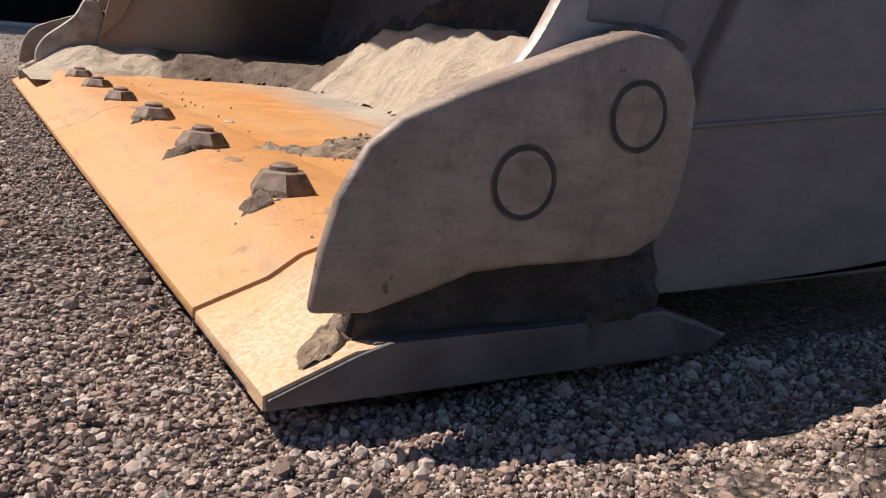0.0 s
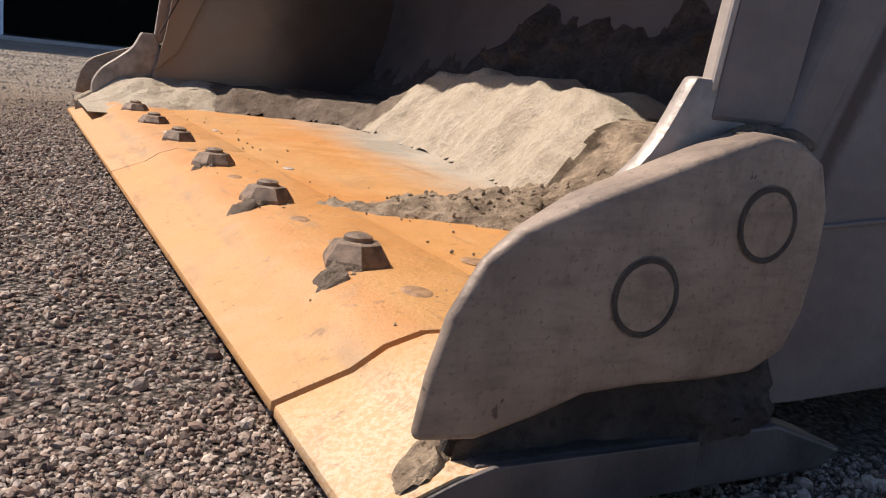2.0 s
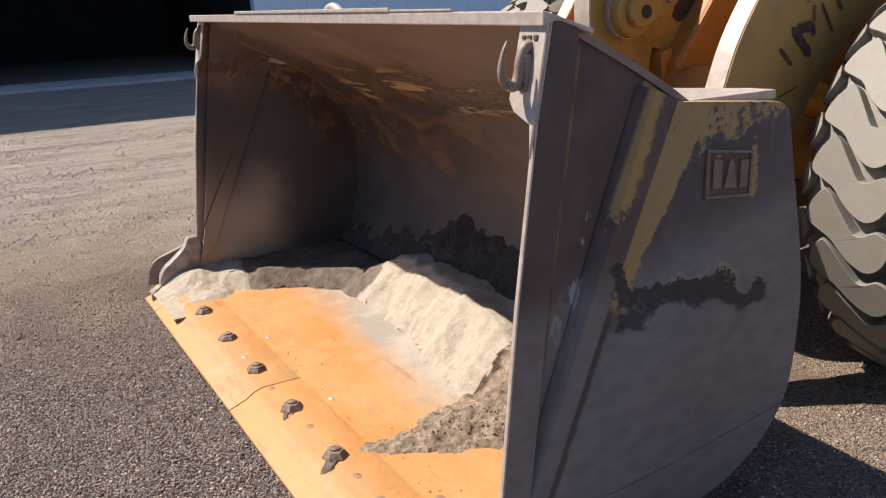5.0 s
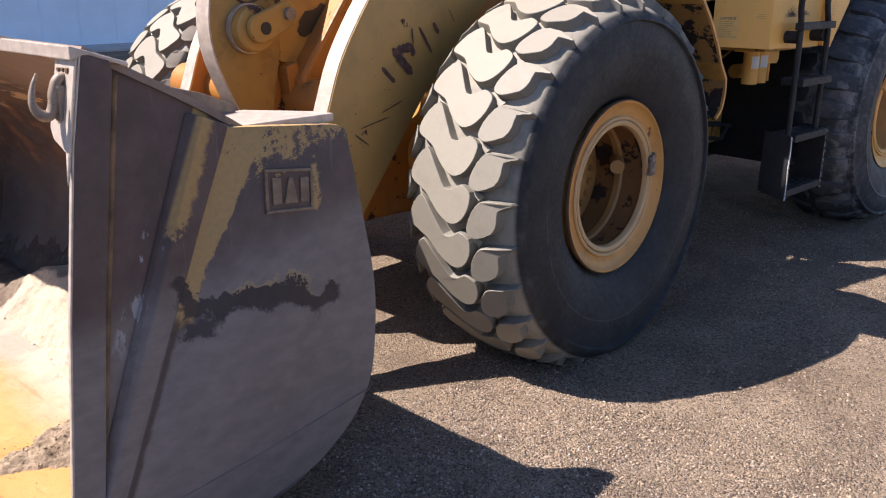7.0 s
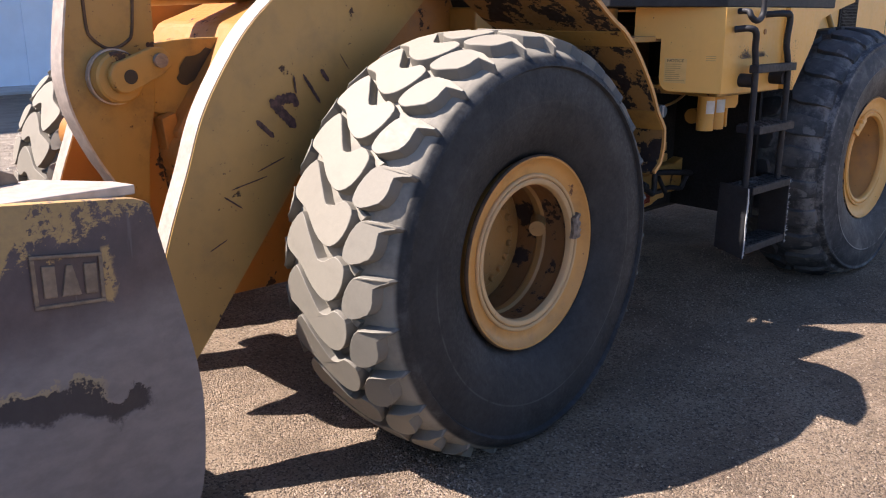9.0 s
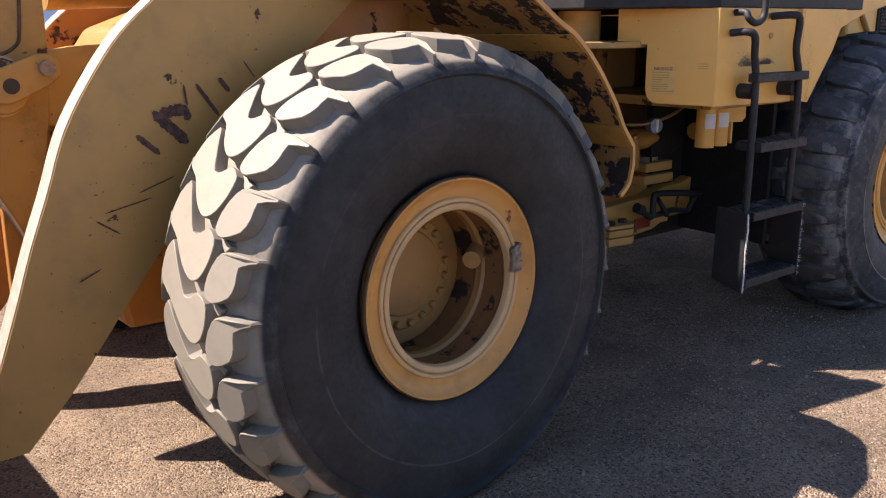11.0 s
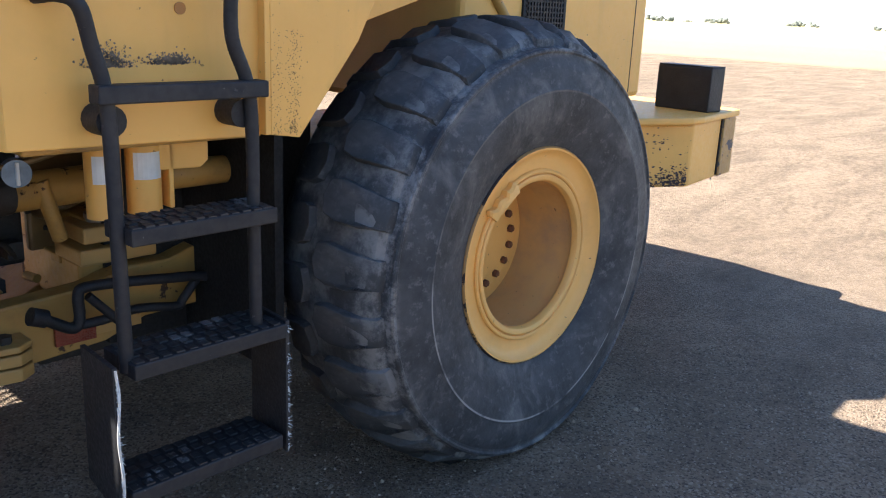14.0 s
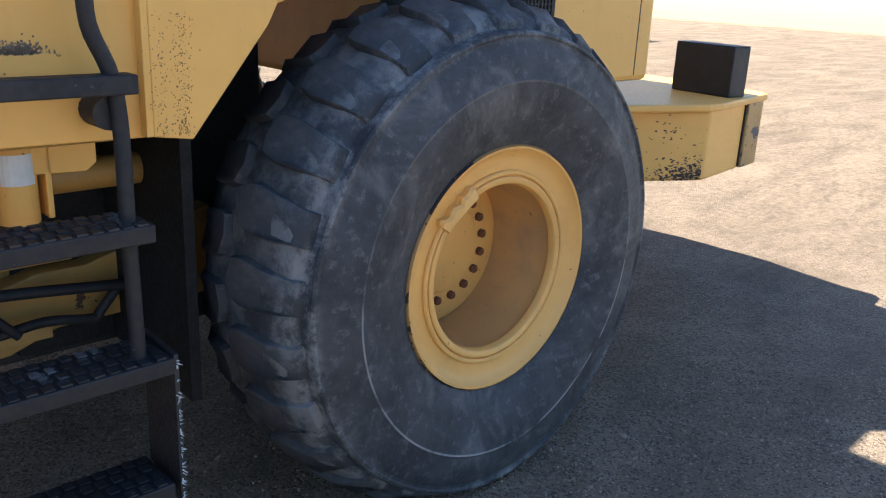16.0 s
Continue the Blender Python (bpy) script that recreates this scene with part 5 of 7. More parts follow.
REAR_LUGS = [[(y, u * PITCH_REAR) for y, u in poly] for poly in (
    [(-0.226, 0.13), (-0.228, 0.38), (-0.224, 0.63), (-0.150, 0.69), (-0.065, 0.76), (-0.020, 0.72), (-0.004, 0.44), (-0.022, 0.17), (-0.070, 0.09), (-0.150, 0.09)],
    [(0.226, 0.63), (0.228, 0.88), (0.224, 1.13), (0.150, 1.19), (0.065, 1.26), (0.040, 1.22), (0.022, 0.94), (0.038, 0.67), (0.070, 0.59), (0.150, 0.59)])]
N_FRONT, N_REAR = 28, 26


def shared(name, bm, material, smooth):
    ob = part(name, bm, material, None, smooth=smooth)
    me = ob.data
    bpy.data.objects.remove(ob)
    return me


FRONT_SET = (shared("tyre", carcass(AXLE_Z - 0.004, tyre_profile()), RUBBER_FRONT, 40), [shared("tread_block", tread_block(wound(p), 0.040, 0.0035, 2, tyre_profile()), BLOCK_FRONT, 24) for p in FRONT_LUGS] + [shared("tie_bar", tread_block(wound(TIE_LUG), 0.016, 0.004, 1, tyre_profile()), BLOCK_FRONT, 30)], N_FRONT)
REAR_SET = (shared("tyre", carcass(AXLE_Z - 0.004, worn_profile()), RUBBER_REAR, 25), [shared("tread_block", tread_block(wound(p), 0.025, 0.0045, 1, worn_profile()), BLOCK_REAR, 35) for p in REAR_LUGS], N_REAR)
FLANGE = [(0.340, -0.12), (0.352, -0.19), (0.364, -0.208), (0.3695, -0.217), (0.366, -0.2235), (0.359, -0.2225), (0.352, -0.214), (0.340, -0.2045), (0.325, -0.199), (0.310, -0.197), (0.299, -0.196)]
LOCK_RING = [(0.3005, -0.190), (0.3000, -0.203), (0.2960, -0.207), (0.2890, -0.2065), (0.2855, -0.203), (0.2840, -0.197), (0.2825, -0.197), (0.2810, -0.2035), (0.2770, -0.206), (0.2690, -0.2055), (0.2615, -0.202), (0.2570, -0.194), (0.2560, -0.180)]
BARREL = [(0.2560, -0.181), (0.262, -0.172), (0.2665, -0.160), (0.2680, -0.130), (0.2640, -0.020), (0.2620, 0.045), (0.2600, 0.075)]
DISC = [(0.2610, 0.066), (0.2520, 0.058), (0.2300, 0.054), (0.2050, 0.053), (0.1980, 0.049), (0.1550, 0.048), (0.1480, 0.041), (0.1400, 0.039), (0.0700, 0.037), (0.0, 0.036)]


def lock_key(a0, half, bm=None):
    """The battered split of a lock ring: a bent bar along the ring with a notch and a tongue."""
    bm = bm or bmesh.new()
    rings = []
    for i, a in enumerate(np.linspace(a0 - half, a0 + half, 13)):
        u = i / 12.0
        k = 0.005 * math.sin(i * 1.9) + (0.012 if u > 0.86 else 0.0) - (0.010 if 0.40 < u < 0.50 else 0.0)
        r0, r1, y0 = 0.258 + 0.010 * u, 0.306 + k, -0.222 - 0.006 * math.sin(math.pi * u)
        rings.append([bm.verts.new((r * math.cos(a), yy, r * math.sin(a))) for r, yy in ((r0, y0 + 0.010), (r0 + 0.010, y0), (r1 - 0.010, y0 + 0.002), (r1, y0 + 0.010), (r1, -0.192), (r0, -0.188))])
    for p, q in zip(rings, rings[1:]):
        for i in range(6):
            bm.faces.new((p[i], p[(i + 1) % 6], q[(i + 1) % 6], q[i]))
    bm.faces.new(rings[0][::-1])
    bm.faces.new(rings[-1])
    return bm


def wheel(x, s, rubber_set, m, rim_mat, front):
    """One wheel: tyre, rim, disc, bolts and lock. s is -1 on the near side."""
    w = new("wheel")
    w.parent = loader
    base = m @ pose(x, s * TY, AXLE_Z, 0, 0, 0 if s < 0 else 180)
    w.matrix_basis = base
    w["label"] = "front wheel with sharp dusty tread blocks" if front else "rear wheel with worn dark tread"
    mesh, blocks, n = rubber_set
    t = new("tyre", mesh)
    t.parent = w
    t.matrix_basis = pose(0, 0.02, 0)
    for k in range(n):
        for me in blocks:
            blk = new(me.name.split(".")[0], me)
            blk.parent = w
            blk.matrix_basis = pose(0, 0.02, 0, 0, 360.0 * k / n, 0)
    t["label"] = "deep-lugged tyre, tread white with dust" if front else "worn black tyre with rounded tread"
    grow = 1.0 if front else 1.022

    def turned(prof):
        return lathe([(r * grow if r > 0.31 else r, y) for r, y in prof], 96)
    part("rim", turned(FLANGE), rim_mat, w, smooth=28)
    part("rim_edge", turned([(0.3655, -0.2250), (0.3695, -0.2215), (0.3715, -0.2165), (0.3695, -0.2090)]), RUSTED if front else FLAKED, w, "chipped rusty rim edge", smooth=40)
    part("lock_ring", turned(LOCK_RING), RING_OLD if front else rim_mat, w, "pale split lock ring" if front else "", smooth=28)
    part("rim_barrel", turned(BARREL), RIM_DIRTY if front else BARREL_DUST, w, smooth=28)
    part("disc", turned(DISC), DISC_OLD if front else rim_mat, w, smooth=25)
    if front:
        part("barrel_band", lathe([(0.2655, -0.075), (0.2560, -0.066), (0.2545, -0.040), (0.2640, -0.028)], 96), DISC_OLD, w, "weld band round the barrel", smooth=28)
        part("hub_plug", rod((0.178, -0.098, 0.044), (0.262, -0.040, 0.058), 0.032, 20), DISC_OLD, w, smooth=40)
    bolts, ring = (20, 0.181) if front else (18, 0.178)
    for i in range(bolts):
        a = 2 * math.pi * (i + 0.3) / bolts
        bm = lathe([(0.0150, 0.0), (0.0145, -0.014), (0.0110, -0.018), (0.0, -0.018)], 8)
        part("hub_bolt", bm, BLUE_CAP if (not front and i == 8) else (DISC_OLD if front else BOLT_RUST), w, m=pose(ring * math.cos(a), 0.050, ring * math.sin(a)), smooth=40)
    part("lock_ring_key", lock_key(radians(11.0) if front else radians(131.0), 0.16 if front else 0.25), GREY_KEY if front else rim_mat, w, "battered lock ring key", smooth=30)
    return w


I4 = Matrix.Identity(4)
for s in (-1, 1):
    wheel(0.03, s, FRONT_SET, I4, RIM_OLD, True)
    wheel(-0.014, s, REAR_SET, REAR, RIM, False)

# axles
lp("front_axle", rod((0.03, -1.15, AXLE_Z), (0.03, 1.15, AXLE_Z), 0.15, 24), YELLOW_WORN, smooth=40)
rp("rear_axle", rod((0.0, -1.15, AXLE_Z), (0.0, 1.15, AXLE_Z), 0.15, 24), YELLOW_WORN, smooth=40)

# lift arms: swept plates, sun along their leading edge painted as a pale strip
ARM_FRONT = curve_xz([(-1.30, 0.30), (-1.20, 0.52), (-1.115, 0.74), (-1.05, 0.92), (-0.985, 1.08), (-0.92, 1.25), (-0.83, 1.40), (-0.72, 1.54), (-0.58, 1.66), (-0.40, 1.79), (-0.12, 1.94), (0.20, 2.08), (0.48, 2.24), (0.66, 2.39), (0.745, 2.415), (0.79, 2.37)], 5)
ARM_BACK = curve_xz([(0.785, 2.29), (0.69, 2.19), (0.52, 2.00), (0.30, 1.80), (0.05, 1.58), (-0.25, 1.32), (-0.47, 1.10), (-0.65, 0.87), (-0.82, 0.66), (-0.97, 0.47), (-1.13, 0.30)], 5)
for s in (-1, 1):
    arm = lp("lift_arm", prism(ARM_FRONT + ARM_BACK, s * 0.79, s * 0.70, "y"), YELLOW_DULL if s < 0 else ORANGE, "swept lift arm plate, tan-yellow and scraped", smooth=30)
    part("arm_edge", strip(ARM_FRONT, s * 0.785, s * 0.705, -0.004), STEEL_EDGE, arm, "pale strip that paints the sunlit leading edge", smooth=40)
    if s > 0:
        arm.matrix_basis = pose(0.14, -0.30, 0)
    part("arm_pin", rod((-0.28, s * 0.79, 1.02), (-0.28, s * 0.88, 1.02), 0.055, 24), DARK, arm, smooth=40)

# scrawl on the near arm
def smear(x0, z0, x1, z1, w, seed):
    """A ragged flat stroke of paint on the arm's face."""
    bm, n = bmesh.new(), 22
    rs, lie = random.Random(seed), -0.7915 - 0.0005 * (seed % 12)
    d = Vector((x1 - x0, z1 - z0))
    side = Vector((-d.y, d.x)).normalized()
    a, b = [], []
    for i in range(n + 1):
        t = i / n
        taper = min(1.0, 5 * t + 0.3, 5 * (1 - t) + 0.3)
        p = Vector((x0, z0)) + d * t
        q, r = p + side * w * taper * rs.uniform(0.78, 1.15), p - side * w * taper * rs.uniform(0.78, 1.15)
        a.append(bm.verts.new((q.x, lie, q.y)))
        b.append(bm.verts.new((r.x, lie, r.y)))
    for i in range(n):
        bm.faces.new((a[i], a[i + 1], b[i + 1], b[i]))
    return bm


SMEAR = plain("dark_paint_smear", (0.085, 0.042, 0.034), 0.7, 0, 0.5, 60, 0.001)
scr = lp("paint_scrawl", smear(-0.711, 1.228, -0.640, 1.164, 0.010, 1), SMEAR, "dark smeared paint marks on the arm")
for i, q in enumerate(((-0.652, 1.297, -0.544, 1.190, 0.018), (-0.632, 1.286, -0.548, 1.302, 0.019), (-0.556, 1.312, -0.534, 1.264, 0.014), (-0.503, 1.376, -0.430, 1.270, 0.007), (-0.545, 1.375, -0.538, 1.310, 0.004), (-0.423, 1.391, -0.388, 1.346, 0.009), (-0.331, 1.443, -0.291, 1.387, 0.002))):
    part("mark", smear(*q, i + 4), SMEAR, scr)
for i, q in enumerate(((-0.86, 0.98, -0.79, 0.93, 0.003), (-0.83, 1.0, -0.68, 1.03, 0.0025), (-0.72, 1.05, -0.60, 1.09, 0.0025), (-0.93, 0.80, -0.86, 0.83, 0.0025))):
    part("scratch", smear(*q, i + 20), SMEAR, scr)

# tilt lever and its link behind the bucket
LEV = curve_xz([(-0.95, 0.80), (-1.025, 0.966), (-1.09, 1.08), (-1.155, 1.23), (-1.178, 1.34), (-1.176, 1.44), (-1.145, 1.63), (-1.10, 1.85)], 4)
for s in (-1,):
    lev = lp("tilt_lever", prism(LEV + [(-0.82, 1.85), (-0.82, 1.50), (-0.84, 1.25), (-0.88, 1.05), (-0.90, 0.80)], s * 0.36, s * 0.30, "y", 0.006), YELLOW_WORN, "thick tilt lever, yellow paint worn to rust")
    lev.matrix_basis = pose(0.05, 0.12, 0)
    part("lever_recess", tube([(-1.08, -0.362, 1.80), (-1.08, -0.362, 1.56), (-1.06, -0.362, 1.50), (-1.0, -0.362, 1.465), (-0.93, -0.362, 1.49), (-0.905, -0.362, 1.55), (-0.885, -0.362, 1.80)], 0.006, 8), RUSTED, lev, "rim of a pressed recess", smooth=60)
    part("lever_edge", strip(LEV, s * 0.375, s * 0.285, -0.008), STEEL_EDGE, lev, "scraped pale edge flange", smooth=40)
link = lp("tilt_link", prism(curve_xz([(-1.04, 1.34), (-1.03, 1.40), (-0.98, 1.435), (-0.90, 1.44), (-0.70, 1.49), (-0.40, 1.50)], 4) + [(-0.36, 1.22), (-0.70, 1.20), (-0.92, 1.25), (-1.01, 1.29)], -0.40, -0.37, "y", 0.006), YELLOW_WORN, "worn yellow link plate")
link.matrix_basis = pose(0.0, 0.17, 0)
rs = random.Random(8)
bm = bmesh.new()
bm.faces.new([bm.verts.new((-0.585 + 0.105 * rs.uniform(0.75, 1.15) * math.cos(k * 0.286) + 0.045 * math.sin(k * 0.286), -0.4035, 1.385 + 0.070 * rs.uniform(0.75, 1.15) * math.sin(k * 0.286))) for k in range(22)])
part("grease_patch", bm, INK, link, "black grease smeared over the link")
bm = lathe([(0.0, -0.47), (0.020, -0.47), (0.020, -0.485), (0.084, -0.485), (0.092, -0.478), (0.095, -0.40)], 40)
part("grime_ring", lathe([(0.094, -0.4035), (0.132, -0.4035), (0.134, -0.399), (0.094, -0.399)], 36, closed=True), GREASY, link, "black grease round the boss", m=pose(-0.955, 0, 1.362))
part("wear_ring", lathe([(0.0955, -0.412), (0.1015, -0.412), (0.1015, -0.437), (0.0955, -0.437)], 40, closed=True), STEEL_EDGE, link, "bare polished ring round the boss", m=pose(-0.95, 0, 1.365), smooth=30)
part("boss", bm, YELLOW_WORN, link, m=pose(-0.95, 0, 1.365), smooth=30)
keep = prism(curve_xz([(-0.995, 1.335), (-1.005, 1.375), (-0.985, 1.415), (-0.945, 1.43)], 3) + [(-0.84, 1.47), (-0.80, 1.47), (-0.765, 1.44), (-0.765, 1.40), (-0.80, 1.37), (-0.90, 1.325), (-0.94, 1.31), (-0.975, 1.315)], -0.515, -0.485, "y", 0.005)
part("keeper_plate", keep, YELLOW_WORN, link, "flat keeper plate with a bolt and a hole")
part("keeper_hole", rod((-0.930, -0.517, 1.368), (-0.930, -0.50, 1.368), 0.026, 24), INK, link)
part("keeper_bolt", rod((-0.815, -0.535, 1.422), (-0.815, -0.51, 1.422), 0.026, 20), GUARD, link, smooth=40)
lp("tower_plate", prism([(-0.98, 0.62), (-0.975, 0.94), (-1.01, 1.25), (-0.70, 1.22), (-0.66, 0.90), (-0.60, 0.60)], -0.21, -0.17, "y", 0.006), ORANGE, "rust-orange frame plate")
lp("tower_rib", prism([(-0.72, 0.62), (-0.79, 1.20), (-0.73, 1.22), (-0.64, 0.62)], -0.28, -0.21, "y", 0.004), ORANGE, "upright stiffener")
lp("front_frame", prism([(-0.62, 0.45), (-0.75, 1.15), (-0.45, 1.55), (0.10, 1.75), (0.75, 1.70), (0.95, 1.30), (1.25, 1.15), (1.30, 0.55), (0.60, 0.42)], -0.33, 0.33, "y", 0.02), ORANGE, "welded front frame between the arms")
lp("cross_tube", rod((-0.68, -0.72, 1.05), (-0.68, 0.72, 1.05), 0.10, 24), ORANGE, "cross tube between the arms", smooth=40)
lp("tilt_cylinder", rod((-0.70, 0.0, 1.70), (0.40, 0.0, 1.75), 0.085, 24), YELLOW_WORN, smooth=40)
for s in (-1, 1):
    lp("lift_cylinder", rod((-0.30, s * 0.52, 1.02), (0.72, s * 0.48, 0.72), 0.075, 20), YELLOW_WORN, "hydraulic lift cylinder", smooth=40)

for s in (-1, 1):
    lp("loader_tower", prism([(0.30, 1.70), (0.93, 1.70), (0.92, 1.85), (0.86, 2.10), (0.80, 2.30), (0.70, 2.44), (0.55, 2.35)], s * 0.69, s * 0.60, "y", 0.008), YELLOW_WORN, "tower plate that carries the lift arm's pivot")
# added plate, stops a spot of sun reaching the ground below
lp("tower_deck", boxed(-0.10, 0.95, -0.595, 0.595, 1.70, 1.74, 0.008), DARK, "added plate that blocks sun between the tower plates")
bm = bmesh.new()
for i in range(20):
    for turn in (-1, 1):
        box(bm, -0.45, 0.45, -0.005, 0.005, -0.006, 0.006, pose(1.42, 1.30 + (i - 9.5) * 0.045, 1.50, 0, 0, 32 * turn))
lp("deck_grating", bm, BLACK, "expanded metal deck on the far side")

# front mudguard behind the tyre
GUARD_LINE = [(0.05, 1.735), (0.20, 1.715), (0.34, 1.655), (0.479, 1.569), (0.56, 1.528), (0.633, 1.471), (0.70, 1.405), (0.765, 1.328), (0.812, 1.265), (0.852, 1.195), (0.921, 1.112), (0.927, 1.060), (0.922, 1.014), (0.903, 0.957), (0.855, 0.918)]
for s in (-1, 1):
    guard = lp("mudguard", strip(GUARD_LINE[:5], s * 0.80, s * 1.446, 0.010), FLAKED, "mudguard with flaking yellow paint over folded panels", smooth=40)
    # alternate folds take a paler paint for light bounced off the ground
    for a, b, mat, y1, off in ((4, 6, YELLOW_WORN, 1.449, 0.004), (5, 8, FLAKED, 1.446, 0.0), (7, 10, FLAKED, 1.446, 0.001), (9, 11, YELLOW_WORN, 1.449, 0.004), (10, 15, FLAKED, 1.446, 0.0)):
        part("folded_panel", strip([(x - off, z - off) for x, z in GUARD_LINE[a:b]], s * 0.80, s * y1, 0.010), mat, guard, smooth=30)
    part("mudguard_lip", strip([(x + 0.002, z + 0.002) for x, z in curve_xz(GUARD_LINE[:10], 3) + curve_xz(GUARD_LINE[10:], 3)], s * 1.4465, s * 1.458, 0.016), RIM_OLD, guard, "paler bent edge with scraped paint", smooth=40)
    part("guard_stay", boxed(0.78, 0.90, s * 1.05, s * 1.25, 0.80, 0.915, 0.008), YELLOW_WORN, guard)

# frame box behind the near mudguard, with its warning label and step slots
side_box = lp("frame_box", prism([(0.88, 1.33), (1.068, 1.232), (1.226, 1.122), (1.226, 0.842), (0.88, 0.842)], -0.85, -0.34, "y", 0.005), YELLOW, "yellow box of the front frame with a warning label")
side_box.matrix_basis = pose(0.036, -0.02, 0.008)
label = part("warning_label", boxed(1.094, 1.222, -0.8525, -0.8506, 0.913, 1.021, 0.0005), WHITE_STICKER, side_box, "white warning label with small print")
part("label_heading", boxed(1.096, 1.150, -0.8532, -0.8526, 1.003, 1.019, 0.0001), plain("faded_orange_print", (0.62, 0.26, 0.12), 0.6, 0, 0.1, 30, 0.0), side_box)
for j in range(8):
    z = 0.992 - j * 0.0095
    part("print_bar", boxed(1.160, 1.216 - 0.007 * (j % 3), -0.8532, -0.8526, z - 0.004, z, 0.0001), PRINT_GREY, side_box)
    if j < 6:
        part("print_bar", boxed(1.102, 1.148 - 0.006 * (j % 2), -0.8532, -0.8526, z - 0.008, z - 0.004, 0.0001), PRINT_BLUE, side_box)
foot = lp("step_box", prism([(0.85, 0.838), (1.10, 0.838), (1.19, 0.69), (1.185, 0.537), (0.85, 0.53)], -0.85, -0.50, "y", 0.005), YELLOW_WORN, "slotted step box under the front frame")
foot.matrix_basis = Matrix.Translation((0.045, 0.431, -0.196)) @ Matrix.Scale(1.13, 4)
for z in (0.645, 0.585):
    part("step_slot", boxed(1.03, 1.165, -0.8535, -0.845, z, z + 0.024, 0.002), INK, foot, "dark slot")
    part("slot_lip", boxed(1.03, 1.165, -0.862, -0.8495, z - 0.010, z - 0.001, 0.002), YELLOW_DULL, foot)

# ---- rear half of the loader, in its own axes ----
rp("rear_frame", prism([(-1.15, 0.52), (-1.15, 0.84), (-0.60, 0.95), (1.35, 1.0), (1.35, 0.60), (-0.7, 0.50)], -0.52, 0.52, "y", 0.01), YELLOW_WORN, "heavy rear chassis")
rp("hood", boxed(0.05, 1.335, -0.98, 0.98, 1.165, 2.55, 0.025), YELLOW, "tall yellow engine hood")
rp("hood_gap", boxed(1.225, 1.231, -0.9815, -0.97, 1.19, 2.5, 0.001), INK, "dark seam of the hood's rear cover")
grille = rp("grille", boxed(0.40, 0.68, -0.990, -0.975, 1.25, 2.3, 0.003), BLACK, "black perforated grille")
bm = bmesh.new()
for i in range(13):
    box(bm, 0.425 + i * 0.019, 0.432 + i * 0.019, -0.996, -0.989, 1.28, 1.85)
for j in range(28):
    box(bm, 0.415, 0.665, -0.995, -0.988, 1.285 + j * 0.02, 1.292 + j * 0.02)
part("mesh", bm, DARK, grille)
rp("hood_rib", rod((0.02, -0.985, 1.80), (0.30, -0.985, 1.50), 0.02, 10), YELLOW_WORN, smooth=40)

# counterweight
CW = [(1.15, -0.50), (1.28, -0.86), (1.65, -1.07), (2.055, -1.018), (2.27, -0.80), (2.36, -0.3), (2.36, 0.3), (2.27, 0.80), (2.055, 1.018), (1.65, 1.07), (1.28, 0.86), (1.15, 0.50)]
cw = rp("counterweight", prism(CW, 0.735, 1.055, "z", 0.014), YELLOW, "chunky yellow counterweight, scuffed along the bottom")
cw.matrix_basis = REAR @ pose(0.03, -0.035, -0.028)
LIP = [(1.15, -0.90), (1.60, -1.09), (1.70, -1.098), (2.085, -1.045), (2.26, -1.022), (2.30, -0.97), (2.30, -0.80), (2.37, -0.3), (2.37, 0.3), (2.29, 0.80), (2.085, 1.045), (1.70, 1.098), (1.60, 1.09), (1.15, 0.90)]
part("top_plate", prism(LIP, 1.055, 1.09, "z", 0.010), YELLOW, cw, "overhanging top plate with dark bolts")
part("corner_casting", prism([(2.062, -1.034), (2.245, -1.012), (2.285, -0.97), (2.28, -0.805), (2.06, -0.98)], 0.74, 1.054, "z", 0.008), SCRAPED, cw, "rear corner scraped to grey metal")
part("vertical_seam", boxed(2.050, 2.058, -1.026, -1.01, 0.75, 1.055, 0.001), DARK, cw)
SOOT = plain("dark_scuff", (0.085, 0.062, 0.056), 0.7, 0, 0.3, 20, 0.001)
GREY_SCRAPE = plain("bare_grey_scrape", (0.20, 0.20, 0.215), 0.5, 0.2, 0.3, 25, 0.001)


def speckle(parent, at, n, seed, place, size, mat):
    """Spots of scraped paint, thick in the middle of a patch."""
    rs, bm = random.Random(seed), bmesh.new()
    for i in range(n):
        u, v = place(rs)
        r = rs.uniform(*size)
        bm.faces.new([bm.verts.new(at(u + r * rs.uniform(0.6, 1.2) * math.cos(k * 1.05), v + r * rs.uniform(0.6, 1.3) * math.sin(k * 1.05))) for k in range(6)])
    tagged(part("scuff_patch", bm, mat, parent), "dark scuffed speckles", kind="stuff")


front_of = lambda u, v: (1.65 - (u + 1.07) * 1.762 - 0.0012, u - 0.0022, v)
speckle(cw, front_of, 420, 3, lambda q: (-1.062 + abs(q.gauss(0, 0.060)), 0.742 + abs(q.gauss(0, 0.045))), (0.0008, 0.0045), SOOT)
speckle(cw, front_of, 24, 9, lambda q: (-0.97 + q.gauss(0, 0.03), 0.97 + q.gauss(0, 0.04)), (0.002, 0.005), SOOT)
corner_of = lambda u, v: (2.064 + u * 0.696 + 0.0016, -1.033 + u * 0.718 - 0.0016, v)
speckle(cw, corner_of, 170, 5, lambda q: (0.16 + q.gauss(0, 0.05), 0.77 + abs(q.gauss(0, 0.10))), (0.003, 0.009), SOOT)
speckle(cw, corner_of, 120, 6, lambda q: (0.09 + q.gauss(0, 0.03), 0.88 + q.gauss(0, 0.06)), (0.006, 0.016), GREY_SCRAPE)
crate = thing("rubber_block", "black rubber block standing on the yellow counterweight", "block")
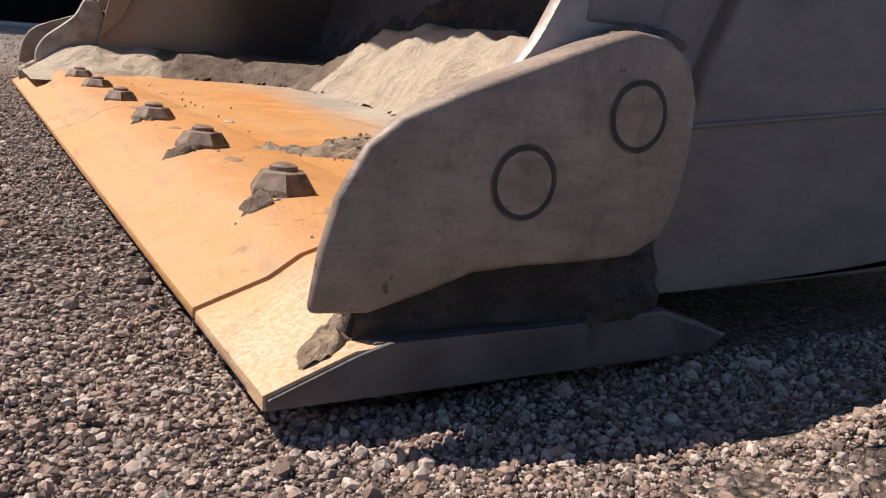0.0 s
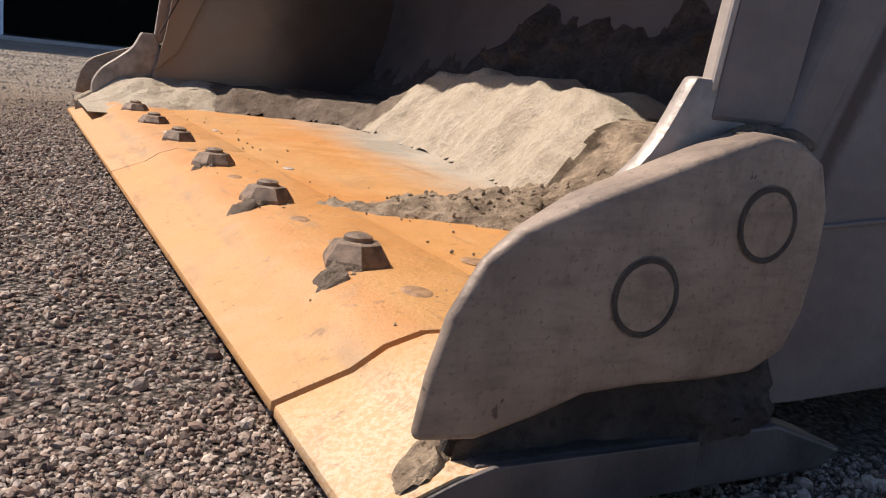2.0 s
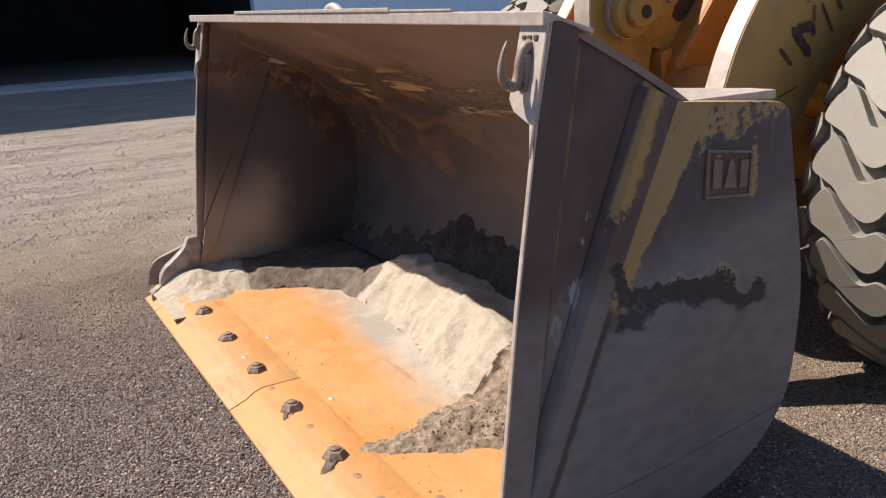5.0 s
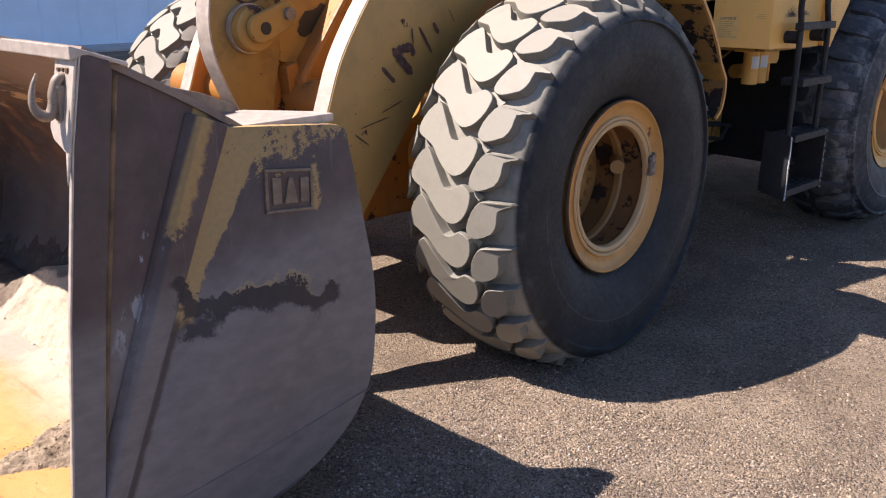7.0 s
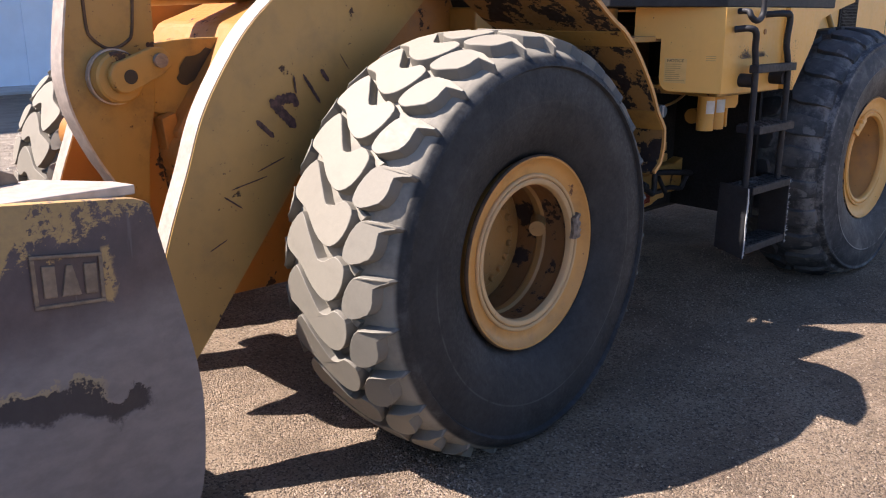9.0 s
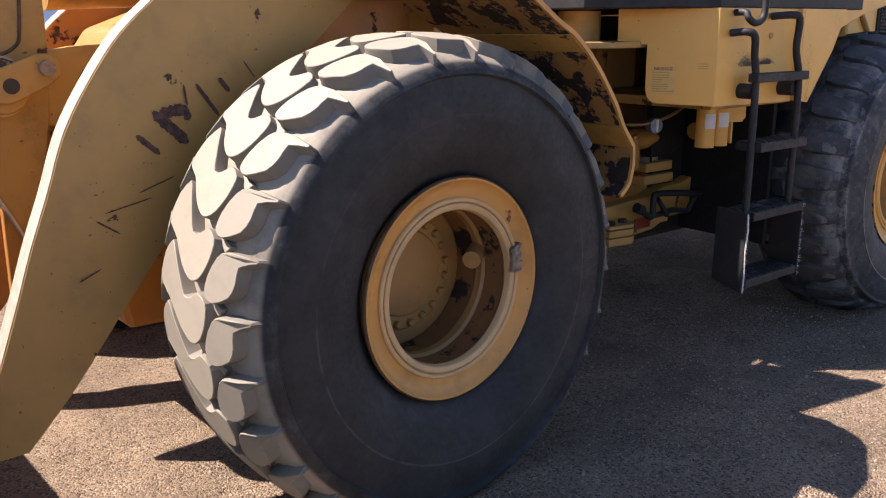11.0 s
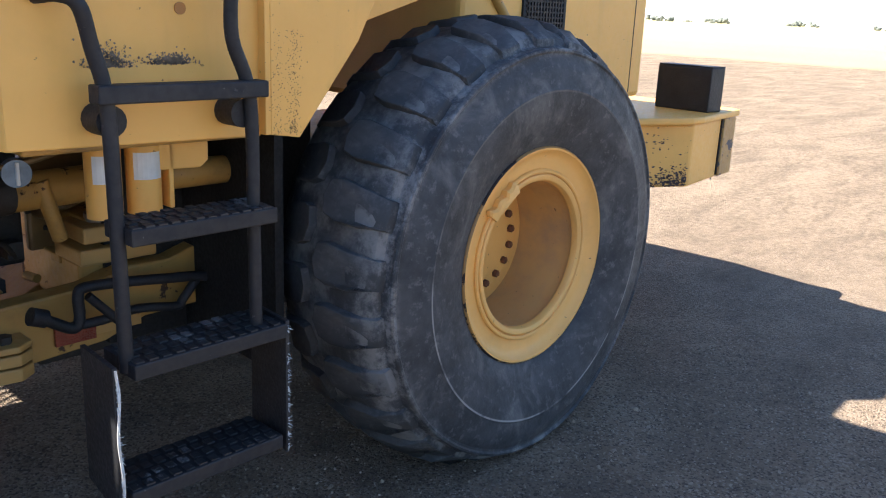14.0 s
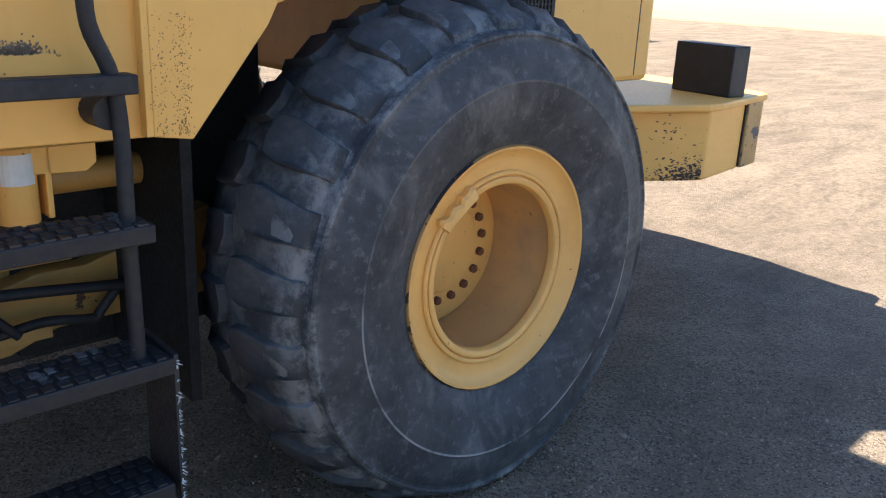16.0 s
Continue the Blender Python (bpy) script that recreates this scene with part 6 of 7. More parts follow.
crate.matrix_basis = REAR @ pose(1.985, -0.895, 1.0630, 0, 0, -5)
part("block", boxed(-0.064, 0.064, -0.164, 0.164, 0.0, 0.228, 0.006), RUBBER_BOX, crate)
part("cover", boxed(-0.0625, 0.0625, -0.1625, 0.1625, 0.228, 0.233, 0.002), RUBBER_BOX, crate)

# cab side: corner tank panel, side panel, skirt
TOP = 1.62


def wall_panel(name, a, b, poly, thick, mat, label):
    """An upright plate from plan point a to b; poly in (along, z)."""
    a, b = Vector((*a, 0)), Vector((*b, 0))
    d = b - a
    n = Vector((d.y, -d.x, 0)).normalized()
    bm = bmesh.new()
    lo = [bm.verts.new(a + d * u + Vector((0, 0, z))) for u, z in poly]
    hi = [bm.verts.new(a + d * u - n * thick + Vector((0, 0, z))) for u, z in poly]
    bm.faces.new(lo)
    bm.faces.new(hi[::-1])
    for i in range(len(poly)):
        j = (i + 1) % len(poly)
        bm.faces.new((lo[i], lo[j], hi[j], hi[i]))
    bmesh.ops.recalc_face_normals(bm, faces=bm.faces)
    return rp(name, bevel(bm, 0.003, 2), mat, label)


A, B = (-1.775, -1.03), (-1.645, -1.30)
tank = wall_panel("corner_panel", A, B, [(-0.445, 1.468), (-0.445, TOP), (1.0, TOP), (1.0, 1.205), (0.16, 1.212), (0.08, 1.222), (0.02, 1.245), (0.0, 1.28), (0.0, 1.468)], 0.02, YELLOW, "yellow corner panel with a printed notice")
side = rp("side_panel", prism([(-1.645, 1.205), (-1.03, 1.195), (-1.03, TOP), (-1.645, TOP)], -1.302, -1.28, "y", 0.003), YELLOW, "flat yellow side panel behind the ladder")
skirt = rp("skirt", prism([(-1.02, 1.20), (-0.93, 1.187), (-0.735, 1.43), (-0.665, 1.56), (-0.635, TOP), (-1.02, TOP)], -1.332, -1.31, "y", 0.003), YELLOW, "yellow wing skirt with spattered grease")
rp("skirt_return", prism([(-1.035, 1.20), (-1.018, 1.20), (-1.018, TOP), (-1.035, TOP)], -1.33, -1.25, "y", 0.002), YELLOW)
rp("wing", prism([(-0.66, 1.46), (-0.20, 1.60), (0.10, 1.66), (0.10, 1.70), (-0.66, 1.70)], -1.20, -1.10, "y", 0.004), YELLOW, "inner wing over the rear tyre")
rp("platform", prism([(-1.70, -1.25), (-1.64, -1.30), (-0.40, -1.29), (-0.40, 1.29), (-2.08, 1.29), (-2.08, -0.93)], TOP, TOP + 0.06, "z", 0.006), BLACK, "black cab platform")
cab = rp("cab", boxed(-1.55, -0.72, -0.85, 0.85, TOP + 0.06, 3.22, 0.03), BLACK, "dark cab with tinted glass")
rp("engine_bulkhead", boxed(-0.715, 0.045, -0.94, 0.94, 1.705, 2.42, 0.02), YELLOW, "yellow engine cover behind the cab")
rp("cab_roof", boxed(-2.30, -0.70, -1.0, 1.0, 3.225, 3.37, 0.04), YELLOW, "broad cab roof overhanging to the front")
rp("belly", boxed(-1.60, -1.0, -1.26, 1.26, 1.185, 1.23, 0.006), YELLOW_WORN, "underside of the cab")
rp("bracket", prism([(-1.20, 1.09), (-1.075, 1.085), (-1.05, 1.105), (-1.05, 1.20), (-1.20, 1.20)], -1.085, -1.07, "y", 0.003), YELLOW, "yellow bracket plate")
part("bracket_stud", rod((-1.245, -1.306, 1.50), (-1.245, -1.298, 1.50), 0.014, 14), ORANGE, side, m=None)
# mounting rubbers of the ladder
for x in (-1.455, -1.13):
    part("rubber_mount", rod((x, -1.375, 1.265), (x, -1.302, 1.265), 0.034, 16), BLACK, side, smooth=40)
# notice: heading in plain letters, the small print as bars
def on_panel(u, z, out=0.001):
    a, b = Vector((*A, 0)), Vector((*B, 0))
    d = b - a
    n = Vector((d.y, -d.x, 0)).normalized()
    return a + d * u + n * out + Vector((0, 0, z))


dn = (Vector((*B, 0)) - Vector((*A, 0))).normalized()
turn = math.degrees(math.atan2(dn.y, dn.x))
bm = bmesh.new()
fs = [bm.verts.new(on_panel(u, z)) for u, z in ((0.08, 1.258), (0.44, 1.253), (0.44, 1.374), (0.08, 1.378))]
bm.faces.new(fs)
decal = part("notice_decal", bm, CREAM_STICKER, tank, "cream notice label with small print")
word = bpy.data.curves.new("notice_word", "FONT")
word.body, word.size, word.extrude = "NOTICE", 0.018, 0.0004
tmp = new("word", word)
tmp.matrix_basis = Matrix.LocRotScale(on_panel(0.12, 1.358, 0.002), Euler((radians(90), 0, radians(turn))), (1.25, 1, 1))
bpy.context.view_layer.update()
me = bpy.data.meshes.new_from_object(tmp.evaluated_get(bpy.context.evaluated_depsgraph_get()))
me.transform(tmp.matrix_basis)
me.materials.clear()
me.materials.append(INK)
bpy.data.objects.remove(tmp)
wd = new("heading", me)
wd.parent = decal
rr = random.Random(5)
bm = bmesh.new()
for j in range(9):
    z = 1.349 - j * 0.0100
    u1 = 0.42 - 0.10 * rr.random() if j not in (3, 4) else 0.26
    bm.faces.new([bm.verts.new(on_panel(u, zz, 0.0018)) for u, zz in ((0.10, z), (u1, z), (u1, z - 0.004), (0.10, z - 0.004))])
part("small_print", bm, STICKER_TEXT, decal)
bm = bmesh.new()
for j in range(3):
    z = 1.388 - j * 0.010
    bm.faces.new([bm.verts.new(on_panel(u, zz, 0.0018)) for u, zz in ((0.74, z), (0.90, z), (0.90, z - 0.003), (0.74, z - 0.003))])
part("faint_print", bm, STICKER_TEXT, tank)

# ladder
LX0, LX1, LY = -1.468, -1.118, -1.385
ladder = new("ladder")
ladder.parent = loader
ladder.matrix_basis = REAR
ladder["label"] = "black access ladder with tread-plate steps, paint worn grey"
LADDER = paint("worn_black_paint", (0.013, 0.013, 0.016), 0.065, rust=(0.10, 0.09, 0.088), dirt=(0.055, 0.048, 0.045), rough=0.62, dusty=0.4)
for x, bend in ((LX0, -0.05), (LX1, -0.06)):
    part("rail", tube([(x + bend - 0.05, LY + 0.075, 1.515), (x + bend - 0.03, LY + 0.01, 1.52), (x + bend, LY - 0.01, 1.50), (x + 0.5 * bend, LY, 1.42), (x, LY, 1.30), (x + 0.005, LY, 1.0), (x + 0.01, LY + 0.005, 0.70)] if x == LX0 else
                      [(x - 0.15, LY + 0.075, 1.585), (x - 0.10, LY, 1.59), (x - 0.055, LY - 0.01, 1.57), (x - 0.045, LY, 1.44), (x, LY, 1.30), (x + 0.005, LY, 1.0), (x + 0.01, LY + 0.005, 0.70)], 0.0165, 12, 6), LADDER, ladder, smooth=50)
handle = tube([(-1.545, -1.31, 1.60), (-1.545, -1.36, 1.60), (-1.55, -1.38, 1.575), (-1.51, -1.385, 1.556), (-1.46, -1.385, 1.57), (-1.44, -1.385, 1.62), (-1.44, -1.385, 1.75)], 0.015, 10, 6)
part("grab_handle", handle, LADDER, ladder, smooth=50)


STEP_TOP = paint("worn_step_top", (0.026, 0.026, 0.028), 0.13, rust=(0.13, 0.12, 0.115), dirt=(0.06, 0.055, 0.05), rough=0.5, dusty=0.4)


def step(z, x0, x1, y0, y1, teeth):
    st = part("step", boxed(x0, x1, y0, y1, z - 0.045, z - 0.006, 0.004), LADDER, ladder, "serrated tread step" if teeth else "plain flat rung")
    if teeth:
        bm = bmesh.new()
        nx, ny = 12, 4
        for i in range(nx):
            for j in range(ny):
                cx, cy = x0 + (i + 0.5 + 0.25 * (j % 2)) * (x1 - x0) / (nx + 0.3), y0 + (j + 0.5) * (y1 - y0) / ny
                box(bm, cx - 0.0105, cx + 0.0105, cy - 0.0125, cy + 0.0125, z - 0.007, z - 0.003 + 0.0015 * ((i + j) % 2))
        part("teeth", bm, STEP_TOP, st)


step(1.350, LX0 - 0.03, LX1 + 0.035, LY - 0.03, LY + 0.02, False)
step(1.045, LX0 + 0.015, LX1 + 0.045, LY - 0.045, LY + 0.085, True)
step(0.735, LX0 + 0.005, LX1 + 0.07, LY - 0.045, LY + 0.11, True)
step(0.425, LX0 - 0.02, LX1 + 0.055, LY - 0.045, LY + 0.11, True)
for x, nm in ((LX0 - 0.04, -1), (LX1 + 0.075, 1)):
    flap = part("side_flap", prism([(LY - 0.04, 0.735), (LY + 0.115, 0.745), (LY + 0.12, 0.40), (LY - 0.04, 0.36)], x - 0.006, x + 0.006, "x", 0.002), RUBBER_BOX, ladder, "hanging rubber flap with a frayed white edge")
    rr = random.Random(11 if nm < 0 else 12)
    bm = bmesh.new()
    if nm < 0:
        tube([(x, LY - 0.043, 0.73), (x + 0.004, LY - 0.045, 0.66), (x - 0.003, LY - 0.044, 0.56), (x + 0.003, LY - 0.044, 0.46), (x, LY - 0.043, 0.365)], 0.0035, 6, 5, bm)
    for i in range(70):
        z = 0.37 + 0.36 * rr.random()
        q = Vector((x, LY - 0.041 if nm < 0 or rr.random() < 0.75 else LY + 0.05, z))
        d = Vector((rr.uniform(-0.6, 1.0) * (1 if nm > 0 else 0.5), rr.uniform(-1.0, -0.2), rr.uniform(-0.8, 0.5))).normalized() * rr.uniform(0.004, 0.016)
        rod(q, q + d, 0.0016, 4, bm, 0.0006)
    tagged(part("frayed_edge", bm, FRAY, flap), "frayed white canvas threads", kind="stuff")

# articulation, steering cylinder and hydraulics seen behind the ladder
DEEP = Matrix.Translation((-0.017, 0.481, -0.205)) @ Matrix.Scale(1.145, 4) @ REAR       # lower beam and what is bolted to it
MIDDLE = Matrix.Translation((-0.010, 0.298, -0.130)) @ Matrix.Scale(1.09, 4) @ REAR      # steering cylinder and its clevis


def vcyl(name, x, y, z0, z1, r, mat, label="", n=20):
    return rp(name, rod((x, y, z0), (x, y, z1), r, n), mat, label, 40)


for x in (-1.330, -1.222):
    f = vcyl("filter", x, -1.05, 0.978, 1.19, 0.045, YELLOW, "yellow filter canister with a white sticker")
    bm = bmesh.new()
    for i in range(7):
        a0, a1 = math.pi * (1.18 + 0.08 * i), math.pi * (1.18 + 0.08 * (i + 1))
        bm.faces.new([bm.verts.new((x + 0.0458 * math.cos(a), -1.05 + 0.0458 * math.sin(a), z)) for a, z in ((a0, 1.07), (a1, 1.07), (a1, 1.14), (a0, 1.14))])
    part("sticker", bm, WHITE_STICKER, f)
rp("filter_head", boxed(-1.42, -1.14, -1.10, -0.98, 1.165, 1.21, 0.008), YELLOW, "")
rp("filter_bracket", boxed(-1.168, -1.154, -1.085, -0.95, 0.985, 1.20, 0.003), YELLOW, "upright strip beside the filters")
cyl = dp(MIDDLE, "steering_cylinder", rod((-1.55, -0.80, 1.00), (-0.70, -0.66, 0.99), 0.052, 24), YELLOW_WORN, "steering cylinder", 40)
part("piston_rod", rod((-1.87, -0.815, 1.005), (-1.55, -0.80, 1.0), 0.016, 16), CHROME, cyl, "bright chrome rod", smooth=40)
part("gland", rod((-1.58, -0.805, 1.0), (-1.53, -0.797, 1.0), 0.056, 24), DARK, cyl, smooth=40)
part("rod_eye", rod((-1.915, -0.815, 0.965), (-1.915, -0.815, 1.045), 0.055, 24), YELLOW, cyl, smooth=40)
for z in (0.945, 1.065, 1.095):
    dp(MIDDLE, "clevis_plate", prism([(-2.12, -0.87), (-1.91, -0.88), (-1.87, -0.85), (-1.86, -0.80), (-1.90, -0.75), (-2.12, -0.70)], z - 0.010, z + 0.010, "z", 0.003), YELLOW_WORN)
cap = rp("grease_cap", rod((-1.47, -0.87, 1.075), (-1.46, -0.83, 1.075), 0.036, 24), BLUE_CAP, "round blue-grey cap", 40)
part("cap_bar", boxed(-1.473, -1.465, -0.878, -0.866, 1.045, 1.105, 0.002), WHITE_STICKER, cap)
rp("hose", tube([(-1.80, -0.70, 1.13), (-1.70, -0.78, 1.10), (-1.55, -0.84, 1.085), (-1.38, -0.88, 1.12), (-1.28, -0.92, 1.19)], 0.008, 8), GRIME_SHADE, "thin painted hose", 50)
dp(MIDDLE, "drop_pipe", tube([(-1.45, -0.82, 1.03), (-1.43, -0.82, 0.95), (-1.40, -0.80, 0.86)], 0.022, 10), YELLOW_WORN, "", 50)
# lower frame ear with bolted plates
dp(DEEP, "lower_beam", prism([(-1.80, 0.56), (-1.80, 0.735), (-1.45, 0.755), (-1.32, 0.79), (-1.2, 0.79), (-1.0, 0.85), (-0.85, 0.90), (-0.80, 0.645), (-1.28, 0.635), (-1.40, 0.59)], -0.98, -0.91, "y", 0.006), YELLOW_WORN, "lower chassis beam")
dp(DEEP, "beam_end", boxed(-1.80, -1.74, -0.909, -0.86, 0.56, 0.73, 0.006), YELLOW_WORN, "end plate of the chassis beam")
dp(DEEP, "mount_arm", boxed(-1.43, -1.24, -0.908, -0.50, 0.66, 0.799, 0.008), YELLOW_WORN, "arm under the mounting blocks")
rp("brake_cylinder", rod((-1.15, -0.86, 1.025), (-0.80, -0.84, 1.02), 0.043, 20), YELLOW_WORN, "yellow cylinder behind the filters", 40)
for i, (z0, z1) in enumerate(((0.58, 0.615), (0.620, 0.650), (0.655, 0.672))):
    dp(DEEP, "shim_plate", prism([(-1.80, -1.06), (-1.66, -1.08), (-1.62, -1.05), (-1.62, -0.97), (-1.80, -0.97)], z0, z1, "z", 0.004), YELLOW_DULL)
for x in (-1.76, -1.68):
    dp(DEEP, "plate_bolt", rod((x, -1.03, 0.672), (x, -1.03, 0.690), 0.020, 6), DARK)
dp(DEEP, "red_reflector", boxed(-1.54, -1.43, -0.992, -0.980, 0.61, 0.66, 0.002), RED, "red reflector strip")
dp(DEEP, "pale_reflector", boxed(-1.43, -1.30, -0.992, -0.980, 0.62, 0.665, 0.002), YELLOW_DULL)
for z0, z1, k in ((0.80, 0.845, 0.0), (0.86, 0.905, 0.012)):
    dp(DEEP, "mount_block", boxed(-1.44 + k, -1.22 - k, -0.95, -0.78, z0, z1, 0.006), YELLOW_DULL, "stacked mounting block")
dp(DEEP, "mount_pad", rod((-1.33, -0.87, 0.905), (-1.33, -0.87, 0.925), 0.055, 20), GUARD, "", 40)
lock = lp("locking_bar", tube([(1.885, -0.80, 0.632), (1.93, -0.80, 0.602), (1.985, -0.80, 0.572), (2.005, -0.80, 0.60), (2.005, -0.80, 0.67), (2.03, -0.80, 0.690), (2.15, -0.80, 0.680), (2.30, -0.80, 0.660), (2.435, -0.80, 0.640), (2.49, -0.80, 0.610), (2.57, -0.80, 0.560)], 0.017, 10, 4), BLACK, "bent black locking bar", smooth=50)
part("knob", rod((1.862, -0.80, 0.640), (1.905, -0.80, 0.622), 0.027, 16), BLACK, lock, smooth=40)
part("lower_bar", tube([(1.985, -0.79, 0.575), (2.08, -0.79, 0.572), (2.20, -0.79, 0.580), (2.335, -0.79, 0.556), (2.36, -0.79, 0.575), (2.42, -0.79, 0.640)], 0.015, 10, 4), BLACK, lock, smooth=50)
part("brace", tube([(2.03, -0.81, 0.665), (2.08, -0.81, 0.61), (2.12, -0.81, 0.565)], 0.014, 8, 4), BLACK, lock, smooth=50)
# hinge: upright web with its gusset, lower beam and round plates
lp("pivot_upright", prism([(1.63, 0.60), (1.76, 0.60), (1.70, 0.97), (1.765, 1.08), (1.88, 1.21), (1.88, 1.26), (1.63, 1.26)], -0.47, -0.43, "y", 0.005), YELLOW_WORN, "upright pivot web")
lp("side_gusset", prism([(1.66, 0.61), (1.915, 0.625), (1.74, 0.85), (1.67, 0.89)], -0.51, -0.471, "y", 0.004), YELLOW_WORN, "triangular gusset plate")
lp("frame_neck", prism([(1.47, 0.515), (1.47, 0.46), (1.86, 0.385), (2.20, 0.385), (2.20, 0.62), (1.86, 0.43)], -0.32, 0.22, "y", 0.006), YELLOW_WORN, "narrow neck of the chassis at the hinge")
for z0, z1, rad in ((0.515, 0.545, 0.135), (0.550, 0.585, 0.115), (0.590, 0.612, 0.085)):
    lp("hinge_plate", rod((1.56, -0.28, z0), (1.56, -0.28, z1), rad, 28), YELLOW_WORN, "round stacked hinge plate", smooth=40)
lp("hinge_boss", rod((1.56, -0.24, 0.34), (1.56, -0.24, 0.46), 0.095, 28), DARK, "dark hinge boss under the neck", smooth=40)
rp("valve_tank", boxed(-1.74, -1.22, -0.52, -0.06, 1.235, 1.452, 0.012), YELLOW_DULL, "yellow hydraulic tank box")
lp("tank_rib", rod((1.76, -0.585, 1.27), (1.80, -0.585, 1.45), 0.035, 16), YELLOW_WORN, "rounded rib on the tank", smooth=40)
lp("tank_strip", boxed(1.555, 1.575, -0.60, -0.56, 1.22, 1.47, 0.003), YELLOW_WORN, "upright strip beside the tank")
rp("tank_flange", prism([(-2.13, -0.85), (-2.06, -0.92), (-1.98, -0.99), (-1.80, -1.01), (-1.60, -0.95), (-1.60, -0.42), (-2.13, -0.42)], 1.453, 1.482, "z", 0.005), YELLOW_DULL)
vcyl("tank_neck", -1.86, -0.70, 1.482, 1.615, 0.10, YELLOW_DULL)
for i, (z, y, r) in enumerate(((1.20, -0.70, 0.020), (1.29, -0.60, 0.014), (1.345, -0.72, 0.024), (1.44, -0.64, 0.016), (1.52, -0.70, 0.019))):
    rp("pipe", tube([(-2.46, y + 0.06, z + 0.03), (-2.28, y - 0.02, z + 0.01 * (i % 2)), (-2.10, y, z - 0.01), (-1.86, y + 0.16, z - 0.02)], r, 8), (DARK, GRIME_SHADE, DARK, GRIME_SHADE, DARK)[i], "hydraulic line", 50)
rack = lp("hose_rack", boxed(1.527, 1.545, -0.565, -0.545, 1.262, 1.480, 0.003), GRIME_SHADE, "brown rack of bars over dark hoses")
part("upright", boxed(1.508, 1.518, -0.565, -0.545, 1.262, 1.480, 0.002), GRIME_SHADE, rack)
for z, h in ((1.448, 0.014), (1.378, 0.026), (1.311, 0.016)):
    part("bar", boxed(1.20, 1.505, -0.560, -0.540, z - h / 2, z + h / 2, 0.003), GRIME_SHADE, rack)
for i, (z, r) in enumerate(((1.415, 0.018), (1.345, 0.022), (1.275, 0.020))):
    lp("hose", tube([(1.02, -0.50, z + 0.02), (1.20, -0.51, z), (1.38, -0.50, z + 0.006), (1.56, -0.44, z - 0.01)], r, 10), DARK, "black hydraulic hose behind the rack", smooth=50)
rng = random.Random(44)
for x0, x1, z0, z1, n in ((1.20, 1.60, 0.96, 1.25, 20), (1.82, 2.36, 0.62, 0.98, 18)):
    for i in range(n):
        x, z, y = rng.uniform(x0, x1), rng.uniform(z0, z1), rng.uniform(-0.50, -0.37)
        mat = (DARK, GRIME_SHADE, DARK, YELLOW_WORN, GRIME_SHADE)[i % 5]
        if i % 3 == 0:
            lp("fitting", boxed(x - rng.uniform(0.012, 0.04), x + rng.uniform(0.012, 0.04), y - 0.03, y + 0.03, z - rng.uniform(0.010, 0.03), z + rng.uniform(0.010, 0.03), 0.004), mat, "small greasy valve block")
        elif i % 3 == 1:
            lp("fitting", rod((x, y - 0.03, z), (x + rng.uniform(-0.02, 0.02), y + 0.03, z), rng.uniform(0.012, 0.028), 14), mat, "round greasy fitting", smooth=40)
        else:
            lp("hose", tube([(x - 0.12, y, z + rng.uniform(-0.05, 0.05)), (x - 0.03, y - 0.02, z), (x + 0.06, y - 0.02, z + rng.uniform(-0.03, 0.03)), (x + 0.13, y + 0.03, z - rng.uniform(0.0, 0.10))], rng.uniform(0.007, 0.013), 8, 4), mat, "short greasy hose", smooth=50)
rp("hinge_block", prism([(-2.55, 0.55), (-2.55, 1.62), (-2.15, 1.62), (-2.12, 1.10), (-2.12, 0.55)], -0.50, 0.38, "y", 0.01), YELLOW_WORN, "hinge castings between the two frames")
rp("hinge_pin", rod((-2.20, 0, 0.45), (-2.20, 0, 1.42), 0.09, 24), GUARD, "", 40)
rp("valve_cluster", boxed(-2.40, -2.12, -0.82, -0.45, 1.02, 1.16, 0.01), DARK, "dark valve block")

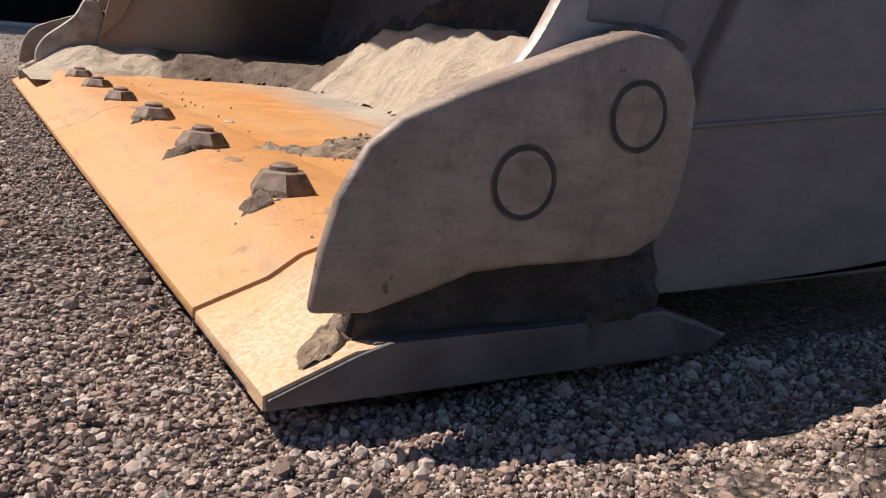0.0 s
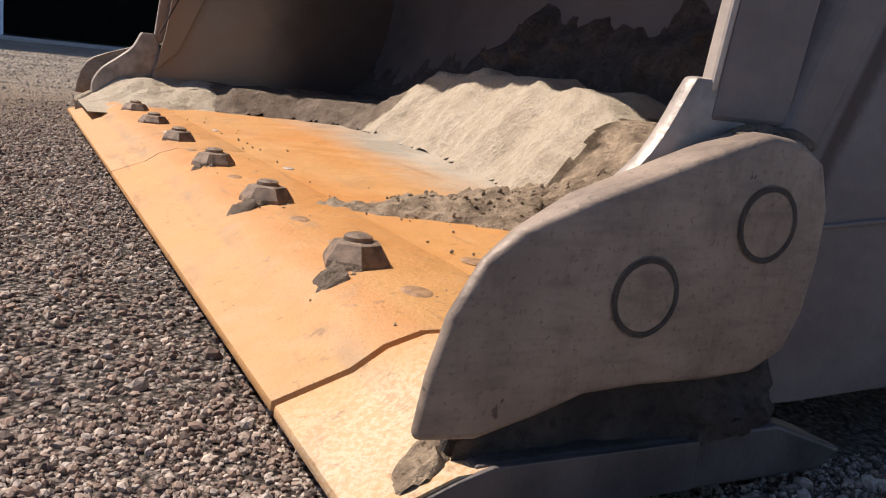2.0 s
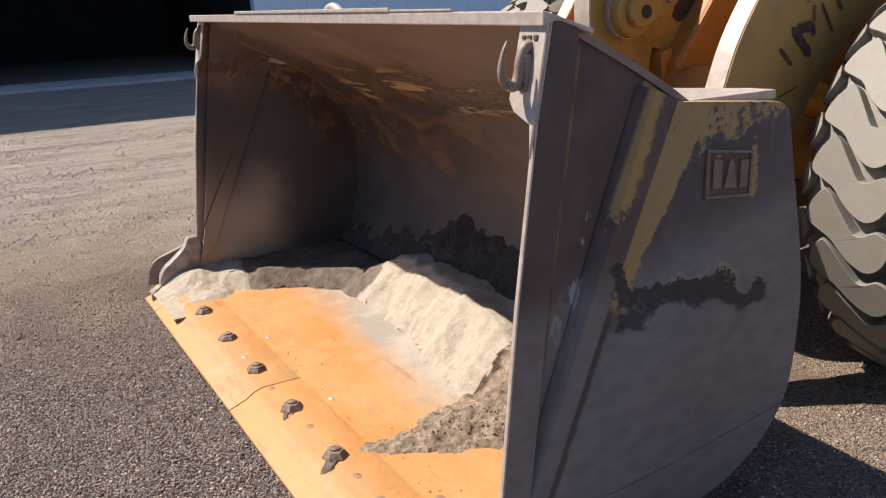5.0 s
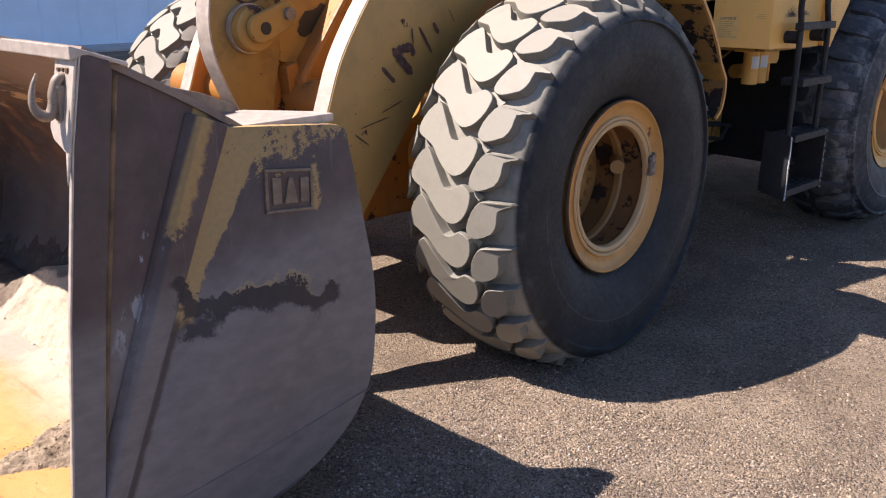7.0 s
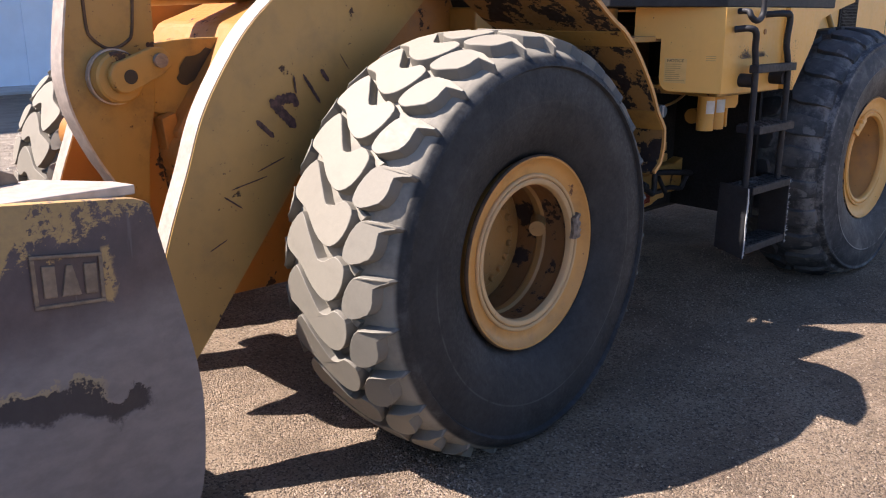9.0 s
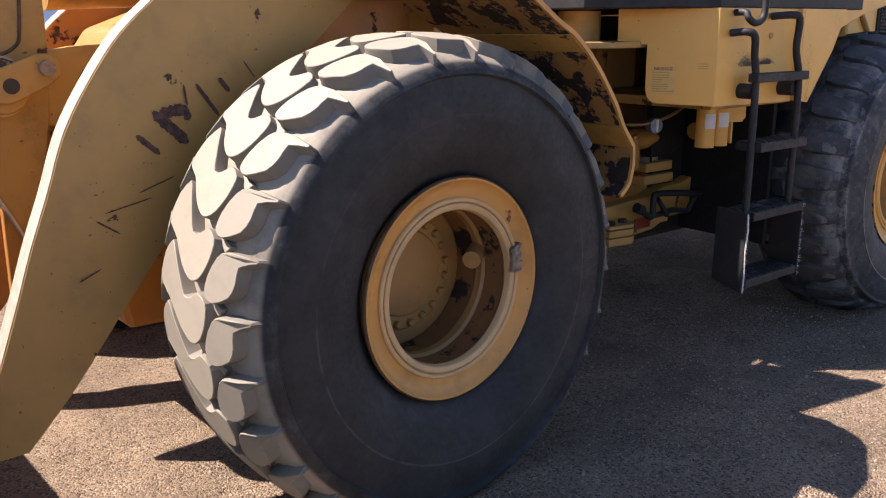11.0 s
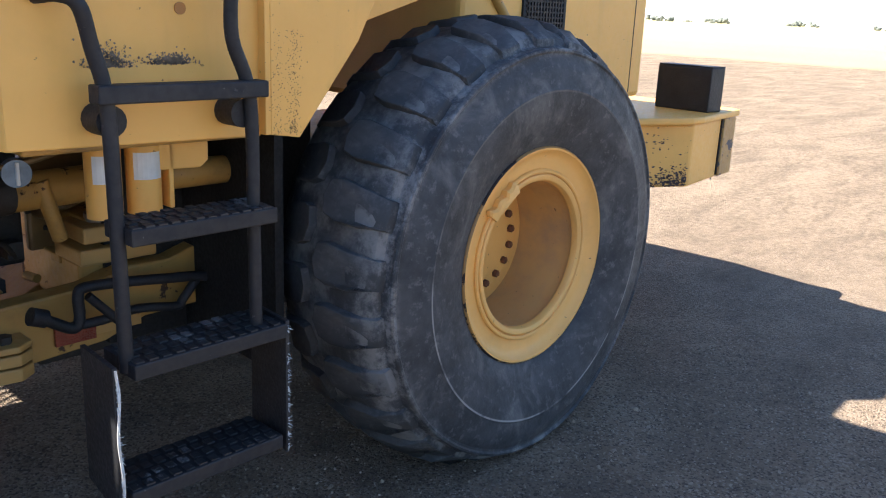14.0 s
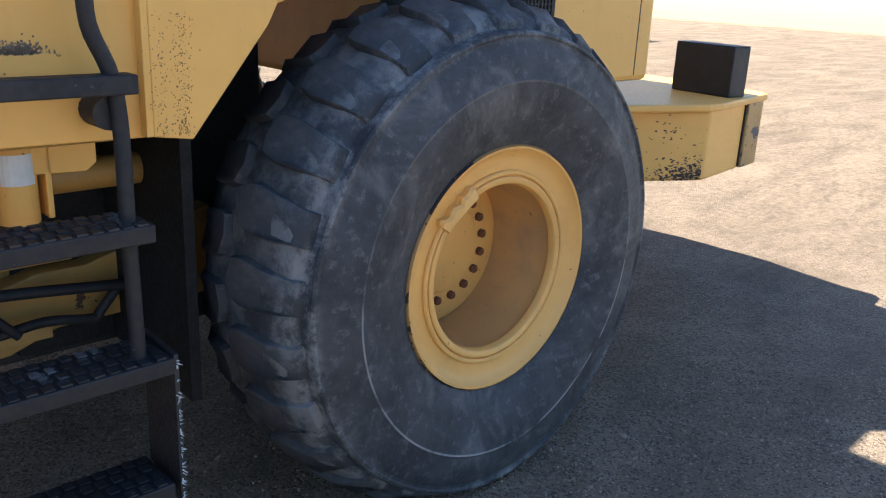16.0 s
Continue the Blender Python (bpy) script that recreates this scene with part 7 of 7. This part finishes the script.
rp("inner_wall", boxed(-1.24, -0.60, -0.30, -0.26, 0.70, 1.60, 0.01), GRIME_SHADE, "dark engine bay wall")
# added wall; its near-black colour is the shade between ladder and tyre
rp("wheel_well", prism([(-0.86, -1.12), (-0.83, -1.12), (-0.80, -0.57), (-0.30, -0.57), (-0.30, -0.53), (-1.12, -0.53), (-1.12, -0.57), (-0.84, -0.57)], 0.43, 1.60, "z"), WELL_SHADE, "dark front wall of the rear wheel well")
# added to keep the ground under the chassis dark, no known part
rp("belly_plate", boxed(-1.30, 0.60, -0.45, 0.45, 0.36, 0.498, 0.01), DARK, "added dark plate under the rear chassis that hides lit ground")
# wide sheet added below the cab to shut out sun patches
rp("cab_underside", boxed(-1.90, -0.60, -0.44, 1.20, 1.52, 1.60, 0.01), DARK, "added dark sheet under the cab that keeps sun off the chassis")

# invented cover that darkens the hinge bay from above
rp("bay_cover", boxed(-2.85, -1.70, -0.60, 0.60, 1.665, 1.70, 0.006), DARK, "added sheet that keeps sun out of the hinge bay")
# added sheet, coloured dark as the bay's depth of shade
rp("bay_backing", boxed(-2.58, -1.25, -0.28, -0.24, 0.66, 1.62, 0.01), DARK, "added dark sheet standing in for the shade behind the hoses")
GREASE = plain("dried_brown_grease", (0.11, 0.062, 0.035), 0.7, 0, 0.3, 60, 0.0)
spat = rp("grease_spatter", boxed(-1.001, -0.999, -1.3335, -1.3325, 1.21, 1.212, 0.0001), INK, "dried grease spatter on the skirt")
bm = bmesh.new()
rs = random.Random(21)
for i in range(420):
    z = 1.20 + 0.26 * rs.random() ** 1.4
    x = -0.952 + rs.gauss(0, 0.012) if rs.random() < 0.75 else -1.0 + rs.gauss(0, 0.012)
    r = rs.uniform(0.0005, 0.0016)
    bm.faces.new([bm.verts.new((x + r * math.cos(k * 1.05), -1.3335, z + r * rs.uniform(0.7, 1.5) * math.sin(k * 1.05))) for k in range(6)])
tagged(part("spatter_patch", bm, GREASE, spat), "brown dried spatter", kind="stuff")
# scuffed paint above the top rung
SCUFF = plain("scraped_paint", (0.20, 0.15, 0.105), 0.7, 0, 0.5, 60, 0.001)
for cx, cz, w, h, seed in ((-1.42, 1.380, 0.026, 0.020, 2), (-1.275, 1.385, 0.026, 0.010, 5)):
    speckle(side, lambda u, v: (u, -1.3036, v), 560, seed, lambda q: (cx + max(-0.075, min(0.075, q.gauss(0, w))), cz - 0.008 + abs(q.gauss(0, h))), (0.0008, 0.0032), SCUFF)
